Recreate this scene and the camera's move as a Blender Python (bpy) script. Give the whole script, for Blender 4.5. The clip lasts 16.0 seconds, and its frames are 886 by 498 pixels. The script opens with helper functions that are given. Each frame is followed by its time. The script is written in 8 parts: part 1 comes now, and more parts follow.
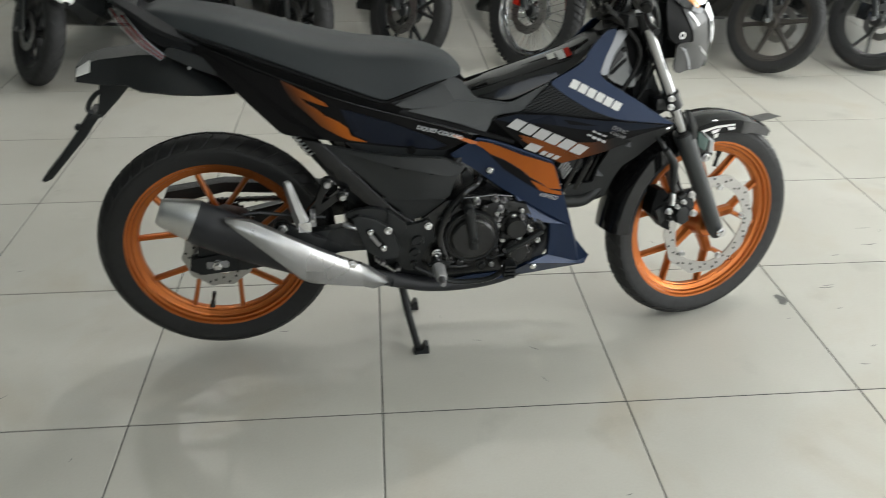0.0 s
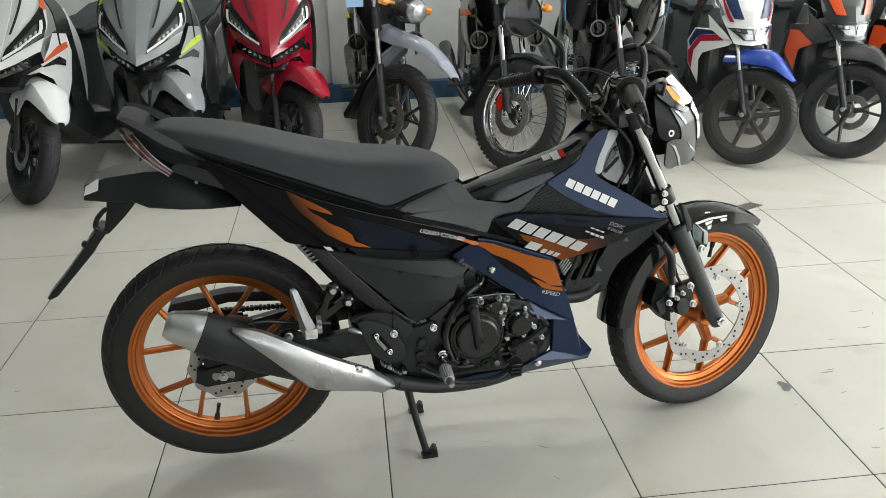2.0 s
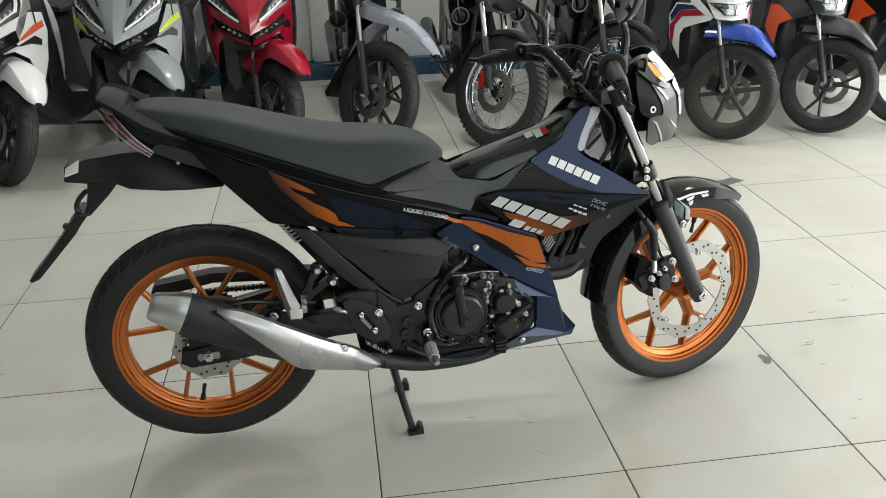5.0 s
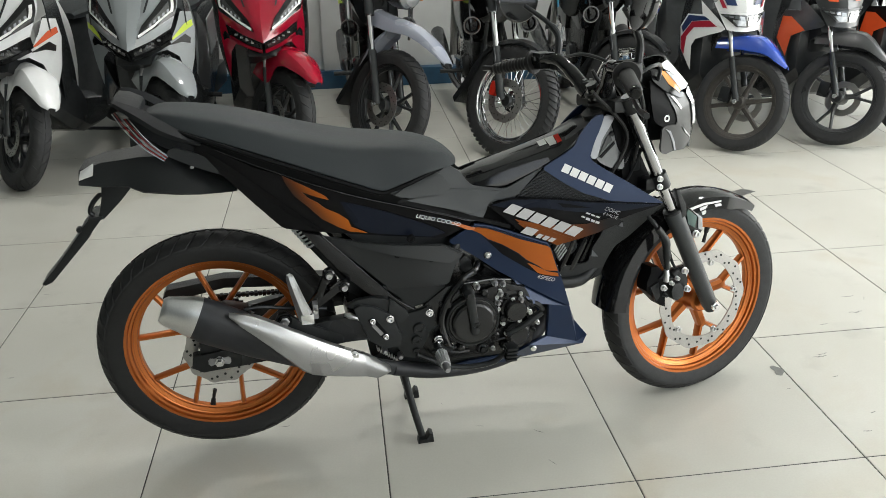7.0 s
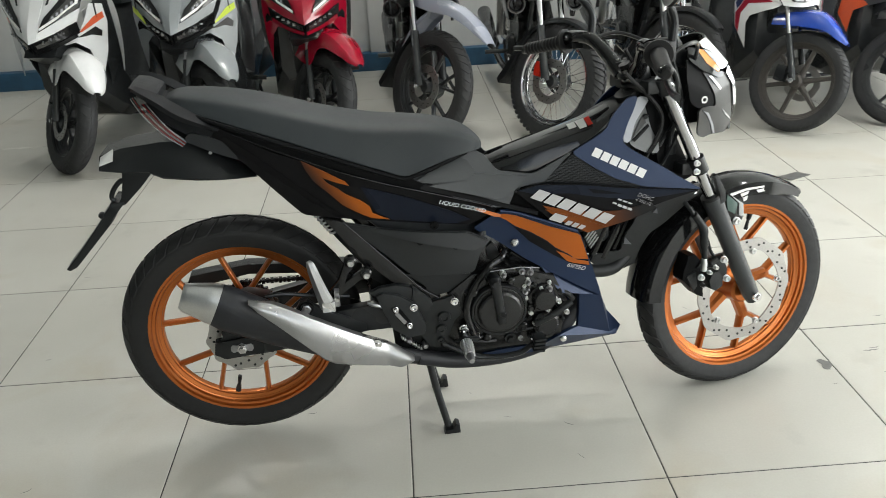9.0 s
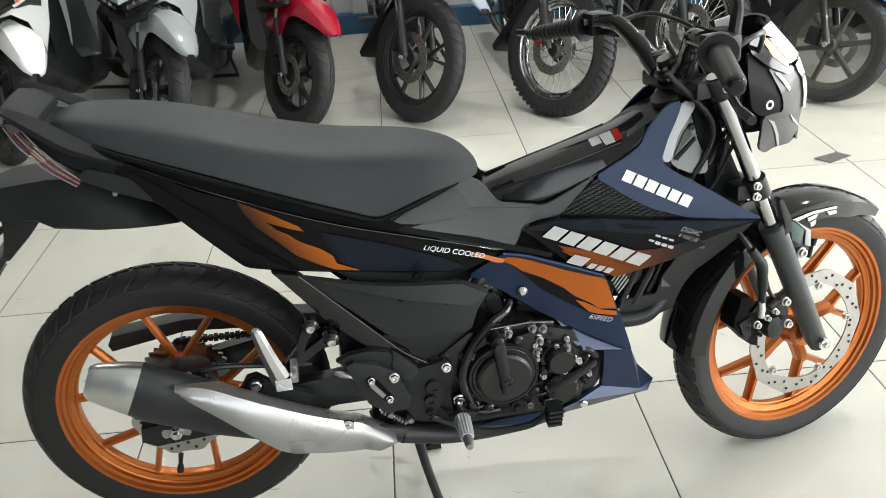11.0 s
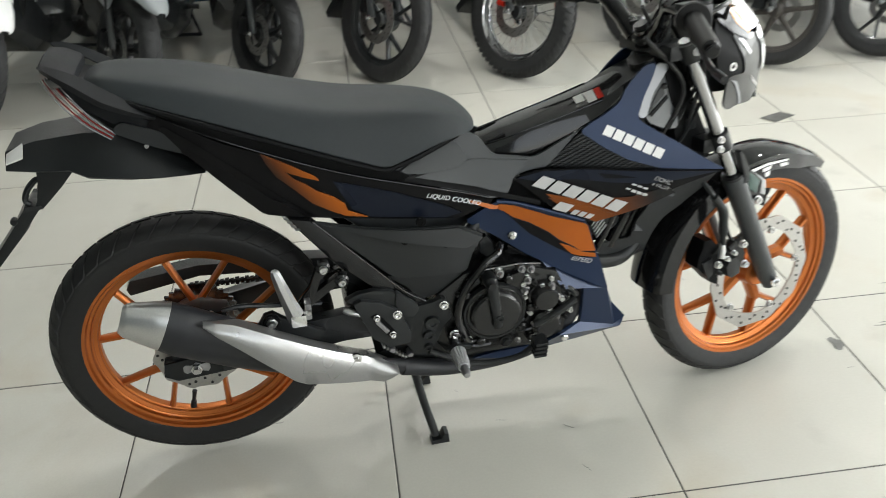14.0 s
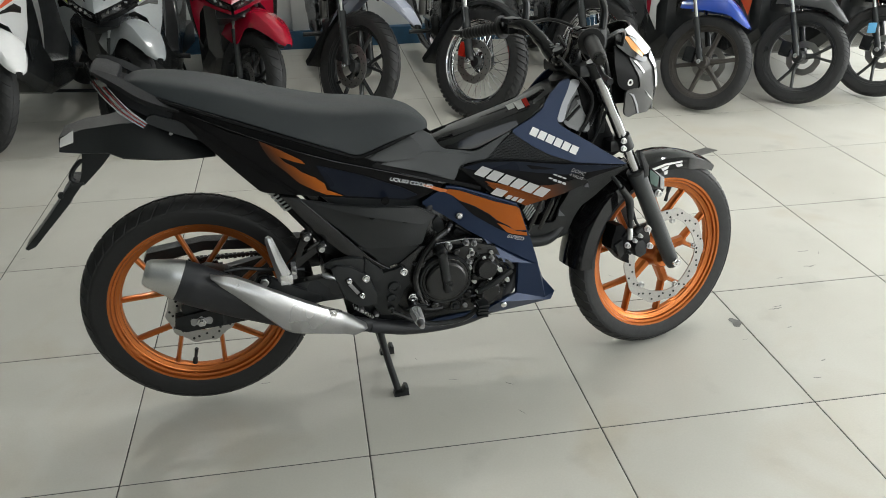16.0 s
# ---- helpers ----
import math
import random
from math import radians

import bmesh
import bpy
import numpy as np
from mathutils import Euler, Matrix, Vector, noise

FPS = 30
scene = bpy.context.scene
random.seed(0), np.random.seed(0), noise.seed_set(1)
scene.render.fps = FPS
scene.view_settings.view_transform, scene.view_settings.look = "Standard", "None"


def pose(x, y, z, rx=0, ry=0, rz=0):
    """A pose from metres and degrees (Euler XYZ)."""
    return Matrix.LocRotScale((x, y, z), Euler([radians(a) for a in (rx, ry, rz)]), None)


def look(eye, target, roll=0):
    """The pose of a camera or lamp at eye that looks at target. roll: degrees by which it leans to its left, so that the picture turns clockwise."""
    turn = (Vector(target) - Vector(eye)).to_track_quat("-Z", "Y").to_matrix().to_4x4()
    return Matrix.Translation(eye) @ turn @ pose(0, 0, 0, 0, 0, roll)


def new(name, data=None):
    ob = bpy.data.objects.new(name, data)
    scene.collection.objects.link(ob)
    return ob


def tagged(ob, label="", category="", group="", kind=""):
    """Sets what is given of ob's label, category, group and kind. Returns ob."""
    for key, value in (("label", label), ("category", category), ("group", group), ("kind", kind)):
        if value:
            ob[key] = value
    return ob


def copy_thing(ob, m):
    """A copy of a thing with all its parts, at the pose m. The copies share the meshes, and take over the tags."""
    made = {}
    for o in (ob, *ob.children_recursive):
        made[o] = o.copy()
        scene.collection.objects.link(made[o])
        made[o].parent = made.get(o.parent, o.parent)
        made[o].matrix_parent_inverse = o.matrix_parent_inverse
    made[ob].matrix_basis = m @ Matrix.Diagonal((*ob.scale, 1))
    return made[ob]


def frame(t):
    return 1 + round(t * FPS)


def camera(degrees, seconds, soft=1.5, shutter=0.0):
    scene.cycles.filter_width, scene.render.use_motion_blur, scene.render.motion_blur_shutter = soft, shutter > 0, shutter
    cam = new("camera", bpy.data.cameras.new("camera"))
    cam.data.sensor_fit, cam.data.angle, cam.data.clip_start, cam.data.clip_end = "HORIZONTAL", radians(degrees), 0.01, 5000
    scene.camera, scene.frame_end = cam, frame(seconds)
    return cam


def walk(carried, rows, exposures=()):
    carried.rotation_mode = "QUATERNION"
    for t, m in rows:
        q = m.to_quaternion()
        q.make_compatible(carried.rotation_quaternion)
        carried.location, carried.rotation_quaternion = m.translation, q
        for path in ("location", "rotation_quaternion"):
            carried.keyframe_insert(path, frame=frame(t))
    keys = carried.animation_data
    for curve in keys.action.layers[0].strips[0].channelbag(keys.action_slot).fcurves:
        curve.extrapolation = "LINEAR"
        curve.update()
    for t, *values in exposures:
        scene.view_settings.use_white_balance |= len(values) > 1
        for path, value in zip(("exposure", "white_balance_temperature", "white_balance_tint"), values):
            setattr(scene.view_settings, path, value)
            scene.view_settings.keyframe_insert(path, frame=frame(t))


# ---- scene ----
cam = camera(55.9, 16.0, 0.7, 0.5)
PATH = [
    (0, (0.01, -1.549, 1.337), (0.158, 0.181, 0.344), 0.4),
    (0.5, (-0.017, -1.543, 1.363), (0.279, 0.188, 0.406), 1.2),
    (1, (-0.031, -1.554, 1.355), (0.269, 0.247, 0.538), 0.3),
    (1.5, (-0.036, -1.558, 1.349), (0.226, 0.26, 0.558), -0.4),
    (2, (-0.04, -1.559, 1.348), (0.159, 0.272, 0.569), -1.4),
    (2.5, (-0.03, -1.556, 1.346), (0.226, 0.266, 0.561), -1.0),
    (3, (-0.027, -1.557, 1.348), (0.236, 0.251, 0.535), -1.1),
    (3.5, (-0.031, -1.558, 1.351), (0.23, 0.24, 0.514), -1.3),
    (4, (-0.034, -1.564, 1.352), (0.224, 0.235, 0.517), -1.5),
    (6.5, (-0.052, -1.559, 1.351), (0.148, 0.257, 0.537), -1.3),
    (7, (-0.053, -1.561, 1.344), (0.166, 0.256, 0.537), -1.2),
    (7.5, (-0.048, -1.558, 1.349), (0.171, 0.258, 0.539), -1.3),
    (8, (-0.032, -1.552, 1.344), (0.167, 0.266, 0.534), -1.7),
    (8.5, (-0.007, -1.541, 1.342), (0.133, 0.272, 0.511), -2.3),
    (9, (0.027, -1.513, 1.331), (0.108, 0.299, 0.488), -2.7),
    (9.2, (0.042, -1.484, 1.323), (0.101, 0.327, 0.477), -2.8),
    (11.3, (0.09, -0.967, 1.312), (0.171, 0.759, 0.305), -3.7),
    (11.5, (0.132, -0.93, 1.311), (0.175, 0.742, 0.215), -4.0),
    (12, (0.218, -0.879, 1.282), (0.203, 0.723, 0.086), -5.3),
    (12.5, (0.184, -0.864, 1.293), (0.148, 0.724, 0.077), -6.8),
    (13, (0.143, -0.902, 1.317), (0.19, 0.689, 0.106), -5.0),
    (13.5, (0.09, -1.006, 1.347), (0.152, 0.628, 0.196), -4.1),
    (14, (-0.04, -1.17, 1.365), (0.165, 0.529, 0.332), -2.0),
    (14.5, (-0.1, -1.326, 1.385), (0.263, 0.386, 0.417), -0.0),
    (15, (-0.059, -1.527, 1.368), (0.232, 0.231, 0.459), -1.0),
    (15.5, (-0.046, -1.617, 1.373), (0.235, 0.144, 0.466), -0.6),
    (16, (-0.069, -1.628, 1.381), (0.213, 0.137, 0.484), -0.9),
]
EXPOSURES = [(0, -0.05), (0.5, -0.10), (1, -0.04), (2, 0.18), (4, 0.10), (6.5, 0.20), (7.5, 0.15), (9, 0.27), (11.5, 0.66), (12.5, 0.56), (13.5, 0.46), (14, 0.34), (14.5, 0.09), (15, 0.12), (16, -0.02)]
walk(cam, [(t, look(eye, target, roll)) for t, eye, target, roll in PATH], EXPOSURES)

# ---- light ----
world = bpy.data.worlds.new("world")
scene.world = world
world.use_nodes = True
wn = world.node_tree
sky = wn.nodes.new("ShaderNodeTexSky")
sky.sky_type, sky.sun_disc = "NISHITA", False
sky.sun_elevation, sky.sun_rotation = radians(38), radians(120)
wn.links.new(sky.outputs[0], wn.nodes["Background"].inputs[0])
wn.nodes["Background"].inputs[1].default_value = 0.10


def area_lamp(name, place, target, sx, sy, watts, colour):
    data = bpy.data.lights.new(name, "AREA")
    data.shape, data.size, data.size_y, data.energy, data.color = "RECTANGLE", sx, sy, watts, colour
    ob = new(name, data)
    ob.matrix_world = look(place, target)
    return ob


CEIL = 3.2
area_lamp("window_daylight", (7.05, 0.4, 1.65), (0, 0.4, 1.3), 8.0, 2.5, 430, (0.97, 0.99, 0.97))
area_lamp("front_daylight", (3.85, -4.66, 1.65), (3.85, 0, 1.5), 6.2, 2.5, 85, (0.97, 0.99, 0.97))
# Only (0.32, 3.32) is a known lamp; the others are added as fill light.
LAMPS = [(-1.59, 3.33), (0.32, 3.32), (6.0, 3.32)] + [(x, 1.75) for x in (0.32, 2.4, 3.6, 4.8, 6.2)] + [(0.32 + 1.9 * i, -1.48) for i in (1, 2, 3)]


# ---- materials ----
def nodes_of(name):
    m = bpy.data.materials.new(name)
    m.use_nodes = True
    return m, m.node_tree, m.node_tree.nodes["Principled BSDF"]


def surface(name, colour, rough=0.5, metal=0.0, vary=0.12, grain=60.0, bump=0.0, bump_scale=200.0, coat=0.0, rough_vary=0.1, spec=0.5):
    """A painted, moulded or metal surface with blotches and grain in colour, gloss and relief."""
    m, t, b = nodes_of(name)
    N, L = t.nodes, t.links
    co = N.new("ShaderNodeTexCoord")
    n1 = N.new("ShaderNodeTexNoise"); n1.inputs["Scale"].default_value = grain; n1.inputs["Detail"].default_value = 4
    n2 = N.new("ShaderNodeTexNoise"); n2.inputs["Scale"].default_value = 4.0; n2.inputs["Detail"].default_value = 3
    L.new(co.outputs["Object"], n1.inputs["Vector"]); L.new(co.outputs["Object"], n2.inputs["Vector"])
    add = N.new("ShaderNodeMath"); add.operation = "ADD"
    L.new(n1.outputs[0], add.inputs[0]); L.new(n2.outputs[0], add.inputs[1])
    ramp = N.new("ShaderNodeMapRange")
    ramp.inputs["From Min"].default_value, ramp.inputs["From Max"].default_value = 0.6, 1.4
    ramp.inputs["To Min"].default_value, ramp.inputs["To Max"].default_value = 1 - vary, 1 + vary
    L.new(add.outputs[0], ramp.inputs["Value"])
    mix = N.new("ShaderNodeVectorMath"); mix.operation = "SCALE"
    mix.inputs[0].default_value = colour
    L.new(ramp.outputs[0], mix.inputs["Scale"])
    L.new(mix.outputs[0], b.inputs["Base Color"])
    rr = N.new("ShaderNodeMapRange")
    rr.inputs["To Min"].default_value, rr.inputs["To Max"].default_value = max(0.02, rough - rough_vary), min(1, rough + rough_vary)
    L.new(n2.outputs[0], rr.inputs["Value"]); L.new(rr.outputs[0], b.inputs["Roughness"])
    b.inputs["Metallic"].default_value = metal
    b.inputs["Coat Weight"].default_value = coat
    b.inputs["Coat Roughness"].default_value = 0.06
    b.inputs["Specular IOR Level"].default_value = spec
    if bump:
        n3 = N.new("ShaderNodeTexNoise"); n3.inputs["Scale"].default_value = bump_scale; n3.inputs["Detail"].default_value = 2
        L.new(co.outputs["Object"], n3.inputs["Vector"])
        bp = N.new("ShaderNodeBump"); bp.inputs["Strength"].default_value = bump; bp.inputs["Distance"].default_value = 0.002
        L.new(n3.outputs[0], bp.inputs["Height"]); L.new(bp.outputs[0], b.inputs["Normal"])
    return m


def tile_surface():
    m, t, b = nodes_of("floor_tile")
    N, L = t.nodes, t.links
    co, info = N.new("ShaderNodeNewGeometry"), N.new("ShaderNodeObjectInfo")
    n1 = N.new("ShaderNodeTexNoise"); n1.inputs["Scale"].default_value = 1.3; n1.inputs["Detail"].default_value = 5
    n2 = N.new("ShaderNodeTexNoise"); n2.inputs["Scale"].default_value = 180; n2.inputs["Detail"].default_value = 3
    n3 = N.new("ShaderNodeTexNoise"); n3.inputs["Scale"].default_value = 5.5; n3.inputs["Detail"].default_value = 6
    for n in (n1, n2, n3):
        L.new(co.outputs["Position"], n.inputs["Vector"])
    ramp = N.new("ShaderNodeValToRGB")
    ramp.color_ramp.elements[0].position, ramp.color_ramp.elements[0].color = 0.3, (0.470, 0.459, 0.408, 1)
    ramp.color_ramp.elements[1].position, ramp.color_ramp.elements[1].color = 0.7, (0.553, 0.546, 0.497, 1)
    L.new(n1.outputs[0], ramp.inputs[0])
    fine = N.new("ShaderNodeMapRange"); fine.inputs["To Min"].default_value, fine.inputs["To Max"].default_value = 0.94, 1.06
    L.new(n2.outputs[0], fine.inputs["Value"])
    each = N.new("ShaderNodeMapRange"); each.inputs["To Min"].default_value, each.inputs["To Max"].default_value = 0.965, 1.03
    L.new(info.outputs["Random"], each.inputs["Value"])
    mul = N.new("ShaderNodeMath"); mul.operation = "MULTIPLY"
    L.new(fine.outputs[0], mul.inputs[0]); L.new(each.outputs[0], mul.inputs[1])
    dirt = N.new("ShaderNodeMapRange")
    dirt.inputs["From Min"].default_value, dirt.inputs["From Max"].default_value = 0.60, 0.78
    dirt.inputs["To Min"].default_value, dirt.inputs["To Max"].default_value = 1.0, 0.86
    L.new(n3.outputs[0], dirt.inputs["Value"])
    mul2 = N.new("ShaderNodeMath"); mul2.operation = "MULTIPLY"
    L.new(mul.outputs[0], mul2.inputs[0]); L.new(dirt.outputs[0], mul2.inputs[1])
    n4 = N.new("ShaderNodeTexNoise"); n4.inputs["Scale"].default_value = 2.6; n4.inputs["Detail"].default_value = 7; n4.inputs["Distortion"].default_value = 0.6
    L.new(co.outputs["Position"], n4.inputs["Vector"])
    warm = N.new("ShaderNodeMapRange")
    warm.inputs["From Min"].default_value, warm.inputs["From Max"].default_value = 0.54, 0.72
    warm.inputs["To Min"].default_value, warm.inputs["To Max"].default_value = 0.0, 0.6
    L.new(n4.outputs[0], warm.inputs["Value"])
    stain = N.new("ShaderNodeMix"); stain.data_type = "RGBA"
    stain.inputs[7].default_value = (0.465, 0.425, 0.345, 1)
    L.new(warm.outputs[0], stain.inputs[0]); L.new(ramp.outputs[0], stain.inputs[6])
    sc = N.new("ShaderNodeVectorMath"); sc.operation = "SCALE"
    L.new(stain.outputs[2], sc.inputs[0]); L.new(mul2.outputs[0], sc.inputs["Scale"])
    L.new(sc.outputs[0], b.inputs["Base Color"])
    rr = N.new("ShaderNodeMapRange"); rr.inputs["To Min"].default_value, rr.inputs["To Max"].default_value = 0.26, 0.46
    L.new(n3.outputs[0], rr.inputs["Value"]); L.new(rr.outputs[0], b.inputs["Roughness"])
    b.inputs["Coat Weight"].default_value = 0.08
    b.inputs["Coat Roughness"].default_value = 0.09
    b.inputs["Specular IOR Level"].default_value = 0.42
    bp = N.new("ShaderNodeBump"); bp.inputs["Strength"].default_value = 0.03; bp.inputs["Distance"].default_value = 0.002
    L.new(n2.outputs[0], bp.inputs["Height"]); L.new(bp.outputs[0], b.inputs["Normal"])
    return m


def glow(name, colour, power):
    m, t, b = nodes_of(name)
    b.inputs["Base Color"].default_value = (*colour, 1)
    b.inputs["Emission Color"].default_value = (*colour, 1)
    b.inputs["Emission Strength"].default_value = power
    return m


def glass(name, colour=(1, 1, 1), rough=0.03):
    m, t, b = nodes_of(name)
    b.inputs["Base Color"].default_value = (*colour, 1)
    b.inputs["Transmission Weight"].default_value = 1
    b.inputs["Roughness"].default_value = rough
    b.inputs["IOR"].default_value = 1.45
    return m


def fading_print(name, colour, kx, kz, lo, hi):
    """Print that fades into the dark panel along x * kx + z * kz, dark at lo and full at hi."""
    m = surface(name, colour, 0.32, 0.1, vary=0.12, grain=700, coat=0.06, spec=0.22)
    t = m.node_tree
    N, L = t.nodes, t.links
    b = N["Principled BSDF"]
    src = b.inputs["Base Color"].links[0].from_socket
    co, dot = N.new("ShaderNodeTexCoord"), N.new("ShaderNodeVectorMath")
    dot.operation = "DOT_PRODUCT"
    dot.inputs[1].default_value = (kx, 0, kz)
    L.new(co.outputs["Object"], dot.inputs[0])
    ramp = N.new("ShaderNodeMapRange"); ramp.interpolation_type = "SMOOTHSTEP"
    ramp.inputs["From Min"].default_value, ramp.inputs["From Max"].default_value = lo, hi
    L.new(dot.outputs["Value"], ramp.inputs["Value"])
    mix = N.new("ShaderNodeMix"); mix.data_type = "RGBA"
    mix.inputs[6].default_value = (0.0068, 0.0068, 0.0076, 1)
    L.new(ramp.outputs[0], mix.inputs[0]); L.new(src, mix.inputs[7]); L.new(mix.outputs[2], b.inputs["Base Color"])
    return m


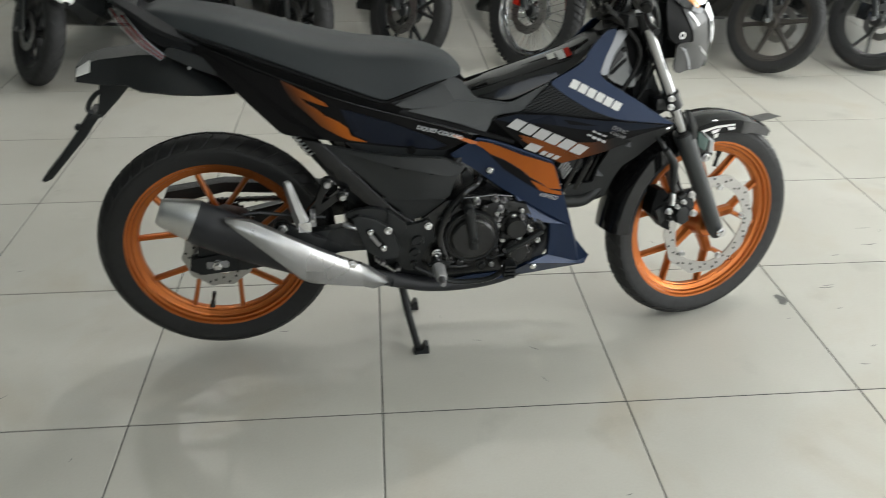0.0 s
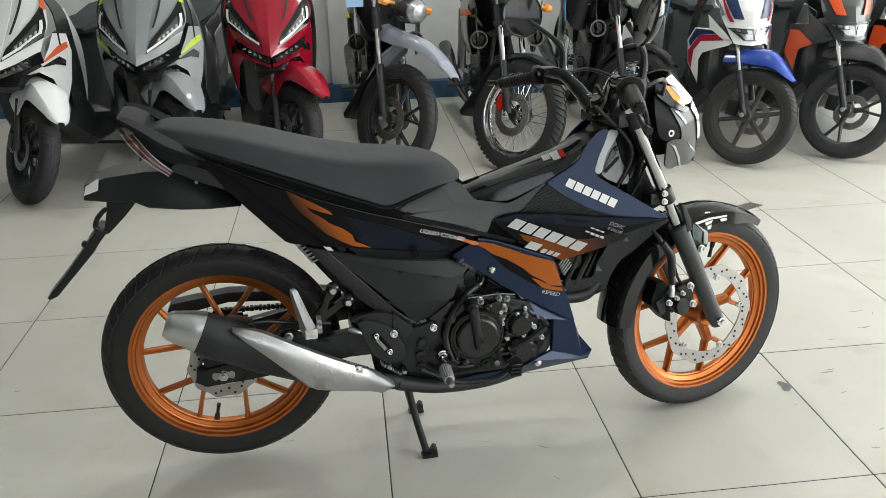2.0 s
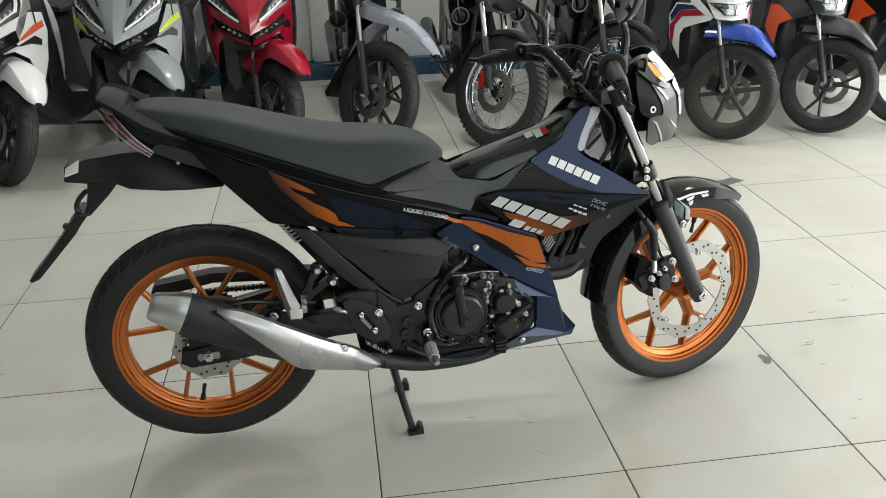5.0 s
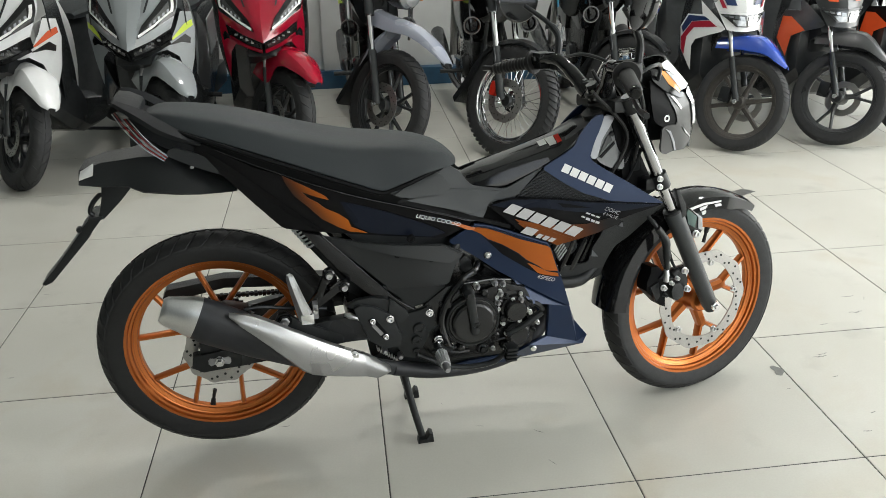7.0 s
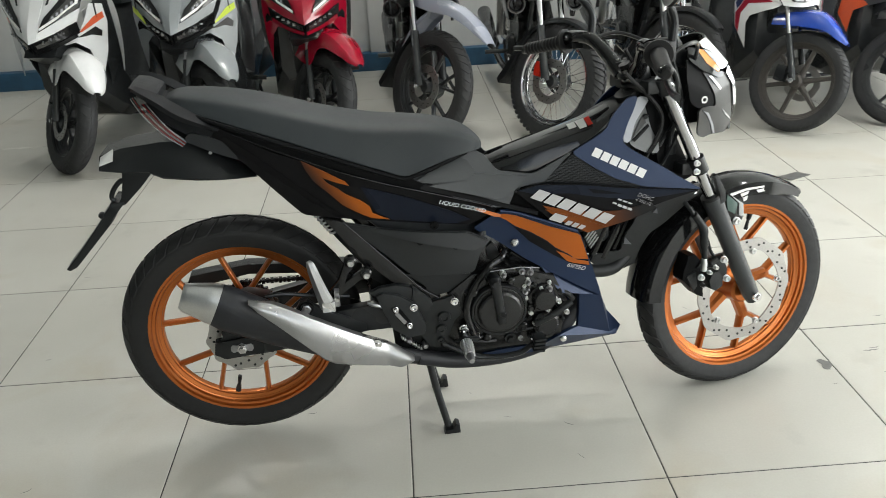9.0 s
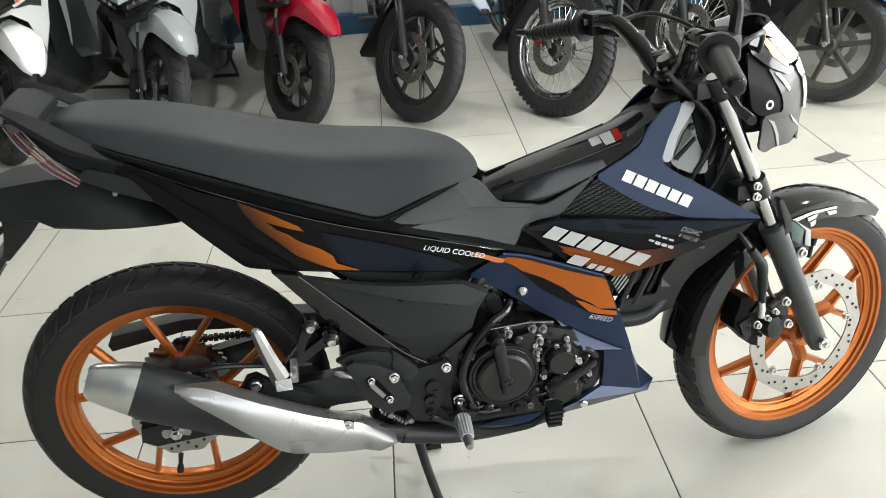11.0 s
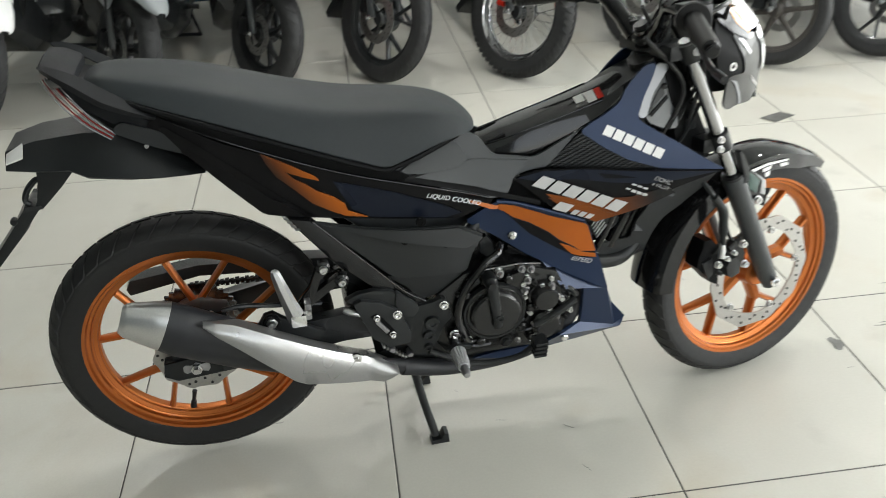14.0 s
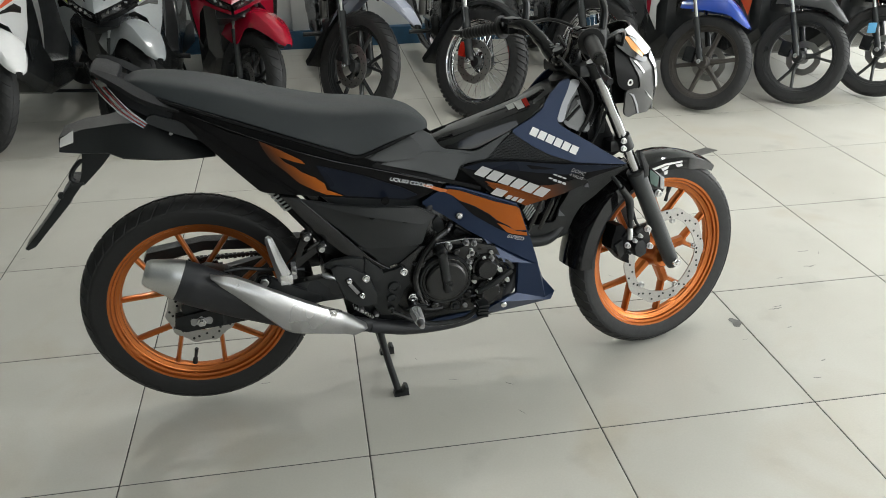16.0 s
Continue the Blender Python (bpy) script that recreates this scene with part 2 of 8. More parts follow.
MAT = {
    "fade": fading_print("fading_orange_graphic", (0.40, 0.100, 0.007), 1.0, 0.62, 0.640, 0.728),
    "ember": fading_print("fading_copper_graphic", (0.20, 0.052, 0.007), -1.0, -0.35, -1.16, -0.99),
    "tile": tile_surface(),
    "grout": surface("grout", (0.06, 0.058, 0.055), 0.9, vary=0.3),
    # Unseen walls; this darker, cooler grey is set for what black parts mirror.
    "wall_far": surface("grey_wall_paint", (0.245, 0.27, 0.272), 0.75, vary=0.08, grain=8, bump=0.1, bump_scale=90),
    "wall": surface("wall_paint", (0.56, 0.57, 0.56), 0.75, vary=0.06, grain=8, bump=0.1, bump_scale=90),
    "band": surface("blue_skirting_paint", (0.022, 0.085, 0.16), 0.5, vary=0.25, grain=20),
    "ceiling": surface("ceiling_board", (0.60, 0.625, 0.62), 0.85, vary=0.05),
    "glass": glass("window_glass"),
    "frame_alu": surface("window_aluminium", (0.55, 0.56, 0.57), 0.35, 0.8),
    "lamp": glow("lamp_diffuser", (1.0, 0.98, 0.94), 30.0),
    "vinyl": surface("seat_vinyl", (0.0222, 0.0268, 0.0293), 0.52, vary=0.10, grain=300, bump=0.14, bump_scale=900, spec=0.28),
    "matt": surface("matt_black_plastic", (0.0125, 0.0140, 0.0148), 0.30, spec=0.30, vary=0.15, grain=400, bump=0.25, bump_scale=1200),
    "grey": surface("dark_grey_plastic", (0.0195, 0.0212, 0.0222), 0.36, spec=0.27, vary=0.12, grain=400, bump=0.2, bump_scale=1200),
    "spine": surface("mid_grey_plastic", (0.038, 0.042, 0.044), 0.42, spec=0.42, vary=0.10, grain=400, bump=0.2, bump_scale=1200),
    # Black parts of the parked row, base lifted to stand for haze there.
    "shield": surface("haze_lifted_black_plastic", (0.027, 0.0295, 0.031), 0.20, spec=0.5, vary=0.2, grain=30, bump=0.3, bump_scale=9, rough_vary=0.12),
    "dusk": surface("dark_navy_graphic", (0.0072, 0.0105, 0.0205), 0.28, 0.2, vary=0.14, grain=900, coat=0.05, spec=0.16),
    "smoke": surface("smoked_grey_metal", (0.12, 0.12, 0.12), 0.20, 0.8, vary=0.1, coat=0.2),
    # Near-black with little sheen; carries the shade under the seat and in gaps.
    "pitch": surface("deep_black_plastic", (0.0036, 0.0039, 0.0043), 0.55, vary=0.15, spec=0.10),
    "silver_grey": surface("satin_silver_plastic", (0.30, 0.31, 0.33), 0.36, 0.2, vary=0.06, grain=500),
    "stone": surface("stone_grey_plastic", (0.085, 0.090, 0.092), 0.40, vary=0.10, grain=400, bump=0.15, bump_scale=1200),
    "gloss": surface("gloss_black", (0.008, 0.0082, 0.0086), 0.09, vary=0.1, coat=0.15, rough_vary=0.03, spec=0.35),
    "navy": surface("navy_metallic", (0.0072, 0.0190, 0.0530), 0.36, 0.30, vary=0.14, grain=900, coat=0.08, spec=0.32),
    "inky": surface("blue_black_paint", (0.0068, 0.0068, 0.0076), 0.17, 0.2, vary=0.12, grain=900, coat=0.04, spec=0.10),
    "orange": surface("orange_graphic", (0.37, 0.090, 0.006), 0.34, 0.1, vary=0.12, grain=700, coat=0.08, spec=0.25),
    "rim": surface("orange_metallic_rim", (0.47, 0.135, 0.029), 0.33, 0.85, vary=0.12, grain=700, coat=0.25),
    "white": surface("white_graphic", (0.78, 0.78, 0.77), 0.4, vary=0.04),
    "bright_tube": surface("fork_chrome", (0.44, 0.44, 0.45), 0.10, 1.0, vary=0.05, rough_vary=0.04),
    "silver_graphic": surface("silver_graphic", (0.55, 0.55, 0.56), 0.35, 0.4, vary=0.05),
    # Darker silver for the thin valve lettering.
    "dim_silver": surface("dim_silver_print", (0.33, 0.33, 0.34), 0.4, 0.3, vary=0.15, grain=500),
    "road_dust": surface("dusty_grey_alloy", (0.066, 0.060, 0.054), 0.48, 0.3, vary=0.22, grain=60),
    "graphite": surface("graphite_bodywork", (0.040, 0.042, 0.043), 0.30, 0.2, vary=0.10, grain=900, coat=0.3),
    "rail": surface("grained_black_plastic", (0.0105, 0.0115, 0.0130), 0.48, vary=0.15, grain=400, bump=0.2, bump_scale=1200, spec=0.18),
    "teal": surface("dark_teal_lens", (0.045, 0.085, 0.075), 0.16, 0.2, vary=0.1, coat=0.5),
    "tyre": surface("tyre_rubber", (0.0165, 0.0168, 0.0170), 0.52, spec=0.3, vary=0.2, grain=90, bump=0.2, bump_scale=500),
    # Dusty rubber, its base lifted further for the haze over the parked row.
    "tyre_dusty_hazy": surface("dusty_hazy_tyre_rubber", (0.033, 0.0340, 0.0350), 0.62, spec=0.3, vary=0.25, grain=60, bump=0.3, bump_scale=300),
    "steel": surface("brushed_steel", (0.60, 0.60, 0.60), 0.30, 1.0, vary=0.10, grain=300, bump=0.08, bump_scale=700),
    "brushed": surface("brushed_shield_steel", (0.32, 0.32, 0.32), 0.30, 0.75, vary=0.08, grain=300, bump=0.08, bump_scale=700),
    "disc": surface("brake_steel", (0.42, 0.41, 0.39), 0.42, 1.0, vary=0.12, grain=200),
    "chrome": surface("chrome", (0.78, 0.78, 0.79), 0.09, 1.0, vary=0.03, rough_vary=0.04),
    "alu": surface("cast_aluminium", (0.34, 0.34, 0.35), 0.38, 0.9, vary=0.12, grain=150, bump=0.2, bump_scale=400),
    "engine": surface("black_engine_paint", (0.0115, 0.0118, 0.0122), 0.25, 0.1, spec=0.5, vary=0.25, grain=150, bump=0.2, bump_scale=500),
    "satin": surface("satin_black_metal", (0.0133, 0.0147, 0.0156), 0.30, 0.05, spec=0.32, vary=0.15, grain=200),
    "exhaust": surface("heatproof_black", (0.017, 0.018, 0.021), 0.46, 0.1, spec=0.4, vary=0.15, grain=500, bump=0.1, bump_scale=800),
    "amber": surface("amber_lens", (0.75, 0.28, 0.04), 0.12, coat=0.6, vary=0.05),
    "red_lens": surface("red_lens", (0.20, 0.012, 0.012), 0.12, coat=0.8, vary=0.1),
    "clear": surface("clear_lens", (0.36, 0.37, 0.38), 0.14, 0.55, vary=0.45, grain=45, coat=1.0),
    "gunmetal": surface("gunmetal_paint", (0.024, 0.0248, 0.0245), 0.36, 0.2, vary=0.12, grain=900, coat=0.15, spec=0.35),
    "ash": surface("silver_grey_paint", (0.13, 0.137, 0.15), 0.34, 0.4, vary=0.1, grain=700),
    "pearl": surface("white_bodywork", (0.72, 0.73, 0.73), 0.22, vary=0.03, coat=0.7),
    "slate": surface("blue_grey_bodywork", (0.245, 0.265, 0.275), 0.22, vary=0.04, coat=0.7),
    "lilac": surface("lavender_grey_bodywork", (0.27, 0.29, 0.345), 0.28, vary=0.04, coat=0.6),
    "crimson": surface("red_bodywork", (0.28, 0.003, 0.018), 0.12, vary=0.06, coat=0.6),
    "royal": surface("blue_bodywork", (0.012, 0.055, 0.36), 0.22, vary=0.05, coat=0.7),
    "deep_blue": surface("dark_blue_graphic", (0.012, 0.026, 0.085), 0.3, vary=0.05),
    "wine": surface("wine_red_graphic", (0.30, 0.012, 0.030), 0.3, vary=0.05),
    "redpaint": surface("red_graphic", (0.55, 0.025, 0.012), 0.3, vary=0.05),
    "vermilion": surface("orange_red_graphic", (0.62, 0.085, 0.018), 0.3, vary=0.05),
    "lime": surface("lime_graphic", (0.55, 0.68, 0.04), 0.3, vary=0.05),
    "sky": surface("light_blue_plastic", (0.06, 0.28, 0.50), 0.4, vary=0.08),
    "card": surface("pale_blue_card", (0.30, 0.48, 0.72), 0.6, vary=0.1),
    "paper": surface("printed_label", (0.70, 0.70, 0.68), 0.5, vary=0.06),
    "spring": surface("zinc_spring", (0.55, 0.55, 0.54), 0.3, 1.0),
    "brickish": surface("floor_hatch_metal", (0.20, 0.20, 0.19), 0.4, 0.5, vary=0.4, grain=40),
}


# ---- mesh tools ----
import mathutils


def part(name, bm, material, parent=None, label="", flat=False):
    me = bpy.data.meshes.new(name)
    bmesh.ops.recalc_face_normals(bm, faces=bm.faces[:])
    bm.to_mesh(me)
    bm.free()
    me.materials.append(MAT[material] if isinstance(material, str) else material)
    if not flat:
        me.shade_smooth()
        me.set_sharp_from_angle(angle=radians(32))
    ob = new(name, me)
    ob.parent = parent
    if label:
        tagged(ob, label)
    return ob


def thing(name, m, label, category, group="", kind=""):
    ob = new(name)
    ob.matrix_world = m
    ob.empty_display_size = 0.1
    return tagged(ob, label, category, group, kind)


def smooth_line(pts, n):
    """n points along a soft curve through pts."""
    P = [Vector(p) for p in pts]
    if len(P) == 2:
        return [P[0].lerp(P[1], i / (n - 1)) for i in range(n)]
    d = [0.0]
    for a, b in zip(P, P[1:]):
        d.append(d[-1] + max((b - a).length, 1e-6))
    out = []
    for i in range(n):
        s = d[-1] * i / (n - 1)
        k = 0
        while k < len(P) - 2 and s > d[k + 1]:
            k += 1
        u = (s - d[k]) / (d[k + 1] - d[k])
        p1, p2 = P[k], P[k + 1]
        p0 = P[k - 1] if k else p1 * 2 - p2
        p3 = P[k + 2] if k + 2 < len(P) else p2 * 2 - p1
        out.append(0.5 * (2 * p1 + (p2 - p0) * u + (2 * p0 - 5 * p1 + 4 * p2 - p3) * u * u + (3 * p1 - p0 - 3 * p2 + p3) * u ** 3))
    return out


def box(bm, c, s, bevel=0.0, m=None):
    r = bmesh.ops.create_cube(bm, size=1.0, matrix=(m or Matrix()) @ Matrix.Translation(c) @ Matrix.Diagonal((*s, 1)))
    if bevel:
        es = {e for v in r["verts"] for e in v.link_edges}
        bmesh.ops.bevel(bm, geom=list(es), offset=bevel, segments=2, profile=0.7, affect="EDGES")
    return bm


def ring_loop(bm, c, u, v, ru, rv, n):
    return [bm.verts.new(c + u * (ru * math.cos(2 * math.pi * i / n)) + v * (rv * math.sin(2 * math.pi * i / n))) for i in range(n)]


def bridge(bm, a, b, closed=True):
    n = len(a)
    for i in range(n if closed else n - 1):
        j = (i + 1) % n
        bm.faces.new((a[i], a[j], b[j], b[i]))


def tube(bm, pts, r, n=10, steps=0, flat=1.0):
    """A round bar of radius r (or a list of radii) along pts."""
    P = smooth_line(pts, steps) if steps else [Vector(p) for p in pts]
    R = [r] * len(P) if not isinstance(r, (list, tuple)) else [r[min(len(r) - 1, int(i * len(r) / len(P)))] for i in range(len(P))]
    last, up = None, None
    for i, p in enumerate(P):
        t = (P[min(i + 1, len(P) - 1)] - P[max(i - 1, 0)]).normalized()
        if up is None:
            up = Vector((0, 1, 0)) if abs(t.y) < 0.9 else Vector((0, 0, 1))
        u = (up - t * up.dot(t)).normalized()
        v = t.cross(u)
        up = u
        loop = ring_loop(bm, p, u, v, R[i] * flat, R[i], n)
        if last:
            bridge(bm, last, loop)
        else:
            bm.faces.new(loop)
        last = loop
    bm.faces.new(last)
    return bm


def turned(bm, profile, c=(0, 0, 0), n=48, m=None, closed=False, a0=0.0, a1=2 * math.pi):
    """A body turned about the y axis: profile of (radius, y)."""
    M = (m or Matrix()) @ Matrix.Translation(c)
    full = abs(a1 - a0 - 2 * math.pi) < 1e-6
    loops = []
    for i in range(n if full else n + 1):
        a = a0 + (a1 - a0) * i / n
        loops.append([bm.verts.new(M @ Vector((r * math.cos(a), y, r * math.sin(a)))) for r, y in profile])
    k = len(loops)
    for i in range(k if full else k - 1):
        bridge(bm, loops[i], loops[(i + 1) % k], closed)
    if not closed and profile[0][0] > 1e-5 and full:
        bm.faces.new([l[0] for l in loops])
        bm.faces.new([l[-1] for l in loops])
    return bm


def prism(bm, poly, y0, y1, bevel=0.0, m=None):
    """A plate with its outline in x and z, from y0 to y1."""
    M = m or Matrix()
    a = [bm.verts.new(M @ Vector((x, y0, z))) for x, z in poly]
    b = [bm.verts.new(M @ Vector((x, y1, z))) for x, z in poly]
    fs = [bm.faces.new(a), bm.faces.new(b)]
    for i in range(len(a)):
        j = (i + 1) % len(a)
        fs.append(bm.faces.new((a[i], a[j], b[j], b[i])))
    if bevel:
        bmesh.ops.recalc_face_normals(bm, faces=fs)
        es = list(fs[0].edges) + list(fs[1].edges)
        bmesh.ops.bevel(bm, geom=es, offset=bevel, segments=2, profile=0.7, affect="EDGES")
    return bm


def blend_of(ctrl):
    """y over (x, z): a soft thin-plate surface past the control points (x, z, y)."""
    C = np.array(ctrl)
    n = len(C)

    def bend(d2):
        return d2 * np.log(d2 + 1e-9)
    A = np.zeros((n + 3, n + 3))
    A[:n, :n] = bend(((C[:, None, :2] - C[None, :, :2]) ** 2).sum(2)) + np.eye(n) * 2e-4
    A[:n, n], A[:n, n + 1:] = 1, C[:, :2]
    A[n:, :n] = A[:n, n:].T
    w = np.linalg.solve(A, np.append(C[:, 2], [0, 0, 0]))
    low, high = C[:, 2].min() - 0.006, C[:, 2].max() + 0.006

    def f(x, z):
        y = float(w[:n] @ bend((C[:, 0] - x) ** 2 + (C[:, 1] - z) ** 2) + w[n] + w[n + 1] * x + w[n + 2] * z)
        return min(high, max(low, y))
    return f


def cut_grid(bm, step):
    for ax in (0, 2):
        cs = [v.co[ax] for v in bm.verts]
        k = math.ceil(min(cs) / step)
        while k * step < max(cs):
            p, nrm = [0, 0, 0], [0, 0, 0]
            p[ax], nrm[ax] = k * step, 1
            bmesh.ops.bisect_plane(bm, geom=bm.verts[:] + bm.edges[:] + bm.faces[:], plane_co=p, plane_no=nrm, dist=1e-5)
            k += 1


def rounded(poly):
    """The outline with its corners cut back once."""
    out = []
    for i, p in enumerate(poly):
        a, b = poly[i - 1], poly[(i + 1) % len(poly)]
        for q in (a, b):
            d = math.hypot(q[0] - p[0], q[1] - p[1])
            k = min(0.3, 0.006 / max(d, 1e-5))
            out.append((p[0] + (q[0] - p[0]) * k, p[1] + (q[1] - p[1]) * k))
    return out


def fill(poly):
    """A flat triangulated sheet of any outline in x and z."""
    bm = bmesh.new()
    V = [bm.verts.new((x, 0, z)) for x, z in poly]
    for a, b, c in mathutils.geometry.tessellate_polygon([[Vector((x, z, 0)) for x, z in poly]]):
        bm.faces.new((V[a], V[b], V[c]))
    return bm


def shell(poly, f, thick=0.004, step=0.03, mirror=False, soft=True):
    """A curved body panel: outline in x and z, depth by f, thickness towards the middle; mirror gives the other flank."""
    bm = fill(rounded(poly) if soft else poly)
    cut_grid(bm, step)
    for v in bm.verts:
        v.co.y = f(v.co.x, v.co.z)
    geo = bmesh.ops.extrude_face_region(bm, geom=bm.faces[:])
    for v in geo["geom"]:
        if isinstance(v, bmesh.types.BMVert):
            v.co.y += thick
    if mirror:
        for v in bm.verts:
            v.co.y = -v.co.y
    return bm


def decal(poly, f, lift=0.0012, step=0.02, mirror=False):
    bm = fill(poly)
    cut_grid(bm, step)
    for v in bm.verts:
        v.co.y = f(v.co.x, v.co.z) - lift
    geo = bmesh.ops.extrude_face_region(bm, geom=bm.faces[:])
    for v in geo["geom"]:
        if isinstance(v, bmesh.types.BMVert):
            v.co.y += lift * 0.8
    if mirror:
        for v in bm.verts:
            v.co.y = -v.co.y
    return bm


def sheet(rows, n=24, thick=0.004, mirror_join=False):
    """A skin over soft lines (each a list of 3D points), with thickness along its normals."""
    L = [smooth_line(r, n) for r in rows]
    if mirror_join:
        L = L + [[Vector((p.x, -p.y, p.z)) for p in r] for r in reversed(L)]
    bm = bmesh.new()
    V = [[bm.verts.new(p) for p in r] for r in L]
    for a, b in zip(V, V[1:]):
        bridge(bm, a, b, False)
    bmesh.ops.remove_doubles(bm, verts=bm.verts[:], dist=1e-5)
    bmesh.ops.recalc_face_normals(bm, faces=bm.faces[:])
    if thick:
        bm.normal_update()
        nor = {v: v.normal.copy() for v in bm.verts}
        old = list(bm.verts)
        geo = bmesh.ops.extrude_face_region(bm, geom=bm.faces[:])
        for v in geo["geom"]:
            if isinstance(v, bmesh.types.BMVert):
                v.co -= v.normal * 0
        for v in old:
            v.co -= nor[v] * thick
    return bm


def hull_loft(sections, cap=True):
    """A closed body through rings of points."""
    bm = bmesh.new()
    V = [[bm.verts.new(p) for p in s] for s in sections]
    for a, b in zip(V, V[1:]):
        bridge(bm, a, b)
    if cap:
        bm.faces.new(V[0])
        bm.faces.new(V[-1])
    return bm


def bolt(bm, x, y, z, r=0.007, h=0.006):
    turned(bm, [(r * 1.25, 0), (r * 1.25, -h * 0.3), (r, -h * 0.35), (r, -h), (r * 0.55, -h), (r * 0.5, -h * 0.6), (0.0001, -h * 0.6)], (x, y, z), 12)
    return bm


def words(text, size, place, f, lift=0.0014, lean=0.25, tilt=0.0, wide=1.0):
    """Raised lettering laid on the panel f; place is its lower left corner in x and z."""
    cu = bpy.data.curves.new("lettering", "FONT")
    cu.body, cu.size, cu.shear = text, size, lean
    ob = new("lettering", cu)
    me = ob.to_mesh()
    bm = bmesh.new()
    bm.from_mesh(me)
    ob.to_mesh_clear()
    bpy.data.objects.remove(ob)
    c, s = math.cos(tilt), math.sin(tilt)
    for v in bm.verts:
        x, z = v.co.x * wide, v.co.y
        X, Z = place[0] + c * x - s * z, place[1] + s * x + c * z
        v.co = (X, f(X, Z) - lift, Z)
    return bm


def mark_blocks(name, count, w, h, gap, place, f, mat, parent, lift=0.002, lean=0.25, tilt=0.0, label=""):
    """A row of plain slanted blocks, in place of a maker's or model mark."""
    c, s = math.cos(tilt), math.sin(tilt)
    for i in range(count):
        bm = bmesh.new()
        x0 = i * (w + gap)
        q = ((0, 0), (w, 0), (w, h), (0, h))
        vs = []
        for x, z in q:
            x = x0 + x + lean * z
            X, Z = place[0] + c * x - s * z, place[1] + s * x + c * z
            vs.append(bm.verts.new((X, f(X, Z) - lift, Z)))
        bm.faces.new(vs)
        part(name, bm, mat, parent, label if i == 0 else "")


def spin(bm, m):
    bmesh.ops.transform(bm, matrix=m, verts=bm.verts[:])
    return bm


# ---- the room ----
TILE_X, TILE_Y = 0.596, 0.604


def build_room():
    x0, x1, y0, y1 = -6.0, 7.2, -4.8, 4.5
    bm = bmesh.new()
    box(bm, ((x0 + x1) / 2, (y0 + y1) / 2, -0.0512), (x1 - x0 + 0.4, y1 - y0 + 0.4, 0.1))
    floor = tagged(part("floor", bm, "grout", flat=True), "pale polished beige floor tiles with thin dark joints", "floor", kind="structure")
    bm = bmesh.new()
    box(bm, ((x0 + x1) / 2, (y0 + y1) / 2, CEIL + 0.06), (x1 - x0 + 0.4, y1 - y0 + 0.4, 0.12))
    tagged(part("ceiling", bm, "ceiling", flat=True), "plain white showroom ceiling with round lamps", "ceiling", kind="structure")
    # back wall with its pilaster and the painted band along its foot
    bm = bmesh.new()
    box(bm, ((x0 + x1) / 2, y1 + 0.1, CEIL / 2), (x1 - x0 + 0.4, 0.2, CEIL))
    w = tagged(part("wall_north", bm, "wall", flat=True), "plain off-white painted showroom wall", "wall", kind="structure")
    bm = bmesh.new()
    box(bm, (-0.02, y1 - 0.03, CEIL / 2 + 0.06), (0.26, 0.06, CEIL - 0.13), 0.004)
    part("pilaster", bm, "wall", w)
    bm = bmesh.new()
    tube(bm, [(-0.28, y1 - 0.012, 0.13), (-0.28, y1 - 0.012, 2.6)], 0.009, 8)
    part("conduit", bm, "wall", w, "thin white cable conduit")
    bm = bmesh.new()
    box(bm, ((x0 + x1) / 2, y1 - 0.045, 0.062), (x1 - x0, 0.085, 0.124), 0.006)
    tagged(part("baseboard", bm, "band"), "dark blue painted skirting along the wall", "skirting", kind="structure")
    bm = bmesh.new()
    box(bm, (x0 - 0.1, (y0 + y1) / 2, CEIL / 2), (0.2, y1 - y0, CEIL))
    tagged(part("wall_west", bm, "wall_far", flat=True), "plain grey wall out of view, toned for reflections", "wall", kind="structure")
    bm = bmesh.new()
    box(bm, ((x0 - 0.2 + 0.5) / 2, y0 - 0.1, CEIL / 2), (0.7 - x0, 0.2, CEIL))
    tagged(part("wall_south", bm, "wall_far", flat=True), "plain grey wall out of view, toned for reflections", "wall", kind="structure")
    # glazed side: a low sill, a header, posts and panes
    for name, along, n, sill in (("window_1", "y", 5, 0.35), ("window_2", "x", 4, 0.35)):
        a0, a1 = (y0, y1) if along == "y" else (0.51, x1)
        fix = x1 + 0.1 if along == "y" else y0 - 0.1

        def at(bm, a, z, la, lz, d):
            c = (fix, a, z) if along == "y" else (a, fix, z)
            s = (d, la, lz) if along == "y" else (la, d, lz)
            box(bm, c, s)
        bm = bmesh.new()
        at(bm, (a0 + a1) / 2, sill / 2, a1 - a0, sill, 0.2)
        at(bm, (a0 + a1) / 2, (3.0 + CEIL) / 2, a1 - a0, CEIL - 3.0, 0.2)
        tagged(part("wall_east" if along == "y" else "wall_south_glazed", bm, "wall", flat=True), "low painted wall and header round the shop window", "wall", kind="structure")
        win = tagged(new(name), "large aluminium framed shop window", "window", kind="structure")
        for i in range(n + 1):
            bm = bmesh.new()
            at(bm, a0 + 0.03 + (a1 - a0 - 0.06) * i / n, (sill + 3.0) / 2, 0.06, 3.0 - sill, 0.09)
            part("window_frame", bm, "frame_alu", win, flat=True)
        for i in range(n):
            bm = bmesh.new()
            at(bm, a0 + (a1 - a0) * (i + 0.5) / n, (sill + 3.0) / 2, (a1 - a0) / n - 0.09, 3.0 - sill, 0.008)
            p = part("pane", bm, "glass", win, flat=True)
            p.visible_shadow = False
    # ground outside
    bm = bmesh.new()
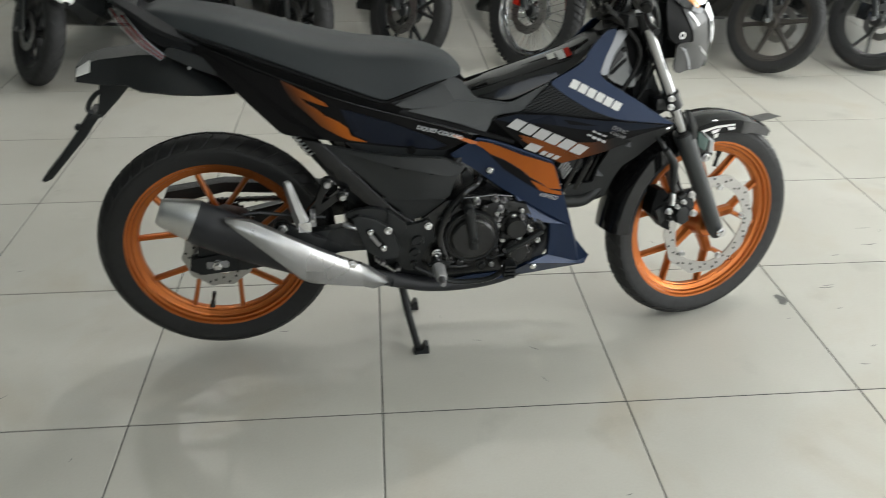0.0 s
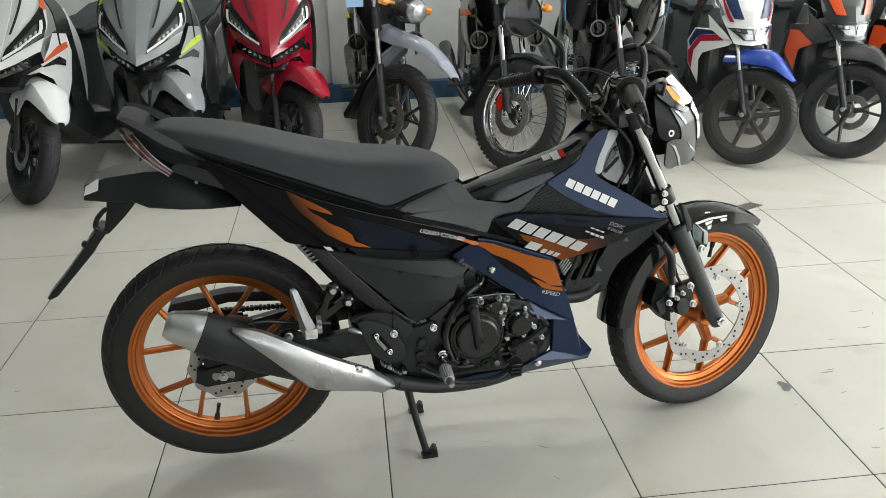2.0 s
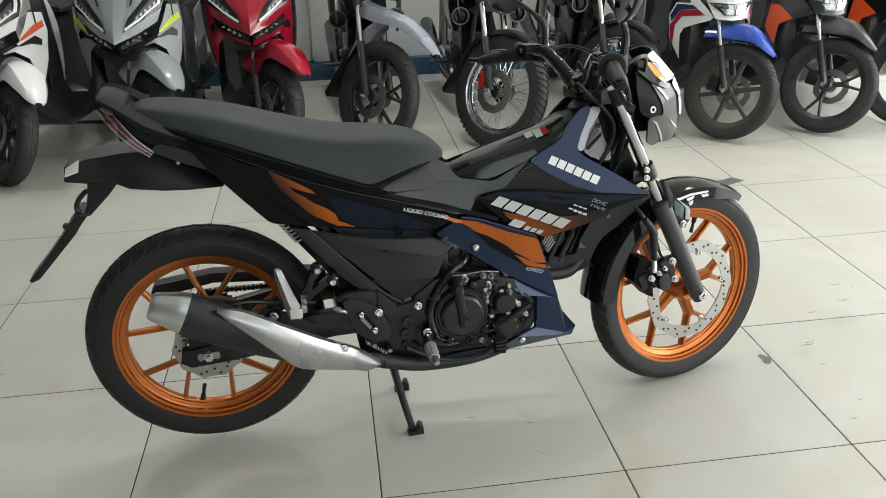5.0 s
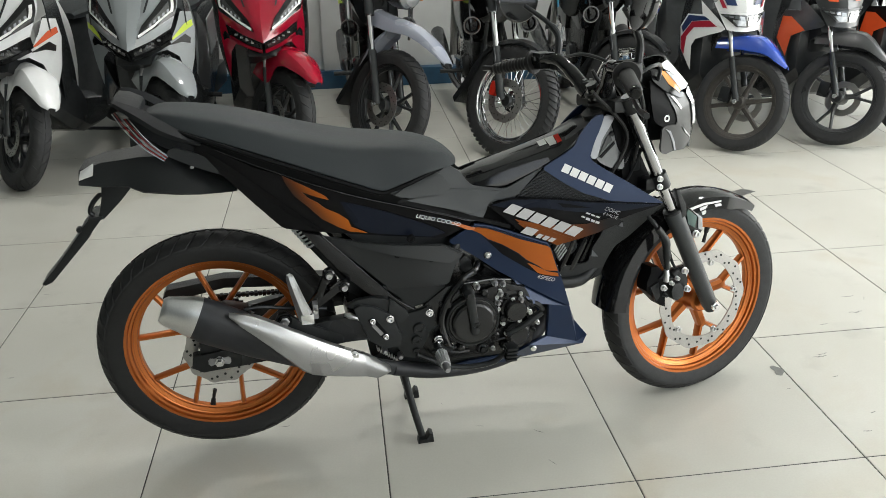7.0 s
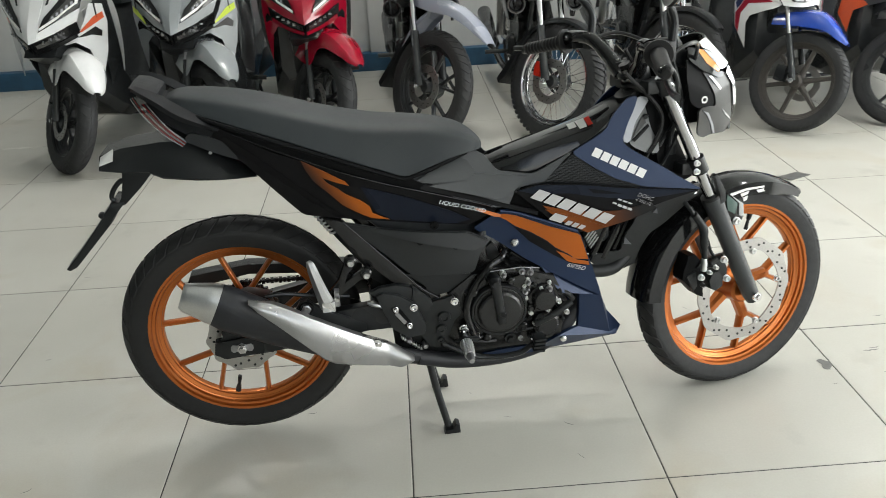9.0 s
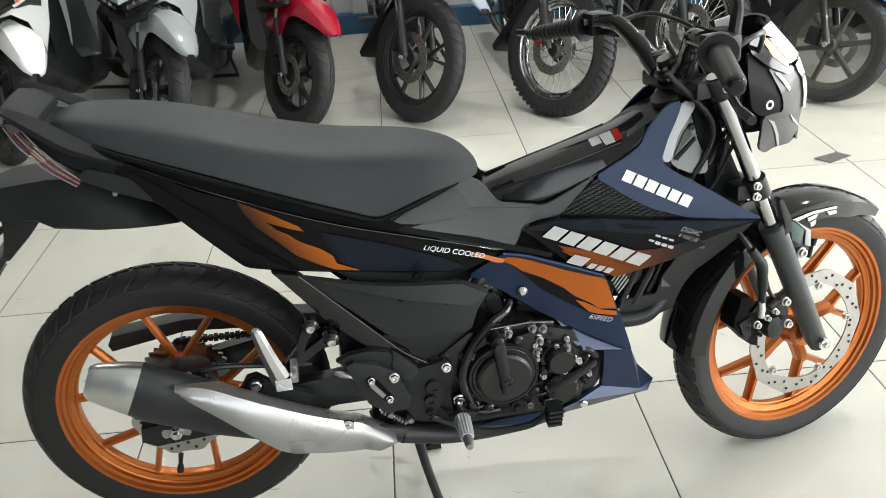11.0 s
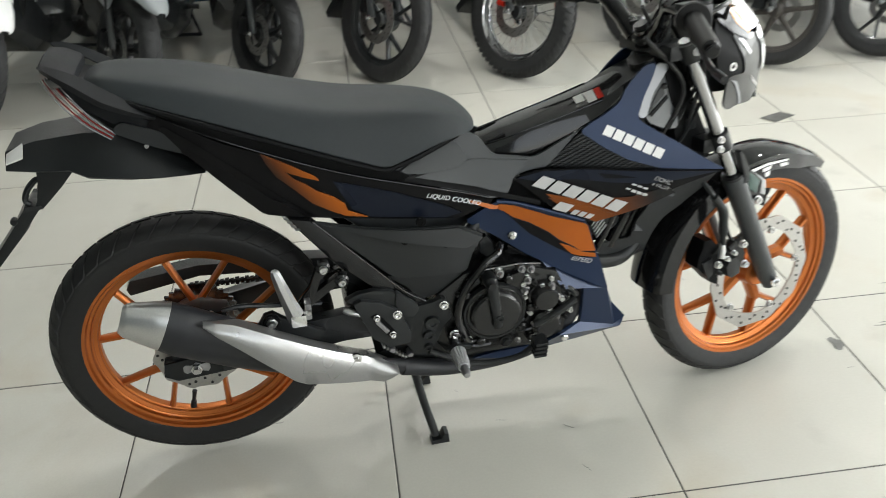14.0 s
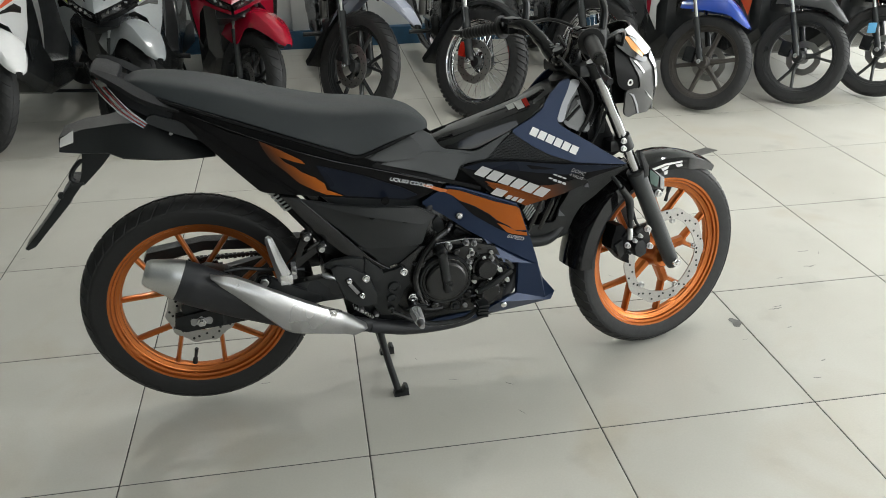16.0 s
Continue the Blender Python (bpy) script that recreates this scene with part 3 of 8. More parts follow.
    box(bm, (0, 0, -0.19), (300, 300, 0.1))
    tagged(part("ground", bm, "grout", flat=True), "grey paved ground outside the windows", "ground", kind="structure")
    # ceiling lamps: (0.32, 3.32) is known by its glint, the rest are added
    first = None
    for x, y in LAMPS:
        if first is None:
            first = thing("ceiling_lamp", pose(x, y, CEIL), "round white ceiling lamp, one of a set mostly added for light", "lamp", "ceiling lamps")
            bm = bmesh.new()
            turned(bm, [(0.001, -0.002), (0.075, -0.002), (0.075, 0.0)], m=Matrix.Rotation(radians(-90), 4, "X"), n=32)
            part("diffuser", bm, "lamp", first)
            bm = bmesh.new()
            turned(bm, [(0.076, 0.004), (0.095, 0.004), (0.095, 0.012), (0.076, 0.012)], m=Matrix.Rotation(radians(90), 4, "X"), n=32, closed=True)
            part("trim_ring", bm, "frame_alu", first)
        else:
            copy_thing(first, pose(x, y, CEIL))
        data = bpy.data.lights.new("lamp_light", "AREA")
        data.shape, data.size, data.energy, data.color = "DISK", 0.15, 14, (1.0, 0.98, 0.94)
        ob = new("lamp_light", data)
        ob.matrix_world = pose(x, y, CEIL - 0.02)
    return floor


FLOOR = build_room()

# ---- the motorcycle in the middle ----
BIKE = thing("motorcycle", pose(-0.387, 0.303, 0, 0, 0, 4.8), "navy and black motorcycle with orange wheels on its centre stand", "motorcycle")
REAR = Vector((0, 0, 0.317))
FRONT = Vector((1.268, 0, 0.279))
STEER = Matrix.Translation((0.958, 0, 0.852)) @ Matrix.Rotation(radians(13), 4, Vector((-0.434, 0, 0.901))) @ Matrix.Translation((-0.958, 0, -0.852))


def tyre_mesh(R, rim, w, c, blocks=46, knob=0.0):
    bm = bmesh.new()
    h = R - rim
    prof = []
    for i in range(15):
        a = -100 + 200 * i / 14
        k = abs(math.sin(radians(a)))
        prof.append((rim + h * (0.42 + 0.58 * max(-0.3, math.cos(radians(a)))) if abs(a) < 90 else rim + h * 0.28, w * 0.5 * math.sin(radians(a)) if abs(a) < 90 else math.copysign(w * 0.47, a)))
    prof[0], prof[-1] = (rim - 0.004, -w * 0.40), (rim - 0.004, w * 0.40)
    turned(bm, prof, c, 64, closed=True)
    tread = bmesh.new()
    carcass, bm = bm, tread
    # raised tread bars that sweep back from the middle line
    C = Vector(c)
    step = 2 * math.pi / blocks
    up = (0.0030 if blocks < 46 else 0.0022) + knob
    for i in range(blocks):
        for side in (-1, 1):
            base = i * step + (step / 2 if side > 0 else 0)
            lo, hi = [], []
            for k in range(5):
                u = 6 + 62 * k / 4
                r = rim + h * (0.42 + 0.58 * math.cos(radians(u))) + up
                y = side * (w * 0.5 + up * 0.6) * math.sin(radians(u))
                a = base + 0.55 * step * k / 4 * (1 + 0.5 * k / 4)
                wid = step * (0.80 if blocks == 46 else 0.70 if not knob else 0.55)
                lo.append((r, y, a)); hi.append((r, y, a + wid))
            def put(q, d=0.0):
                r, y, a = q
                return bm.verts.new(C + Vector(((r - d) * math.cos(a), y, (r - d) * math.sin(a))))
            A, B = [put(q) for q in lo], [put(q) for q in hi]
            A2, B2 = [put(q, up * 1.6) for q in lo], [put(q, up * 1.6) for q in hi]
            bridge(bm, A, B, False); bridge(bm, A2, A, False); bridge(bm, B, B2, False)
            bm.faces.new((A[0], B[0], B2[0], A2[0])); bm.faces.new((A[-1], A2[-1], B2[-1], B[-1]))
    return carcass, tread


def rim_mesh(r, w, c):
    bm = bmesh.new()
    p = [(r, -w), (r + 0.003, -w + 0.003), (r - 0.002, -w + 0.008), (r - 0.012, -w + 0.010), (r - 0.015, -w * 0.55), (r - 0.030, -w * 0.40), (r - 0.033, 0),
         (r - 0.030, w * 0.40), (r - 0.015, w * 0.55), (r - 0.012, w - 0.010), (r - 0.002, w - 0.008), (r + 0.003, w - 0.003), (r, w),
         (r - 0.008, w - 0.001), (r - 0.011, w * 0.78), (r - 0.0165, w * 0.74), (r - 0.019, w * 0.55), (r - 0.0225, w * 0.50), (r - 0.0235, w * 0.36), (r - 0.034, w * 0.22), (r - 0.035, 0), (r - 0.034, -w * 0.22), (r - 0.0235, -w * 0.36), (r - 0.0225, -w * 0.50), (r - 0.019, -w * 0.55), (r - 0.0165, -w * 0.74), (r - 0.011, -w * 0.78), (r - 0.008, -w + 0.001)]
    return turned(bm, p, c, 72, closed=True)


def y_spoke(c, angle, r_rim, r_fork, w0=0.013, w1=0.0085, spread=18, thick=0.011, hub=0.03):
    """One cast spoke: a stem from the hub that forks to two arms."""
    bm = bmesh.new()

    def bar(p, q, a, b, ta, tb):
        d = (q - p).normalized()
        n = Vector((-d.z, 0, d.x))
        rings = []
        for o, ww, tt in ((p, a, ta), (p.lerp(q, 0.5), (a + b) / 2 * 0.93, (ta + tb) / 2), (q, b, tb)):
            rings.append([bm.verts.new(o + n * (ww * x) + Vector((0, tt * y, 0))) for x, y in ((-1, -0.5), (-0.5, -1), (0.5, -1), (1, -0.5), (1, 0.5), (0.5, 1), (-0.5, 1), (-1, 0.5))])
        for s, t in zip(rings, rings[1:]):
            bridge(bm, s, t)
        bm.faces.new(rings[0]); bm.faces.new(rings[-1])
    C = Vector(c)

    def at(r, a):
        return C + Vector((r * math.cos(radians(a)), 0, r * math.sin(radians(a))))
    bar(at(hub, angle), at(r_fork + 0.006, angle), w0 * 1.15, w0, thick * 1.6, thick * 1.25)
    for s in (-1, 1):
        bar(at(r_fork, angle + s * 3), at(r_rim, angle + s * spread), w1, w1 * 0.95, thick * 1.2, thick)
    return bm


def disc_mesh(c, y, ro, ri, waves=10, t=0.0035, n=120, amp=0.0035):
    bm = bmesh.new()
    C = Vector(c)
    loops = []
    for i in range(n):
        a = 2 * math.pi * i / n
        k = max(-0.4, math.cos(waves * a))
        R, I = ro + amp * k, ri + amp * 0.6 * math.cos(waves * a / 2)
        loops.append([bm.verts.new(C + Vector((q * math.cos(a), yy, q * math.sin(a)))) for q, yy in ((I, y - t / 2), (R, y - t / 2), (R, y + t / 2), (I, y + t / 2))])
    for i in range(n):
        bridge(bm, loops[i], loops[(i + 1) % n])
    return bm


def holes_mesh(c, y, r0, r1, count, size=0.0032):
    """Drilled holes of a brake disc, as dark countersunk pits."""
    bm = bmesh.new()
    for i in range(count):
        a = 2 * math.pi * (i + 0.3 * (i % 2)) / count
        r = r0 + (r1 - r0) * ((i * 2) % 3) / 2
        turned(bm, [(0.0001, -0.0006), (size, -0.0006), (size, 0.0006)], (c[0] + r * math.cos(a), y, c[2] + r * math.sin(a)), 8)
    return bm


def hub_mesh(c, parts_):
    bm = bmesh.new()
    return turned(bm, parts_, c, 32)


def build_wheel(name, c, R, r, w, base, M, front):
    bm = hub_mesh(c, [(0.0001, -0.055), (0.030, -0.055), (0.036, -0.048), (0.038, -0.02), (0.045, 0), (0.038, 0.02), (0.036, 0.048), (0.030, 0.055), (0.0001, 0.055)])
    whl = part(name, spin(bm, M), "rim", BIKE, "wheel with an orange cast rim and black tyre")
    body, tread = tyre_mesh(R, r + 0.002, w, c)
    part("tyre", spin(body, M), "tyre_dusty_hazy" if front else "tyre", whl, "black road tyre")
    tagged(part("tread", spin(tread, M), "tyre", whl, "slanted tread bars"), kind="stuff")
    part("rim", spin(rim_mesh(r, w * 0.40, c), M), "rim", whl, "orange metallic wheel rim")
    for i in range(5):
        bm = y_spoke(c, base + 72 * i, r - 0.034, 0.085 if not front else 0.105, 0.012 if not front else 0.014, 0.0064 if not front else 0.0072)
        part("spoke", spin(bm, M), "rim", whl)
    # valve stem
    va = 257 if not front else 75
    d = Vector((math.cos(radians(va)), 0, math.sin(radians(va))))
    C = Vector(c)
    bm = bmesh.new()
    tube(bm, [C + d * (r - 0.034), C + d * (r - 0.050), C + d * (r - 0.052), C + d * (r - 0.078)], [0.0075, 0.006, 0.004, 0.0055], 10)
    part("valve", spin(bm, M), "satin", whl)
    return whl


I4 = Matrix()
build_wheel("rear_wheel", REAR, 0.2865, 0.2265, 0.086, 82, I4, False)
build_wheel("front_wheel", FRONT, 0.279, 0.2265, 0.074, 6, STEER, True)

# brakes
fd = part("brake_disc", spin(disc_mesh(FRONT, -0.052, 0.139, 0.108, 10), STEER), "disc", BIKE, "wavy drilled steel front brake disc")
tagged(part("disc_holes", spin(holes_mesh(FRONT, -0.0545, 0.116, 0.131, 40), STEER), "satin", fd), kind="stuff")
for i in range(5):
    a = radians(6 + 72 * i)
    bm = bolt(bmesh.new(), FRONT.x + 0.106 * math.cos(a), -0.050, FRONT.z + 0.106 * math.sin(a), 0.0075, 0.008)
    part("disc_bolt", spin(bm, STEER), "steel", fd)
rd = part("brake_disc", disc_mesh(REAR, -0.066, 0.084, 0.052, 10), "disc", BIKE, "wavy drilled steel rear brake disc")
tagged(part("disc_holes", holes_mesh(REAR, -0.0685, 0.062, 0.077, 28), "satin", rd), kind="stuff")
bm = bmesh.new()
prism(bm, [(-0.043, 0.358), (-0.039, 0.293), (0.004, 0.289), (0.064, 0.292), (0.085, 0.309), (0.084, 0.359), (0.022, 0.383), (-0.029, 0.388)], -0.105, -0.080, 0.005)
part("rear_caliper_bracket", bm, "satin", BIKE, "black rear brake bracket")
bm = bmesh.new()
prism(bm, [(-0.06, 0), (-0.05, 0.045), (0.0, 0.06), (0.05, 0.045), (0.06, 0.0), (0.03, -0.02), (-0.03, -0.02)], -0.12, -0.075, 0.008, Matrix.Translation((0.03, 0, 0.40)))
cal = part("rear_caliper", bm, "satin", BIKE, "black rear brake caliper")
for x, z, w, h in ((-0.012, 0.437, 0.026, 0.020), (0.028, 0.448, 0.030, 0.016), (0.066, 0.438, 0.026, 0.018), (0.03, 0.418, 0.05, 0.014)):
    part("caliper_lug", box(bmesh.new(), (x, -0.118, z), (w, 0.018, h), 0.004), "gloss", cal)
for x, z, r in ((-0.014, 0.440, 0.006), (0.030, 0.432, 0.005), (0.070, 0.430, 0.007), (0.050, 0.452, 0.0045)):
    part("caliper_bolt", bolt(bmesh.new(), x, -0.127, z, r, 0.008), "steel", cal)
part("caliper_hose", tube(bmesh.new(), [(0.07, -0.118, 0.448), (0.11, -0.112, 0.447), (0.17, -0.100, 0.430), (0.26, -0.095, 0.415)], 0.005, 8, 20), "satin", cal)
bm = bmesh.new()
prism(bm, [(-0.026, -0.005), (-0.021, -0.011), (-0.010, -0.008), (0.0, -0.014), (0.010, -0.008), (0.021, -0.011), (0.026, -0.005), (0.026, 0.005), (0.021, 0.010), (0.010, 0.008), (0, 0.014), (-0.010, 0.008), (-0.021, 0.010), (-0.026, 0.005)], -0.113, -0.107, 0.001, Matrix.Translation(REAR))
adj = part("axle_plate", bm, "alu", BIKE, "zinc plated rear axle adjuster plate")
bm = turned(bmesh.new(), [(0.0001, -0.126), (0.007, -0.126), (0.008, -0.120), (0.012, -0.120), (0.012, -0.112)], REAR, 6)
part("axle_nut", bm, "steel", adj)

# sprocket and chain on the far flank
bm = bmesh.new()
n = 76
loops = []
for i in range(n):
    a = 2 * math.pi * i / n
    R = 0.083 if i % 2 else 0.090
    loops.append([bm.verts.new(REAR + Vector((q * math.cos(a), yy, q * math.sin(a)))) for q, yy in ((0.060, 0.060), (R, 0.060), (R, 0.066), (0.060, 0.066))])
for i in range(n):
    bridge(bm, loops[i], loops[(i + 1) % n])
spk = part("sprocket", bm, "smoke", BIKE, "dark steel rear chain sprocket")
part("sprocket_carrier", turned(bmesh.new(), [(0.036, 0.056), (0.058, 0.056), (0.060, 0.060), (0.060, 0.068), (0.036, 0.068)], REAR, 36, closed=True), "alu", spk)
for i in range(5):
    a = radians(20 + 72 * i)
    part("sprocket_bolt", turned(bmesh.new(), [(0.0001, 0.050), (0.006, 0.050), (0.007, 0.058)], (REAR.x + 0.061 * math.cos(a), 0, REAR.z + 0.061 * math.sin(a)), 10), "steel", spk)
bm = bmesh.new()
for z0, z1 in ((0.402, 0.385), (0.232, 0.300)):
    for i in range(46):
        u = i / 45
        box(bm, (0.0 + 0.47 * u, 0.063, z0 + (z1 - z0) * u), (0.0085, 0.016 if i % 2 else 0.010, 0.0095))
for z0, z1 in ((0.402, 0.385), (0.232, 0.300)):
    tube(bm, [(0.0, 0.063, z0), (0.47, 0.063, z1)], 0.0042, 6)
tagged(part("chain", bm, "engine", BIKE, "dark steel drive chain"), kind="stuff")
bm = prism(bmesh.new(), [(-0.13, 0.415), (-0.12, 0.435), (0.02, 0.452), (0.17, 0.440), (0.30, 0.425), (0.30, 0.40), (0.16, 0.412), (0.02, 0.425), (-0.125, 0.40)], 0.058, 0.095, 0.003)
part("chain_guard", bm, "grey", BIKE, "dark grey plastic chain guard")

# swingarm
for s in (-1, 1):
    bm = bmesh.new()
    y = s * 0.098
    prism(bm, [(-0.065, 0.305), (-0.06, 0.335), (0.02, 0.345), (0.22, 0.385), (0.40, 0.40), (0.43, 0.37), (0.42, 0.325), (0.30, 0.325), (0.10, 0.300), (-0.04, 0.290)], y - 0.014, y + 0.014, 0.005)
    part("swingarm_leg", bm, "satin", BIKE, "black steel swingarm leg")
bm = box(bmesh.new(), (0.335, 0, 0.36), (0.05, 0.19, 0.05), 0.008)
part("swingarm_bridge", bm, "satin", BIKE)
bm = prism(bmesh.new(), [(0.312, 0.385), (0.318, 0.45), (0.345, 0.505), (0.42, 0.50), (0.47, 0.46), (0.47, 0.38), (0.40, 0.365)], -0.055, 0.055, 0.010)
part("inner_mudguard", bm, "matt", BIKE, "black inner mudguard ahead of the rear wheel")

# rear shock absorber with its spring
bm = tube(bmesh.new(), [(0.206, 0, 0.598), (0.25, 0, 0.53), (0.345, 0, 0.40)], 0.009, 12)
shock = part("shock_absorber", bm, "satin", BIKE, "rear shock absorber with bright coil spring")
pts = []
ax = Vector((0.040, 0, -0.058))
sd = Vector((0.072, 0, 0.050)).normalized()
for i in range(90):
    a = 2 * math.pi * i / 14
    pts.append(Vector((0.206, 0, 0.598)) + ax * (i / 89) + (sd * math.cos(a) + Vector((0, 1, 0)) * math.sin(a)) * 0.014)
part("spring", tube(bmesh.new(), pts, 0.0026, 6), "white", shock)

# ---- muffler ----
MC = [((-0.100, -0.178, 0.501), 0.027), ((-0.092, -0.178, 0.498), 0.034), ((-0.045, -0.177, 0.479), 0.047), ((-0.028, -0.176, 0.471), 0.050), ((0.0, -0.176, 0.4535), 0.053), ((0.10, -0.166, 0.394), 0.049), ((0.20, -0.148, 0.326), 0.035),
      ((0.30, -0.135, 0.277), 0.024), ((0.37, -0.136, 0.262), 0.021), ((0.42, -0.120, 0.240), 0.018)]


def muffler_at(s):
    k = min(int(s), len(MC) - 2)
    u = s - k
    (a, ra), (b, rb) = MC[k], MC[k + 1]
    a, b = Vector(a), Vector(b)
    t = (Vector(MC[min(k + 2, len(MC) - 1)][0]) - Vector(MC[max(k - 1, 0)][0])).normalized()
    up = Vector((-t.z, 0, t.x))
    if up.z < 0:
        up = -up
    return a.lerp(b, u), ra + (rb - ra) * u, up


def muffler_point(s, th, lift=0.0):
    c, r, up = muffler_at(s)
    th = radians(th)
    return c + Vector((0, -1, 0)) * (math.cos(th) * (r * 0.72 + lift)) + up * (math.sin(th) * (r + lift))


def muffler_skin(s0, s1, n, m=28):
    bm = bmesh.new()
    rows = [[bm.verts.new(muffler_point(s0 + (s1 - s0) * i / n, 360 * j / m)) for j in range(m)] for i in range(n + 1)]
    for a, b in zip(rows, rows[1:]):
        bridge(bm, a, b)
    return bm, rows


bm, rows = muffler_skin(2.95, 9, 44)
bm.faces.new(rows[0]); bm.faces.new(rows[-1])
can = part("muffler", bm, "exhaust", BIKE, "black muffler with brushed steel heat shield and end cap")
bm, rows = muffler_skin(0.0, 2.96, 14)
inner = [bm.verts.new(muffler_at(0.0)[0] + (v.co - muffler_at(0.0)[0]) * 0.6 + Vector((0.012, 0, 0))) for v in rows[0]]
bridge(bm, inner, rows[0])
bm.faces.new(inner)
bm.faces.new(rows[-1])
part("end_cap", bm, "steel", can, "brushed steel end cap")
SHIELD = [(0.043, 0.4900, 0.4870, 0.484), (0.066, 0.4855, 0.4795, 0.457), (0.095, 0.476, 0.466, 0.426), (0.121, 0.462, 0.450, 0.397), (0.15, 0.444, 0.432, 0.364), (0.172, 0.428, 0.416, 0.338), (0.190, 0.416, 0.403, 0.316), (0.212, 0.400, 0.388, 0.300), (0.27, 0.358, 0.348, 0.276), (0.33, 0.316, 0.308, 0.252), (0.365, 0.292, 0.286, 0.242), (0.385, 0.278, 0.273, 0.252), (0.398, 0.268, 0.265, 0.262)]
lines = [[] for _ in range(9)]
soft = [smooth_line([(r[0], 0, r[j]) for r in SHIELD], 80) for j in (1, 2)]
edge_x, edge_z = [[p.x for p in q] for q in soft] + [[r[0] for r in SHIELD]], [[p.z for p in q] for q in soft] + [[r[3] for r in SHIELD]]
for i in range(64):
    x = 0.043 + (0.398 - 0.043) * i / 63
    up, lo, low = (float(np.interp(x, edge_x[j], edge_z[j])) for j in range(3))
    y = min(-0.224 + 0.72 * max(0, x - 0.13) ** 1.6, -0.166) + 0.006 * max(0, 1 - (x - 0.043) / 0.02)
    gap = lo - low
    f = min(1.0, max(0.0, (x - 0.043) / 0.055))
    for k, q in enumerate(((x, y + 0.012 + 0.090 * f, up - 0.056 * f), (x, y + 0.011 + 0.066 * f, up - 0.031 * f), (x, y + 0.010 + 0.032 * f, up - 0.009 * f), (x, y + 0.010, up), (x, y + 0.002, lo), (x, y - 0.0028, lo - gap * 0.22), (x, y - 0.0035, lo - gap * 0.50), (x, y - 0.001, low + gap * 0.14), (x, y + 0.012, low))):
        lines[k].append(q)
bm = bmesh.new()
V = [[bm.verts.new(q) for q in r] for r in lines]
for a, b in zip(V, V[1:]):
    bridge(bm, a, b, False)
hs = part("heat_shield", bm, "brushed", can, "brushed steel heat shield")
hs.data.set_sharp_from_angle(angle=radians(48))
p = Vector((0.312, -0.172, 0.322))
bm = turned(bmesh.new(), [(0.0001, -0.005), (0.005, -0.005), (0.006, -0.002), (0.012, -0.001), (0.012, 0.004)], p, 16)
part("shield_bolt", bm, "chrome", can)
# pipe from the engine under the belly to the muffler
bm = tube(bmesh.new(), [(0.80, -0.02, 0.47), (0.835, -0.03, 0.43), (0.840, -0.05, 0.38), (0.82, -0.06, 0.30), (0.76, -0.07, 0.225), (0.66, -0.08, 0.195), (0.52, -0.10, 0.205), (0.41, -0.120, 0.242)], 0.019, 14, 50)
part("exhaust_pipe", bm, "exhaust", BIKE, "black exhaust pipe")
bm = prism(bmesh.new(), [(0.105, 0.385), (0.134, 0.410), (0.146, 0.430), (0.164, 0.434), (0.180, 0.420), (0.215, 0.395), (0.260, 0.372), (0.24, 0.345), (0.15, 0.350)], -0.132, -0.120, 0.003)
mb = part("muffler_bracket", bm, "satin", BIKE)
part("bracket_bolt", turned(bmesh.new(), [(0.0001, -0.010), (0.007, -0.010), (0.009, -0.004), (0.011, -0.003), (0.011, 0.0)], (0.160, -0.137, 0.414), 6), "steel", mb)
part("bracket_collar", turned(bmesh.new(), [(0.0001, 0.0), (0.015, 0.0), (0.017, 0.004), (0.017, 0.012)], (0.160, -0.137, 0.414), 20), "gloss", mb)

bm = prism(bmesh.new(), [(0.36, 0.262), (0.41, 0.212), (0.50, 0.194), (0.60, 0.200), (0.72, 0.210), (0.745, 0.245), (0.56, 0.262), (0.42, 0.290)], -0.092, 0.092, 0.008)
part("lower_frame", bm, "satin", BIKE, "black lower frame and belly plate")

# ---- engine ----
eng = part("crankcase", prism(bmesh.new(), [(0.475, 0.30), (0.49, 0.40), (0.55, 0.445), (0.64, 0.455), (0.75, 0.42), (0.785, 0.35), (0.77, 0.255), (0.70, 0.235), (0.52, 0.235)], -0.112, 0.11, 0.012), "engine", BIKE, "black painted engine crankcase")
part("clutch_cover", turned(bmesh.new(), [(0.0001, -0.140), (0.048, -0.140), (0.053, -0.136), (0.055, -0.128), (0.060, -0.128), (0.064, -0.124), (0.066, -0.105)], (0.612, 0, 0.349), 48), "engine", eng, "round black clutch cover")
part("cover_ring", turned(bmesh.new(), [(0.0625, -0.1275), (0.067, -0.1275), (0.070, -0.118), (0.0625, -0.118)], (0.612, 0, 0.349), 48, closed=True), "satin", eng)
bm = tube(bmesh.new(), [(0.600, -0.142, 0.432), (0.606, -0.146, 0.39), (0.612, -0.148, 0.345), (0.613, -0.146, 0.325)], [0.013, 0.011, 0.010, 0.010], 12, flat=0.6)
part("clutch_rib", bm, "satin", eng)
part("rib_nut", bolt(bmesh.new(), 0.615, -0.150, 0.350, 0.008, 0.006), "satin", eng)
part("rib_bolt", turned(bmesh.new(), [(0.0001, -0.158), (0.008, -0.158), (0.010, -0.15), (0.014, -0.145), (0.014, -0.115)], (0.599, 0, 0.434), 16), "satin", eng)
part("pump_cover", turned(bmesh.new(), [(0.0001, -0.138), (0.024, -0.138), (0.028, -0.132), (0.030, -0.12), (0.036, -0.12), (0.038, -0.105)], (0.722, 0, 0.366), 32), "engine", eng, "round black water pump cover")
part("filter_cover", turned(bmesh.new(), [(0.0001, -0.130), (0.026, -0.130), (0.033, -0.122), (0.034, -0.105)], (0.728, 0, 0.296), 32), "engine", eng)
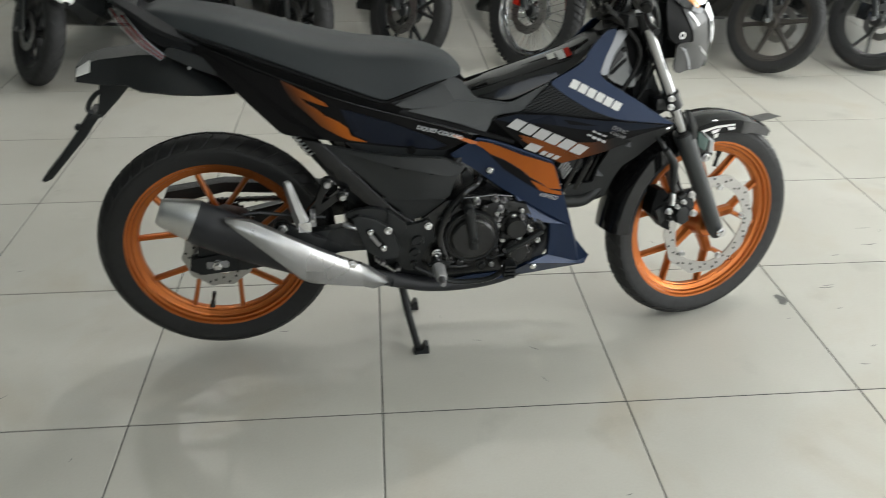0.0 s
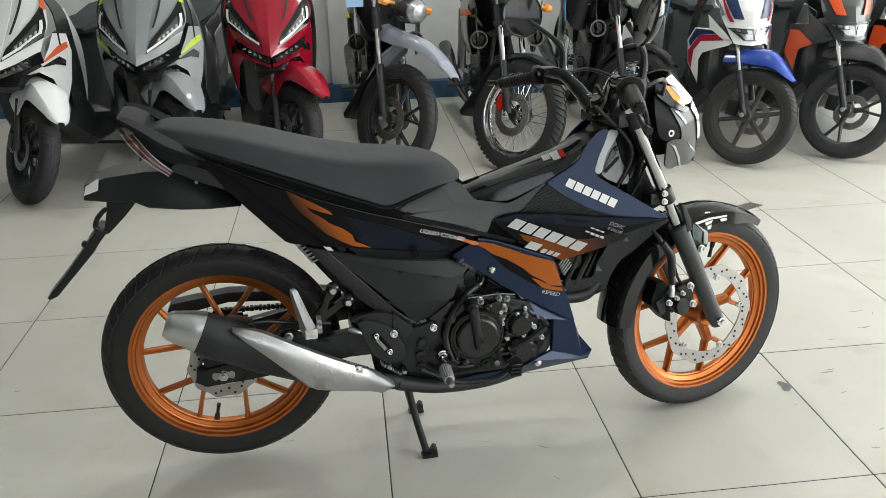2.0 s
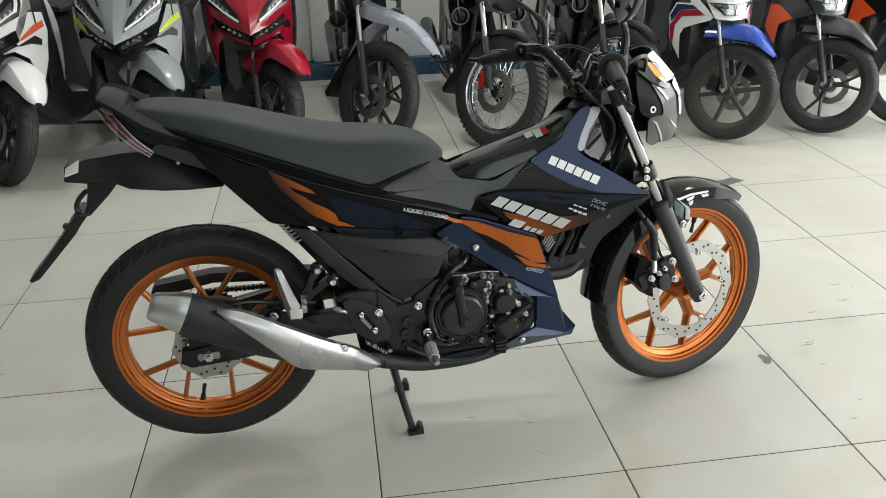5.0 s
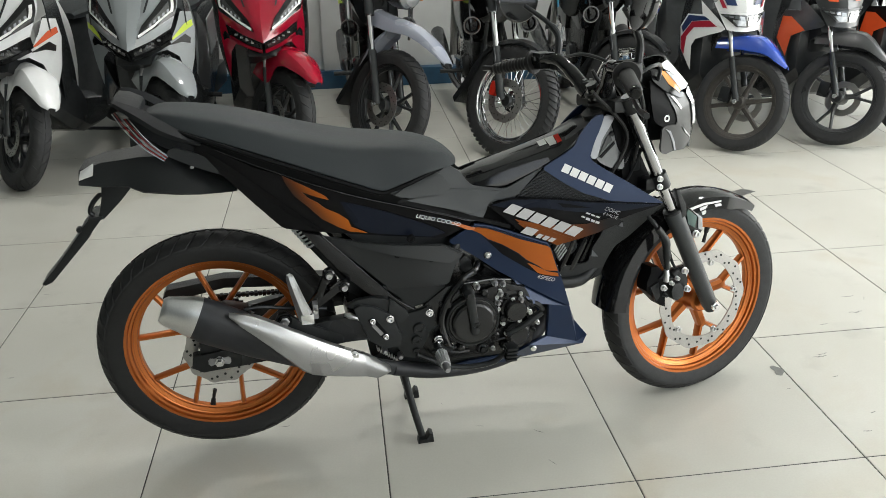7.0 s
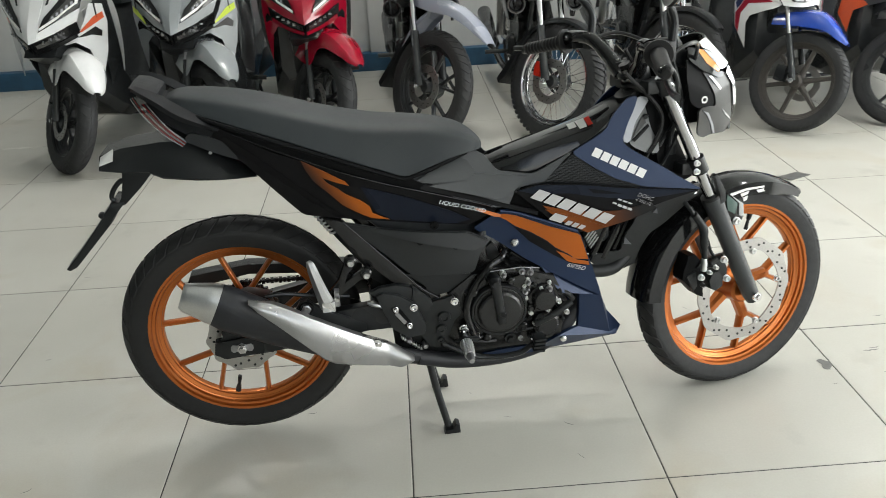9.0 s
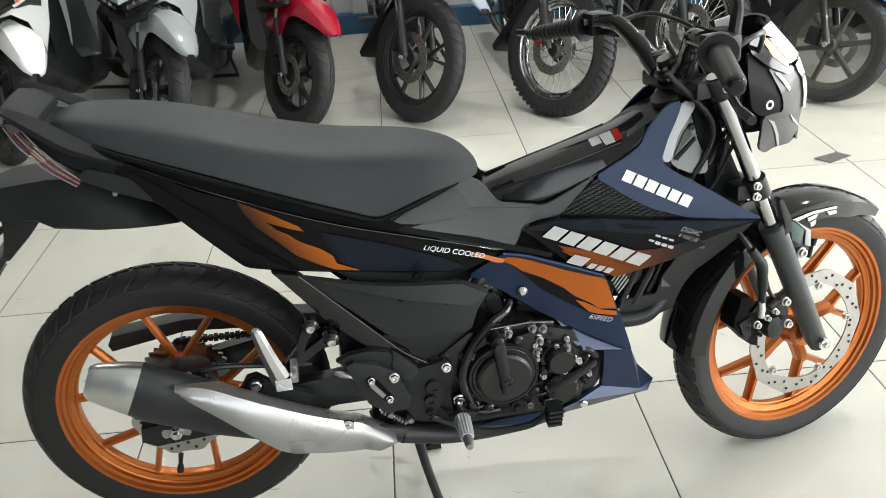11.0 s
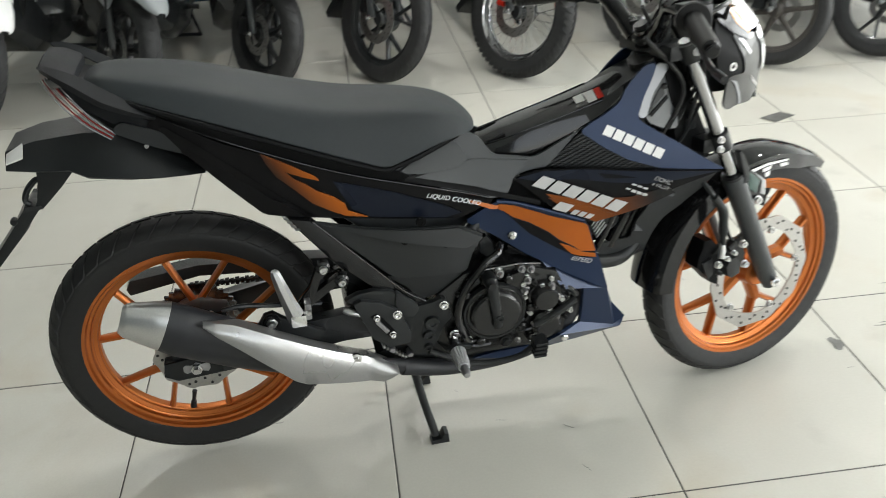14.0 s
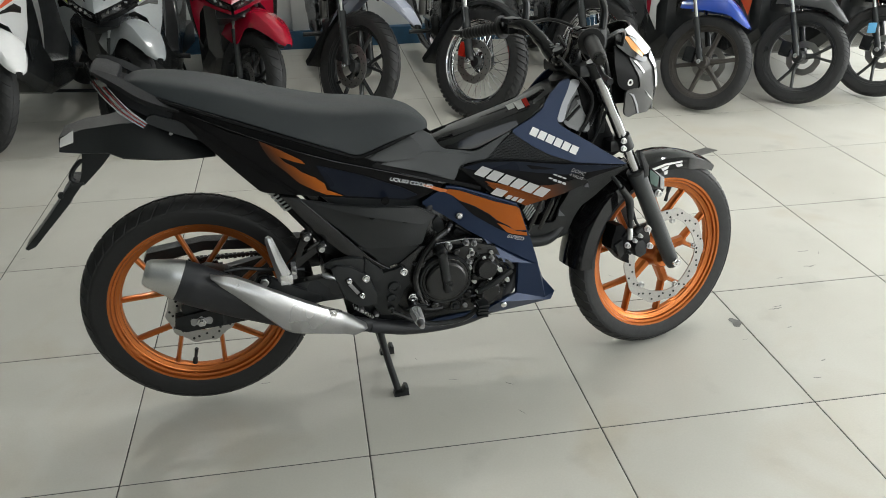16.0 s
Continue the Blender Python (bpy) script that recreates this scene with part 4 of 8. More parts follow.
part("drain_plug", turned(bmesh.new(), [(0.0001, -0.125), (0.007, -0.125), (0.009, -0.118), (0.014, -0.118), (0.014, -0.105)], (0.640, 0, 0.262), 16), "satin", eng)
for i in range(9):
    a = radians(-40 + 36 * i)
    x, z = 0.612 + 0.079 * math.cos(a), 0.349 + 0.079 * math.sin(a)
    part("cover_boss", turned(bmesh.new(), [(0.010, -0.108), (0.010, -0.124), (0.006, -0.128), (0.0001, -0.128)], (x, 0, z), 10), "engine", eng)
for x, z in ((0.716, 0.392), (0.750, 0.362), (0.760, 0.354), (0.732, 0.335), (0.690, 0.331), (0.780, 0.322), (0.752, 0.293), (0.708, 0.276), (0.621, 0.446), (0.681, 0.420), (0.673, 0.407), (0.700, 0.300), (0.557, 0.285), (0.665, 0.262)):
    part("case_bolt", bolt(bmesh.new(), x, -0.118, z, 0.0052, 0.009), "steel", eng)
for x, z, l, a in ((0.672, 0.335, 0.05, 80), (0.688, 0.318, 0.045, 62), (0.66, 0.30, 0.05, 30), (0.69, 0.285, 0.04, 10), (0.668, 0.385, 0.045, -50), (0.55, 0.272, 0.05, 8), (0.58, 0.262, 0.05, -4), (0.756, 0.338, 0.04, 75)):
    d = Vector((math.cos(radians(a)), 0, math.sin(radians(a)))) * (l / 2)
    part("case_rib", tube(bmesh.new(), [Vector((x, -0.114, z)) - d, Vector((x, -0.118, z)), Vector((x, -0.114, z)) + d], 0.004, 6), "engine", eng)
for i in range(7):
    a = radians(20 + 51 * i)
    part("pump_screw", bolt(bmesh.new(), 0.722 + 0.043 * math.cos(a), -0.116, 0.366 + 0.043 * math.sin(a), 0.0042, 0.008), "steel" if i % 2 else "satin", eng)
for x, z in ((0.56, 0.43), (0.585, 0.448), (0.535, 0.40), (0.545, 0.315), (0.655, 0.286), (0.69, 0.262), (0.725, 0.262), (0.752, 0.315), (0.772, 0.30), (0.70, 0.402), (0.655, 0.412)):
    part("case_screw", bolt(bmesh.new(), x, -0.114, z, 0.0045, 0.009), "satin", eng)
part("level_window", turned(bmesh.new(), [(0.0001, -0.118), (0.008, -0.118), (0.011, -0.121), (0.013, -0.116), (0.013, -0.108)], (0.700, 0, 0.262), 16), "smoke", eng)
# cylinder leaning forward, with fins and head
cyl_m = Matrix.Translation((0.69, 0, 0.43)) @ Matrix.Rotation(radians(38), 4, "Y")
for i in range(7):
    bm = box(bmesh.new(), (0, 0, 0.012 + 0.0135 * i), (0.115 - 0.004 * (i % 2), 0.15, 0.005), 0.0015, cyl_m)
    part("cooling_fin", bm, "engine", eng)
bm = box(bmesh.new(), (0, 0, 0.05), (0.09, 0.125, 0.12), 0.006, cyl_m)
box(bm, (0, 0, 0.135), (0.11, 0.155, 0.07), 0.012, cyl_m)
part("cylinder", bm, "engine", eng, "black engine cylinder and head")
# hoses, cables and small fittings beside the cylinder
for pts, r, mt in (([(0.634, -0.085, 0.486), (0.622, -0.108, 0.480), (0.598, -0.117, 0.470), (0.580, -0.119, 0.452), (0.550, -0.122, 0.412), (0.532, -0.128, 0.36), (0.545, -0.13, 0.30), (0.555, -0.125, 0.285)], 0.0085, "gloss"),
                   ([(0.588, -0.115, 0.450), (0.63, -0.116, 0.452), (0.668, -0.116, 0.453), (0.711, -0.114, 0.446)], 0.0024, "smoke"),
                   ([(0.722, -0.100, 0.424), (0.738, -0.108, 0.392), (0.752, -0.112, 0.368), (0.770, -0.112, 0.347)], 0.0075, "gloss"),
                   ([(0.70, -0.126, 0.300), (0.745, -0.130, 0.325), (0.790, -0.126, 0.352)], 0.0085, "matt"),
                   ([(0.76, -0.10, 0.38), (0.785, -0.11, 0.365), (0.80, -0.10, 0.345)], 0.007, "satin")):
    part("hose", tube(bmesh.new(), pts, r, 10, 22), mt, eng)
for poly, y0, y1, mt in (([(0.590, 0.446), (0.602, 0.458), (0.655, 0.452), (0.666, 0.432), (0.650, 0.420), (0.600, 0.432)], -0.112, -0.07, "gloss"),
                         ([(0.676, 0.440), (0.700, 0.444), (0.714, 0.436), (0.733, 0.398), (0.730, 0.385), (0.700, 0.400)], -0.104, -0.07, "engine"),
                         ([(0.645, 0.432), (0.672, 0.440), (0.684, 0.412), (0.664, 0.395), (0.646, 0.405)], -0.124, -0.09, "gloss"),
                         ([(0.690, 0.432), (0.712, 0.430), (0.722, 0.408), (0.698, 0.408)], -0.112, -0.09, "gloss")):
    part("engine_casting", prism(bmesh.new(), poly, y0, y1, 0.006), mt, eng)
for x, z in ((0.623, 0.442), (0.682, 0.416), (0.676, 0.392), (0.668, 0.446), (0.688, 0.442), (0.735, 0.392)):
    part("casting_bolt", turned(bmesh.new(), [(0.0001, -0.136), (0.0035, -0.136), (0.0055, -0.132), (0.006, -0.126), (0.008, -0.126), (0.008, -0.11)], (x, 0, z), 12), "alu", eng)
bm = prism(bmesh.new(), [(0.590, 0.500), (0.604, 0.512), (0.618, 0.494), (0.622, 0.470), (0.606, 0.462), (0.592, 0.474)], -0.086, -0.072, 0.002)
part("bracket", bm, "satin", eng)

# ---- main tubes and brackets ----
for s in (-1, 1):
    bm = prism(bmesh.new(), [(0.218, 0.622), (0.258, 0.612), (0.348, 0.514), (0.425, 0.428), (0.474, 0.392), (0.429, 0.371), (0.41, 0.400), (0.345, 0.463), (0.295, 0.516)], s * 0.112 if s > 0 else -0.112, s * 0.086 if s > 0 else -0.086, 0.006)
    rl = part("frame_rail", bm, "gloss", BIKE, "black steel frame rail")
    part("rail_edge", tube(bmesh.new(), [(0.262, s * 0.112, 0.610), (0.348, s * 0.1125, 0.5135), (0.425, s * 0.1125, 0.4275), (0.470, s * 0.112, 0.393)], 0.0016, 6, 24), "gloss", rl)
    bm = tube(bmesh.new(), [(0.47, s * 0.085, 0.40), (0.52, s * 0.09, 0.455), (0.582, s * 0.078, 0.536), (0.66, s * 0.045, 0.59), (0.94, s * 0.02, 0.74)], 0.0125, 12, 26)
    part("frame_tube", bm, "satin", BIKE)
    bm = tube(bmesh.new(), [(0.93, s * 0.03, 0.68), (0.85, s * 0.05, 0.50), (0.78, s * 0.06, 0.36)], 0.014, 10, 14)
    part("down_tube", bm, "satin", BIKE)
bm = prism(bmesh.new(), [(0.305, 0.428), (0.330, 0.440), (0.363, 0.443), (0.400, 0.436), (0.450, 0.390), (0.482, 0.394), (0.500, 0.401), (0.517, 0.381), (0.520, 0.348), (0.504, 0.332), (0.492, 0.300), (0.468, 0.262), (0.440, 0.268), (0.419, 0.304), (0.400, 0.350), (0.352, 0.395)], -0.122, -0.106, 0.005)
br = part("heel_bracket", bm, "matt", BIKE, "black footrest bracket plate")
bm = prism(bmesh.new(), [(0.320, 0.424), (0.336, 0.431), (0.374, 0.420), (0.411, 0.394), (0.434, 0.336), (0.430, 0.310), (0.389, 0.305), (0.354, 0.333), (0.338, 0.372)], -0.134, -0.119, 0.007)
part("heel_guard", bm, "grey", br)
# slot drawn as a near-black plate, its inner shade put into the colour
bm = prism(bmesh.new(), [(0.352, 0.391), (0.364, 0.398), (0.376, 0.384), (0.402, 0.344), (0.397, 0.332), (0.386, 0.336), (0.362, 0.368)], -0.1355, -0.130, 0.0015)
part("guard_slot_shade", bm, "pitch", br)
bm = prism(bmesh.new(), [(0.360, 0.376), (0.368, 0.380), (0.388, 0.352), (0.381, 0.346)], -0.139, -0.132, 0.002)
part("slot_plate", bm, "alu", br)
bm = prism(bmesh.new(), [(0.408, 0.437), (0.450, 0.398), (0.452, 0.384), (0.440, 0.368), (0.424, 0.372), (0.404, 0.402)], -0.127, -0.117, 0.004)
part("pivot_plate", bm, "grey", br, "faceted dark grey pivot cover")
for x, z, r in ((0.406, 0.388, 0.0076), (0.504, 0.387, 0.0076), (0.364, 0.387, 0.0054), (0.394, 0.341, 0.0054)):
    part("bracket_bolt", bolt(bmesh.new(), x, -0.133 if x < 0.45 else -0.123, z, r, 0.010), "chrome", br)
for x, z, r in ((0.478, 0.346, 0.016), (0.470, 0.315, 0.0125), (0.468, 0.285, 0.0085)):
    part("pivot_cap", turned(bmesh.new(), [(0.0001, -0.126), (r * 0.45, -0.126), (r * 0.5, -0.129), (r * 0.9, -0.129), (r, -0.124), (r * 1.05, -0.11)], (x, 0, z), 20), "satin", br)
part("switch_rod", tube(bmesh.new(), [(0.300, -0.118, 0.405), (0.312, -0.120, 0.401), (0.328, -0.124, 0.396), (0.342, -0.126, 0.388)], [0.005, 0.008, 0.006, 0.004], 10), "steel", br)
coil = [Vector((0.372 + 0.052 * i / 60, -0.112 + 0.006 * math.sin(2 * math.pi * i / 7), 0.300 - 0.042 * i / 60 + 0.006 * math.cos(2 * math.pi * i / 7))) for i in range(61)]
part("pedal_spring", tube(bmesh.new(), coil, 0.0016, 6), "spring", br)
for x, z in ((0.392, 0.288), (0.430, 0.268), (0.445, 0.276)):
    part("link_fitting", turned(bmesh.new(), [(0.0001, -0.121), (0.005, -0.121), (0.0075, -0.116), (0.0075, -0.10)], (x, 0, z), 12), "alu" if x < 0.44 else "satin", br)
# rider footrest and brake pedal
bm = tube(bmesh.new(), [(0.523, -0.115, 0.294), (0.523, -0.158, 0.290)], 0.012, 12)
fp = part("footrest", bm, "satin", BIKE, "ribbed silver footrest")
bm = bmesh.new()
loops = []
for yy, rr in ((-0.156, 0.0135), (-0.160, 0.0162), (-0.205, 0.0138), (-0.214, 0.0125)):
    loops.append([bm.verts.new((0.523 + rr * (1.0 if k % 2 else 0.86) * math.cos(math.pi * k / 16), yy, 0.289 + rr * (1.0 if k % 2 else 0.86) * math.sin(math.pi * k / 16))) for k in range(32)])
for a, b in zip(loops, loops[1:]):
    bridge(bm, a, b)
bm.faces.new(loops[0]); bm.faces.new(loops[-1])
part("peg_sleeve", bm, "silver_graphic", fp, "fluted alloy peg sleeve")
part("peg_flange", prism(bmesh.new(), [(0.498, 0.296), (0.523, 0.306), (0.556, 0.298), (0.548, 0.290), (0.523, 0.293)], -0.160, -0.150, 0.002), "satin", fp)
part("peg_tip", turned(bmesh.new(), [(0.0001, -0.240), (0.006, -0.240), (0.009, -0.230), (0.0095, -0.213), (0.0001, -0.213)], (0.523, 0, 0.289), 12), "alu", fp)
part("peg_bolt", bolt(bmesh.new(), 0.524, -0.130, 0.312, 0.010, 0.010), "chrome", fp)
bm = tube(bmesh.new(), [(0.47, -0.125, 0.275), (0.56, -0.135, 0.232), (0.65, -0.145, 0.235), (0.69, -0.15, 0.262)], 0.007, 10, 20)
pd = part("brake_pedal", bm, "satin", BIKE, "black rear brake pedal")
for i in range(4):
    part("pedal_rib", box(bmesh.new(), (0.698 + 0.001 * i, -0.160, 0.254 + 0.010 * i), (0.028, 0.036, 0.006), 0.0018), "satin", pd)
# passenger footrest folded up on its alloy hanger
hg = part("peg_hanger", prism(bmesh.new(), [(0.258, 0.522), (0.276, 0.530), (0.284, 0.514), (0.262, 0.490), (0.254, 0.468), (0.296, 0.497), (0.316, 0.488), (0.308, 0.470), (0.290, 0.472), (0.240, 0.436), (0.218, 0.430), (0.216, 0.446), (0.240, 0.478)], -0.132, -0.114, 0.004), "gloss", BIKE, "black cast passenger footrest hanger")
for x, z in ((0.270, 0.519), (0.303, 0.485)):
    part("hanger_collar", turned(bmesh.new(), [(0.0001, -0.137), (0.010, -0.137), (0.014, -0.133), (0.0145, -0.12)], (x, 0, z), 18), "gloss", hg)
    part("hanger_bolt", turned(bmesh.new(), [(0.0001, -0.141), (0.0035, -0.141), (0.0042, -0.144), (0.0070, -0.144), (0.0085, -0.137)], (x, 0, z), 14), "steel", hg)
secs = []
for x, z, w, h in ((0.178, 0.540, 0.005, 0.006), (0.181, 0.533, 0.009, 0.010), (0.189, 0.500, 0.0115, 0.012), (0.198, 0.466, 0.0135, 0.013), (0.206, 0.440, 0.016, 0.015), (0.210, 0.426, 0.016, 0.015)):
    secs.append([Vector((x + w * c, -0.152 + h * s, z + 0.35 * w * c)) for c, s in ((-1, -0.4), (-0.2, -1), (0.6, -0.9), (1, -0.2), (0.7, 0.8), (-0.8, 0.8))])
pp = part("passenger_footrest", hull_loft(secs), "steel", BIKE, "polished alloy folding passenger footrest")
part("footrest_hinge", box(bmesh.new(), (0.212, -0.152, 0.428), (0.030, 0.030, 0.026), 0.004), "chrome", pp)
part("hinge_ear", box(bmesh.new(), (0.232, -0.140, 0.440), (0.012, 0.034, 0.036), 0.004), "alu", pp)
part("hinge_pin", turned(bmesh.new(), [(0.0001, -0.171), (0.004, -0.171), (0.006, -0.165)], (0.232, 0, 0.446), 12), "steel", pp)
# centre stand
for s in (-1, 1):
    bm = tube(bmesh.new(), [(0.435, s * 0.075, 0.235), (0.455, s * 0.09, 0.12), (0.478, s * 0.105, 0.018)], 0.0095, 12, 10)
    st = part("stand_leg", bm, "satin", BIKE, "black centre stand leg")
    part("stand_foot", prism(bmesh.new(), [(0.466, 0.0), (0.508, 0.0), (0.506, 0.024), (0.497, 0.028), (0.489, 0.013), (0.468, 0.011)], s * 0.105 - 0.014, s * 0.105 + 0.014, 0.003), "satin", st)
part("stand_bar", tube(bmesh.new(), [(0.452, -0.09, 0.13), (0.452, 0.09, 0.13)], 0.009, 10), "satin", BIKE)
part("stand_lever", tube(bmesh.new(), [(0.45, 0.09, 0.12), (0.42, 0.12, 0.105), (0.37, 0.13, 0.085), (0.36, 0.15, 0.09)], 0.007, 8, 14), "satin", BIKE)

# ---- bodywork ----
F_TAIL = blend_of([(0.02, 0.845, -0.095), (0.10, 0.78, -0.112), (0.2, 0.757, -0.118), (0.2, 0.66, -0.112), (0.357, 0.696, -0.124), (0.36, 0.61, -0.108), (0.433, 0.672, -0.122), (0.605, 0.605, -0.104), (0.54, 0.572, -0.098), (0.18, 0.632, -0.10)])
F_NAVY = blend_of([(0.93, 0.83, -0.055), (0.844, 0.708, -0.080), (0.966, 0.648, -0.104), (1.102, 0.606, -0.112), (0.76, 0.645, -0.092), (0.92, 0.725, -0.078), (1.0, 0.70, -0.088), (0.97, 0.612, -0.112), (0.86, 0.76, -0.065)])
F_RAID = blend_of([(0.66, 0.632, -0.098), (0.862, 0.555, -0.114), (1.0, 0.60, -0.118), (1.09, 0.609, -0.113), (0.83, 0.52, -0.104), (0.75, 0.57, -0.104), (0.85, 0.63, -0.112)])
F_COWL = blend_of([(0.568, 0.561, -0.088), (0.658, 0.507, -0.088), (0.621, 0.592, -0.096), (0.831, 0.517, -0.104), (0.84, 0.43, -0.104), (0.72, 0.43, -0.100), (0.88, 0.32, -0.092), (0.77, 0.30, -0.108), (0.92, 0.235, -0.060), (0.788, 0.23, -0.106)])
F_SPINE = blend_of([(0.36, 0.69, -0.112), (0.43, 0.68, -0.112), (0.53, 0.735, -0.062), (0.6, 0.71, -0.060), (0.62, 0.66, -0.085), (0.70, 0.59, -0.100), (0.76, 0.65, -0.086), (0.72, 0.69, -0.070), (0.79, 0.70, -0.070), (0.85, 0.73, -0.064), (0.60, 0.615, -0.104)])
F_SIDE = blend_of([(0.276, 0.603, -0.104), (0.54, 0.557, -0.107), (0.42, 0.56, -0.119), (0.52, 0.47, -0.116), (0.42, 0.48, -0.109), (0.589, 0.529, -0.100)])
F_RAD = blend_of([(0.88, 0.49, -0.075), (0.88, 0.41, -0.065), (0.97, 0.42, -0.060), (1.03, 0.53, -0.07), (1.10, 0.60, -0.095), (0.95, 0.54, -0.095)])

TAIL = [(0.02, 0.845), (0.075, 0.815), (0.13, 0.785), (0.2, 0.757), (0.357, 0.696), (0.433, 0.672), (0.605, 0.612), (0.616, 0.600), (0.557, 0.571), (0.537, 0.569), (0.365, 0.599), (0.25, 0.619), (0.178, 0.632), (0.121, 0.699), (0.068, 0.763), (0.0, 0.815)]
TRIM = [(-0.01, 0.868), (0.077, 0.840), (0.145, 0.811), (0.214, 0.784), (0.286, 0.754), (0.346, 0.727), (0.405, 0.708), (0.450, 0.684), (0.610, 0.622), (0.712, 0.586), (0.71, 0.578), (0.605, 0.6135), (0.433, 0.674), (0.357, 0.698), (0.2, 0.759), (0.13, 0.787), (0.02, 0.847)]
ORANGE_1 = [(0.186, 0.763), (0.235, 0.735), (0.276, 0.709), (0.283, 0.699), (0.258, 0.708), (0.225, 0.723), (0.239, 0.707), (0.259, 0.694), (0.274, 0.679), (0.305, 0.661), (0.325, 0.643), (0.33, 0.625), (0.367, 0.605), (0.327, 0.613), (0.302, 0.627), (0.266, 0.652), (0.237, 0.686), (0.208, 0.715), (0.193, 0.743)]
COWL = [(0.560, 0.553), (0.609, 0.585), (0.632, 0.598), (0.659, 0.589), (0.736, 0.558), (0.804, 0.530), (0.814, 0.520), (0.830, 0.472), (0.848, 0.424), (0.8757, 0.3406), (0.80, 0.390), (0.7214, 0.4397), (0.682, 0.464), (0.619, 0.513)]
FIN = [(0.70, 0.226), (0.712, 0.206), (0.607, 0.199), (0.504, 0.190), (0.50, 0.205), (0.61, 0.222)]
ORANGE_2 = [(0.613, 0.583), (0.632, 0.586), (0.659, 0.579), (0.736, 0.545), (0.806, 0.521), (0.814, 0.514), (0.835, 0.451), (0.801, 0.456), (0.787, 0.469), (0.754, 0.489), (0.735, 0.507), (0.695, 0.533), (0.658, 0.551), (0.640, 0.567)]
NAVY = [(0.932, 0.825), (0.956, 0.828), (0.946, 0.799), (0.928, 0.763), (0.915, 0.728), (0.931, 0.713), (0.968, 0.690), (1.010, 0.665), (1.054, 0.636), (1.104, 0.606), (1.02, 0.617), (0.959, 0.626), (0.937, 0.634), (0.895, 0.648), (0.844, 0.677), (0.796, 0.712), (0.822, 0.726), (0.856, 0.742), (0.881, 0.759), (0.888, 0.776), (0.906, 0.799)]
MESH = [(0.730, 0.650), (0.801, 0.707), (0.960, 0.630), (0.88, 0.627)]
RAID = [(0.658, 0.638), (0.690, 0.648), (0.714, 0.652), (0.80, 0.647), (0.88, 0.635), (0.953, 0.626), (1.02, 0.617), (1.100, 0.605), (1.018, 0.588), (0.952, 0.569), (0.885, 0.546), (0.845, 0.533), (0.811, 0.521), (0.748, 0.552), (0.739, 0.564), (0.695, 0.605)]
SPINE = [(0.345, 0.702), (0.41, 0.708), (0.455, 0.722), (0.533, 0.745), (0.575, 0.731), (0.600, 0.716), (0.612, 0.697), (0.624, 0.683), (0.702, 0.669), (0.718, 0.674), (0.786, 0.705), (0.845, 0.734), (0.862, 0.745), (0.80, 0.711), (0.730, 0.650), (0.69, 0.646), (0.660, 0.640), (0.654, 0.624), (0.640, 0.604), (0.604, 0.608), (0.450, 0.670)]
SIDE = [(0.258, 0.606), (0.354, 0.584), (0.543, 0.556), (0.597, 0.524), (0.571, 0.493), (0.556, 0.452), (0.422, 0.455), (0.402, 0.464), (0.344, 0.526)]
SIDE_TOP = [(0.276, 0.598), (0.354, 0.583), (0.541, 0.555), (0.592, 0.524), (0.556, 0.511), (0.433, 0.545), (0.354, 0.570)]
SIDE_LOW = [(0.392, 0.462), (0.554, 0.444), (0.520, 0.410), (0.483, 0.400), (0.455, 0.394), (0.436, 0.428)]
RADI = [(1.104, 0.600), (1.078, 0.548), (1.039, 0.506), (1.001, 0.484), (0.983, 0.451), (0.968, 0.402), (0.868, 0.408), (0.841, 0.438), (0.886, 0.444), (0.930, 0.446), (0.932, 0.485), (0.948, 0.525), (0.958, 0.568), (1.02, 0.586)]

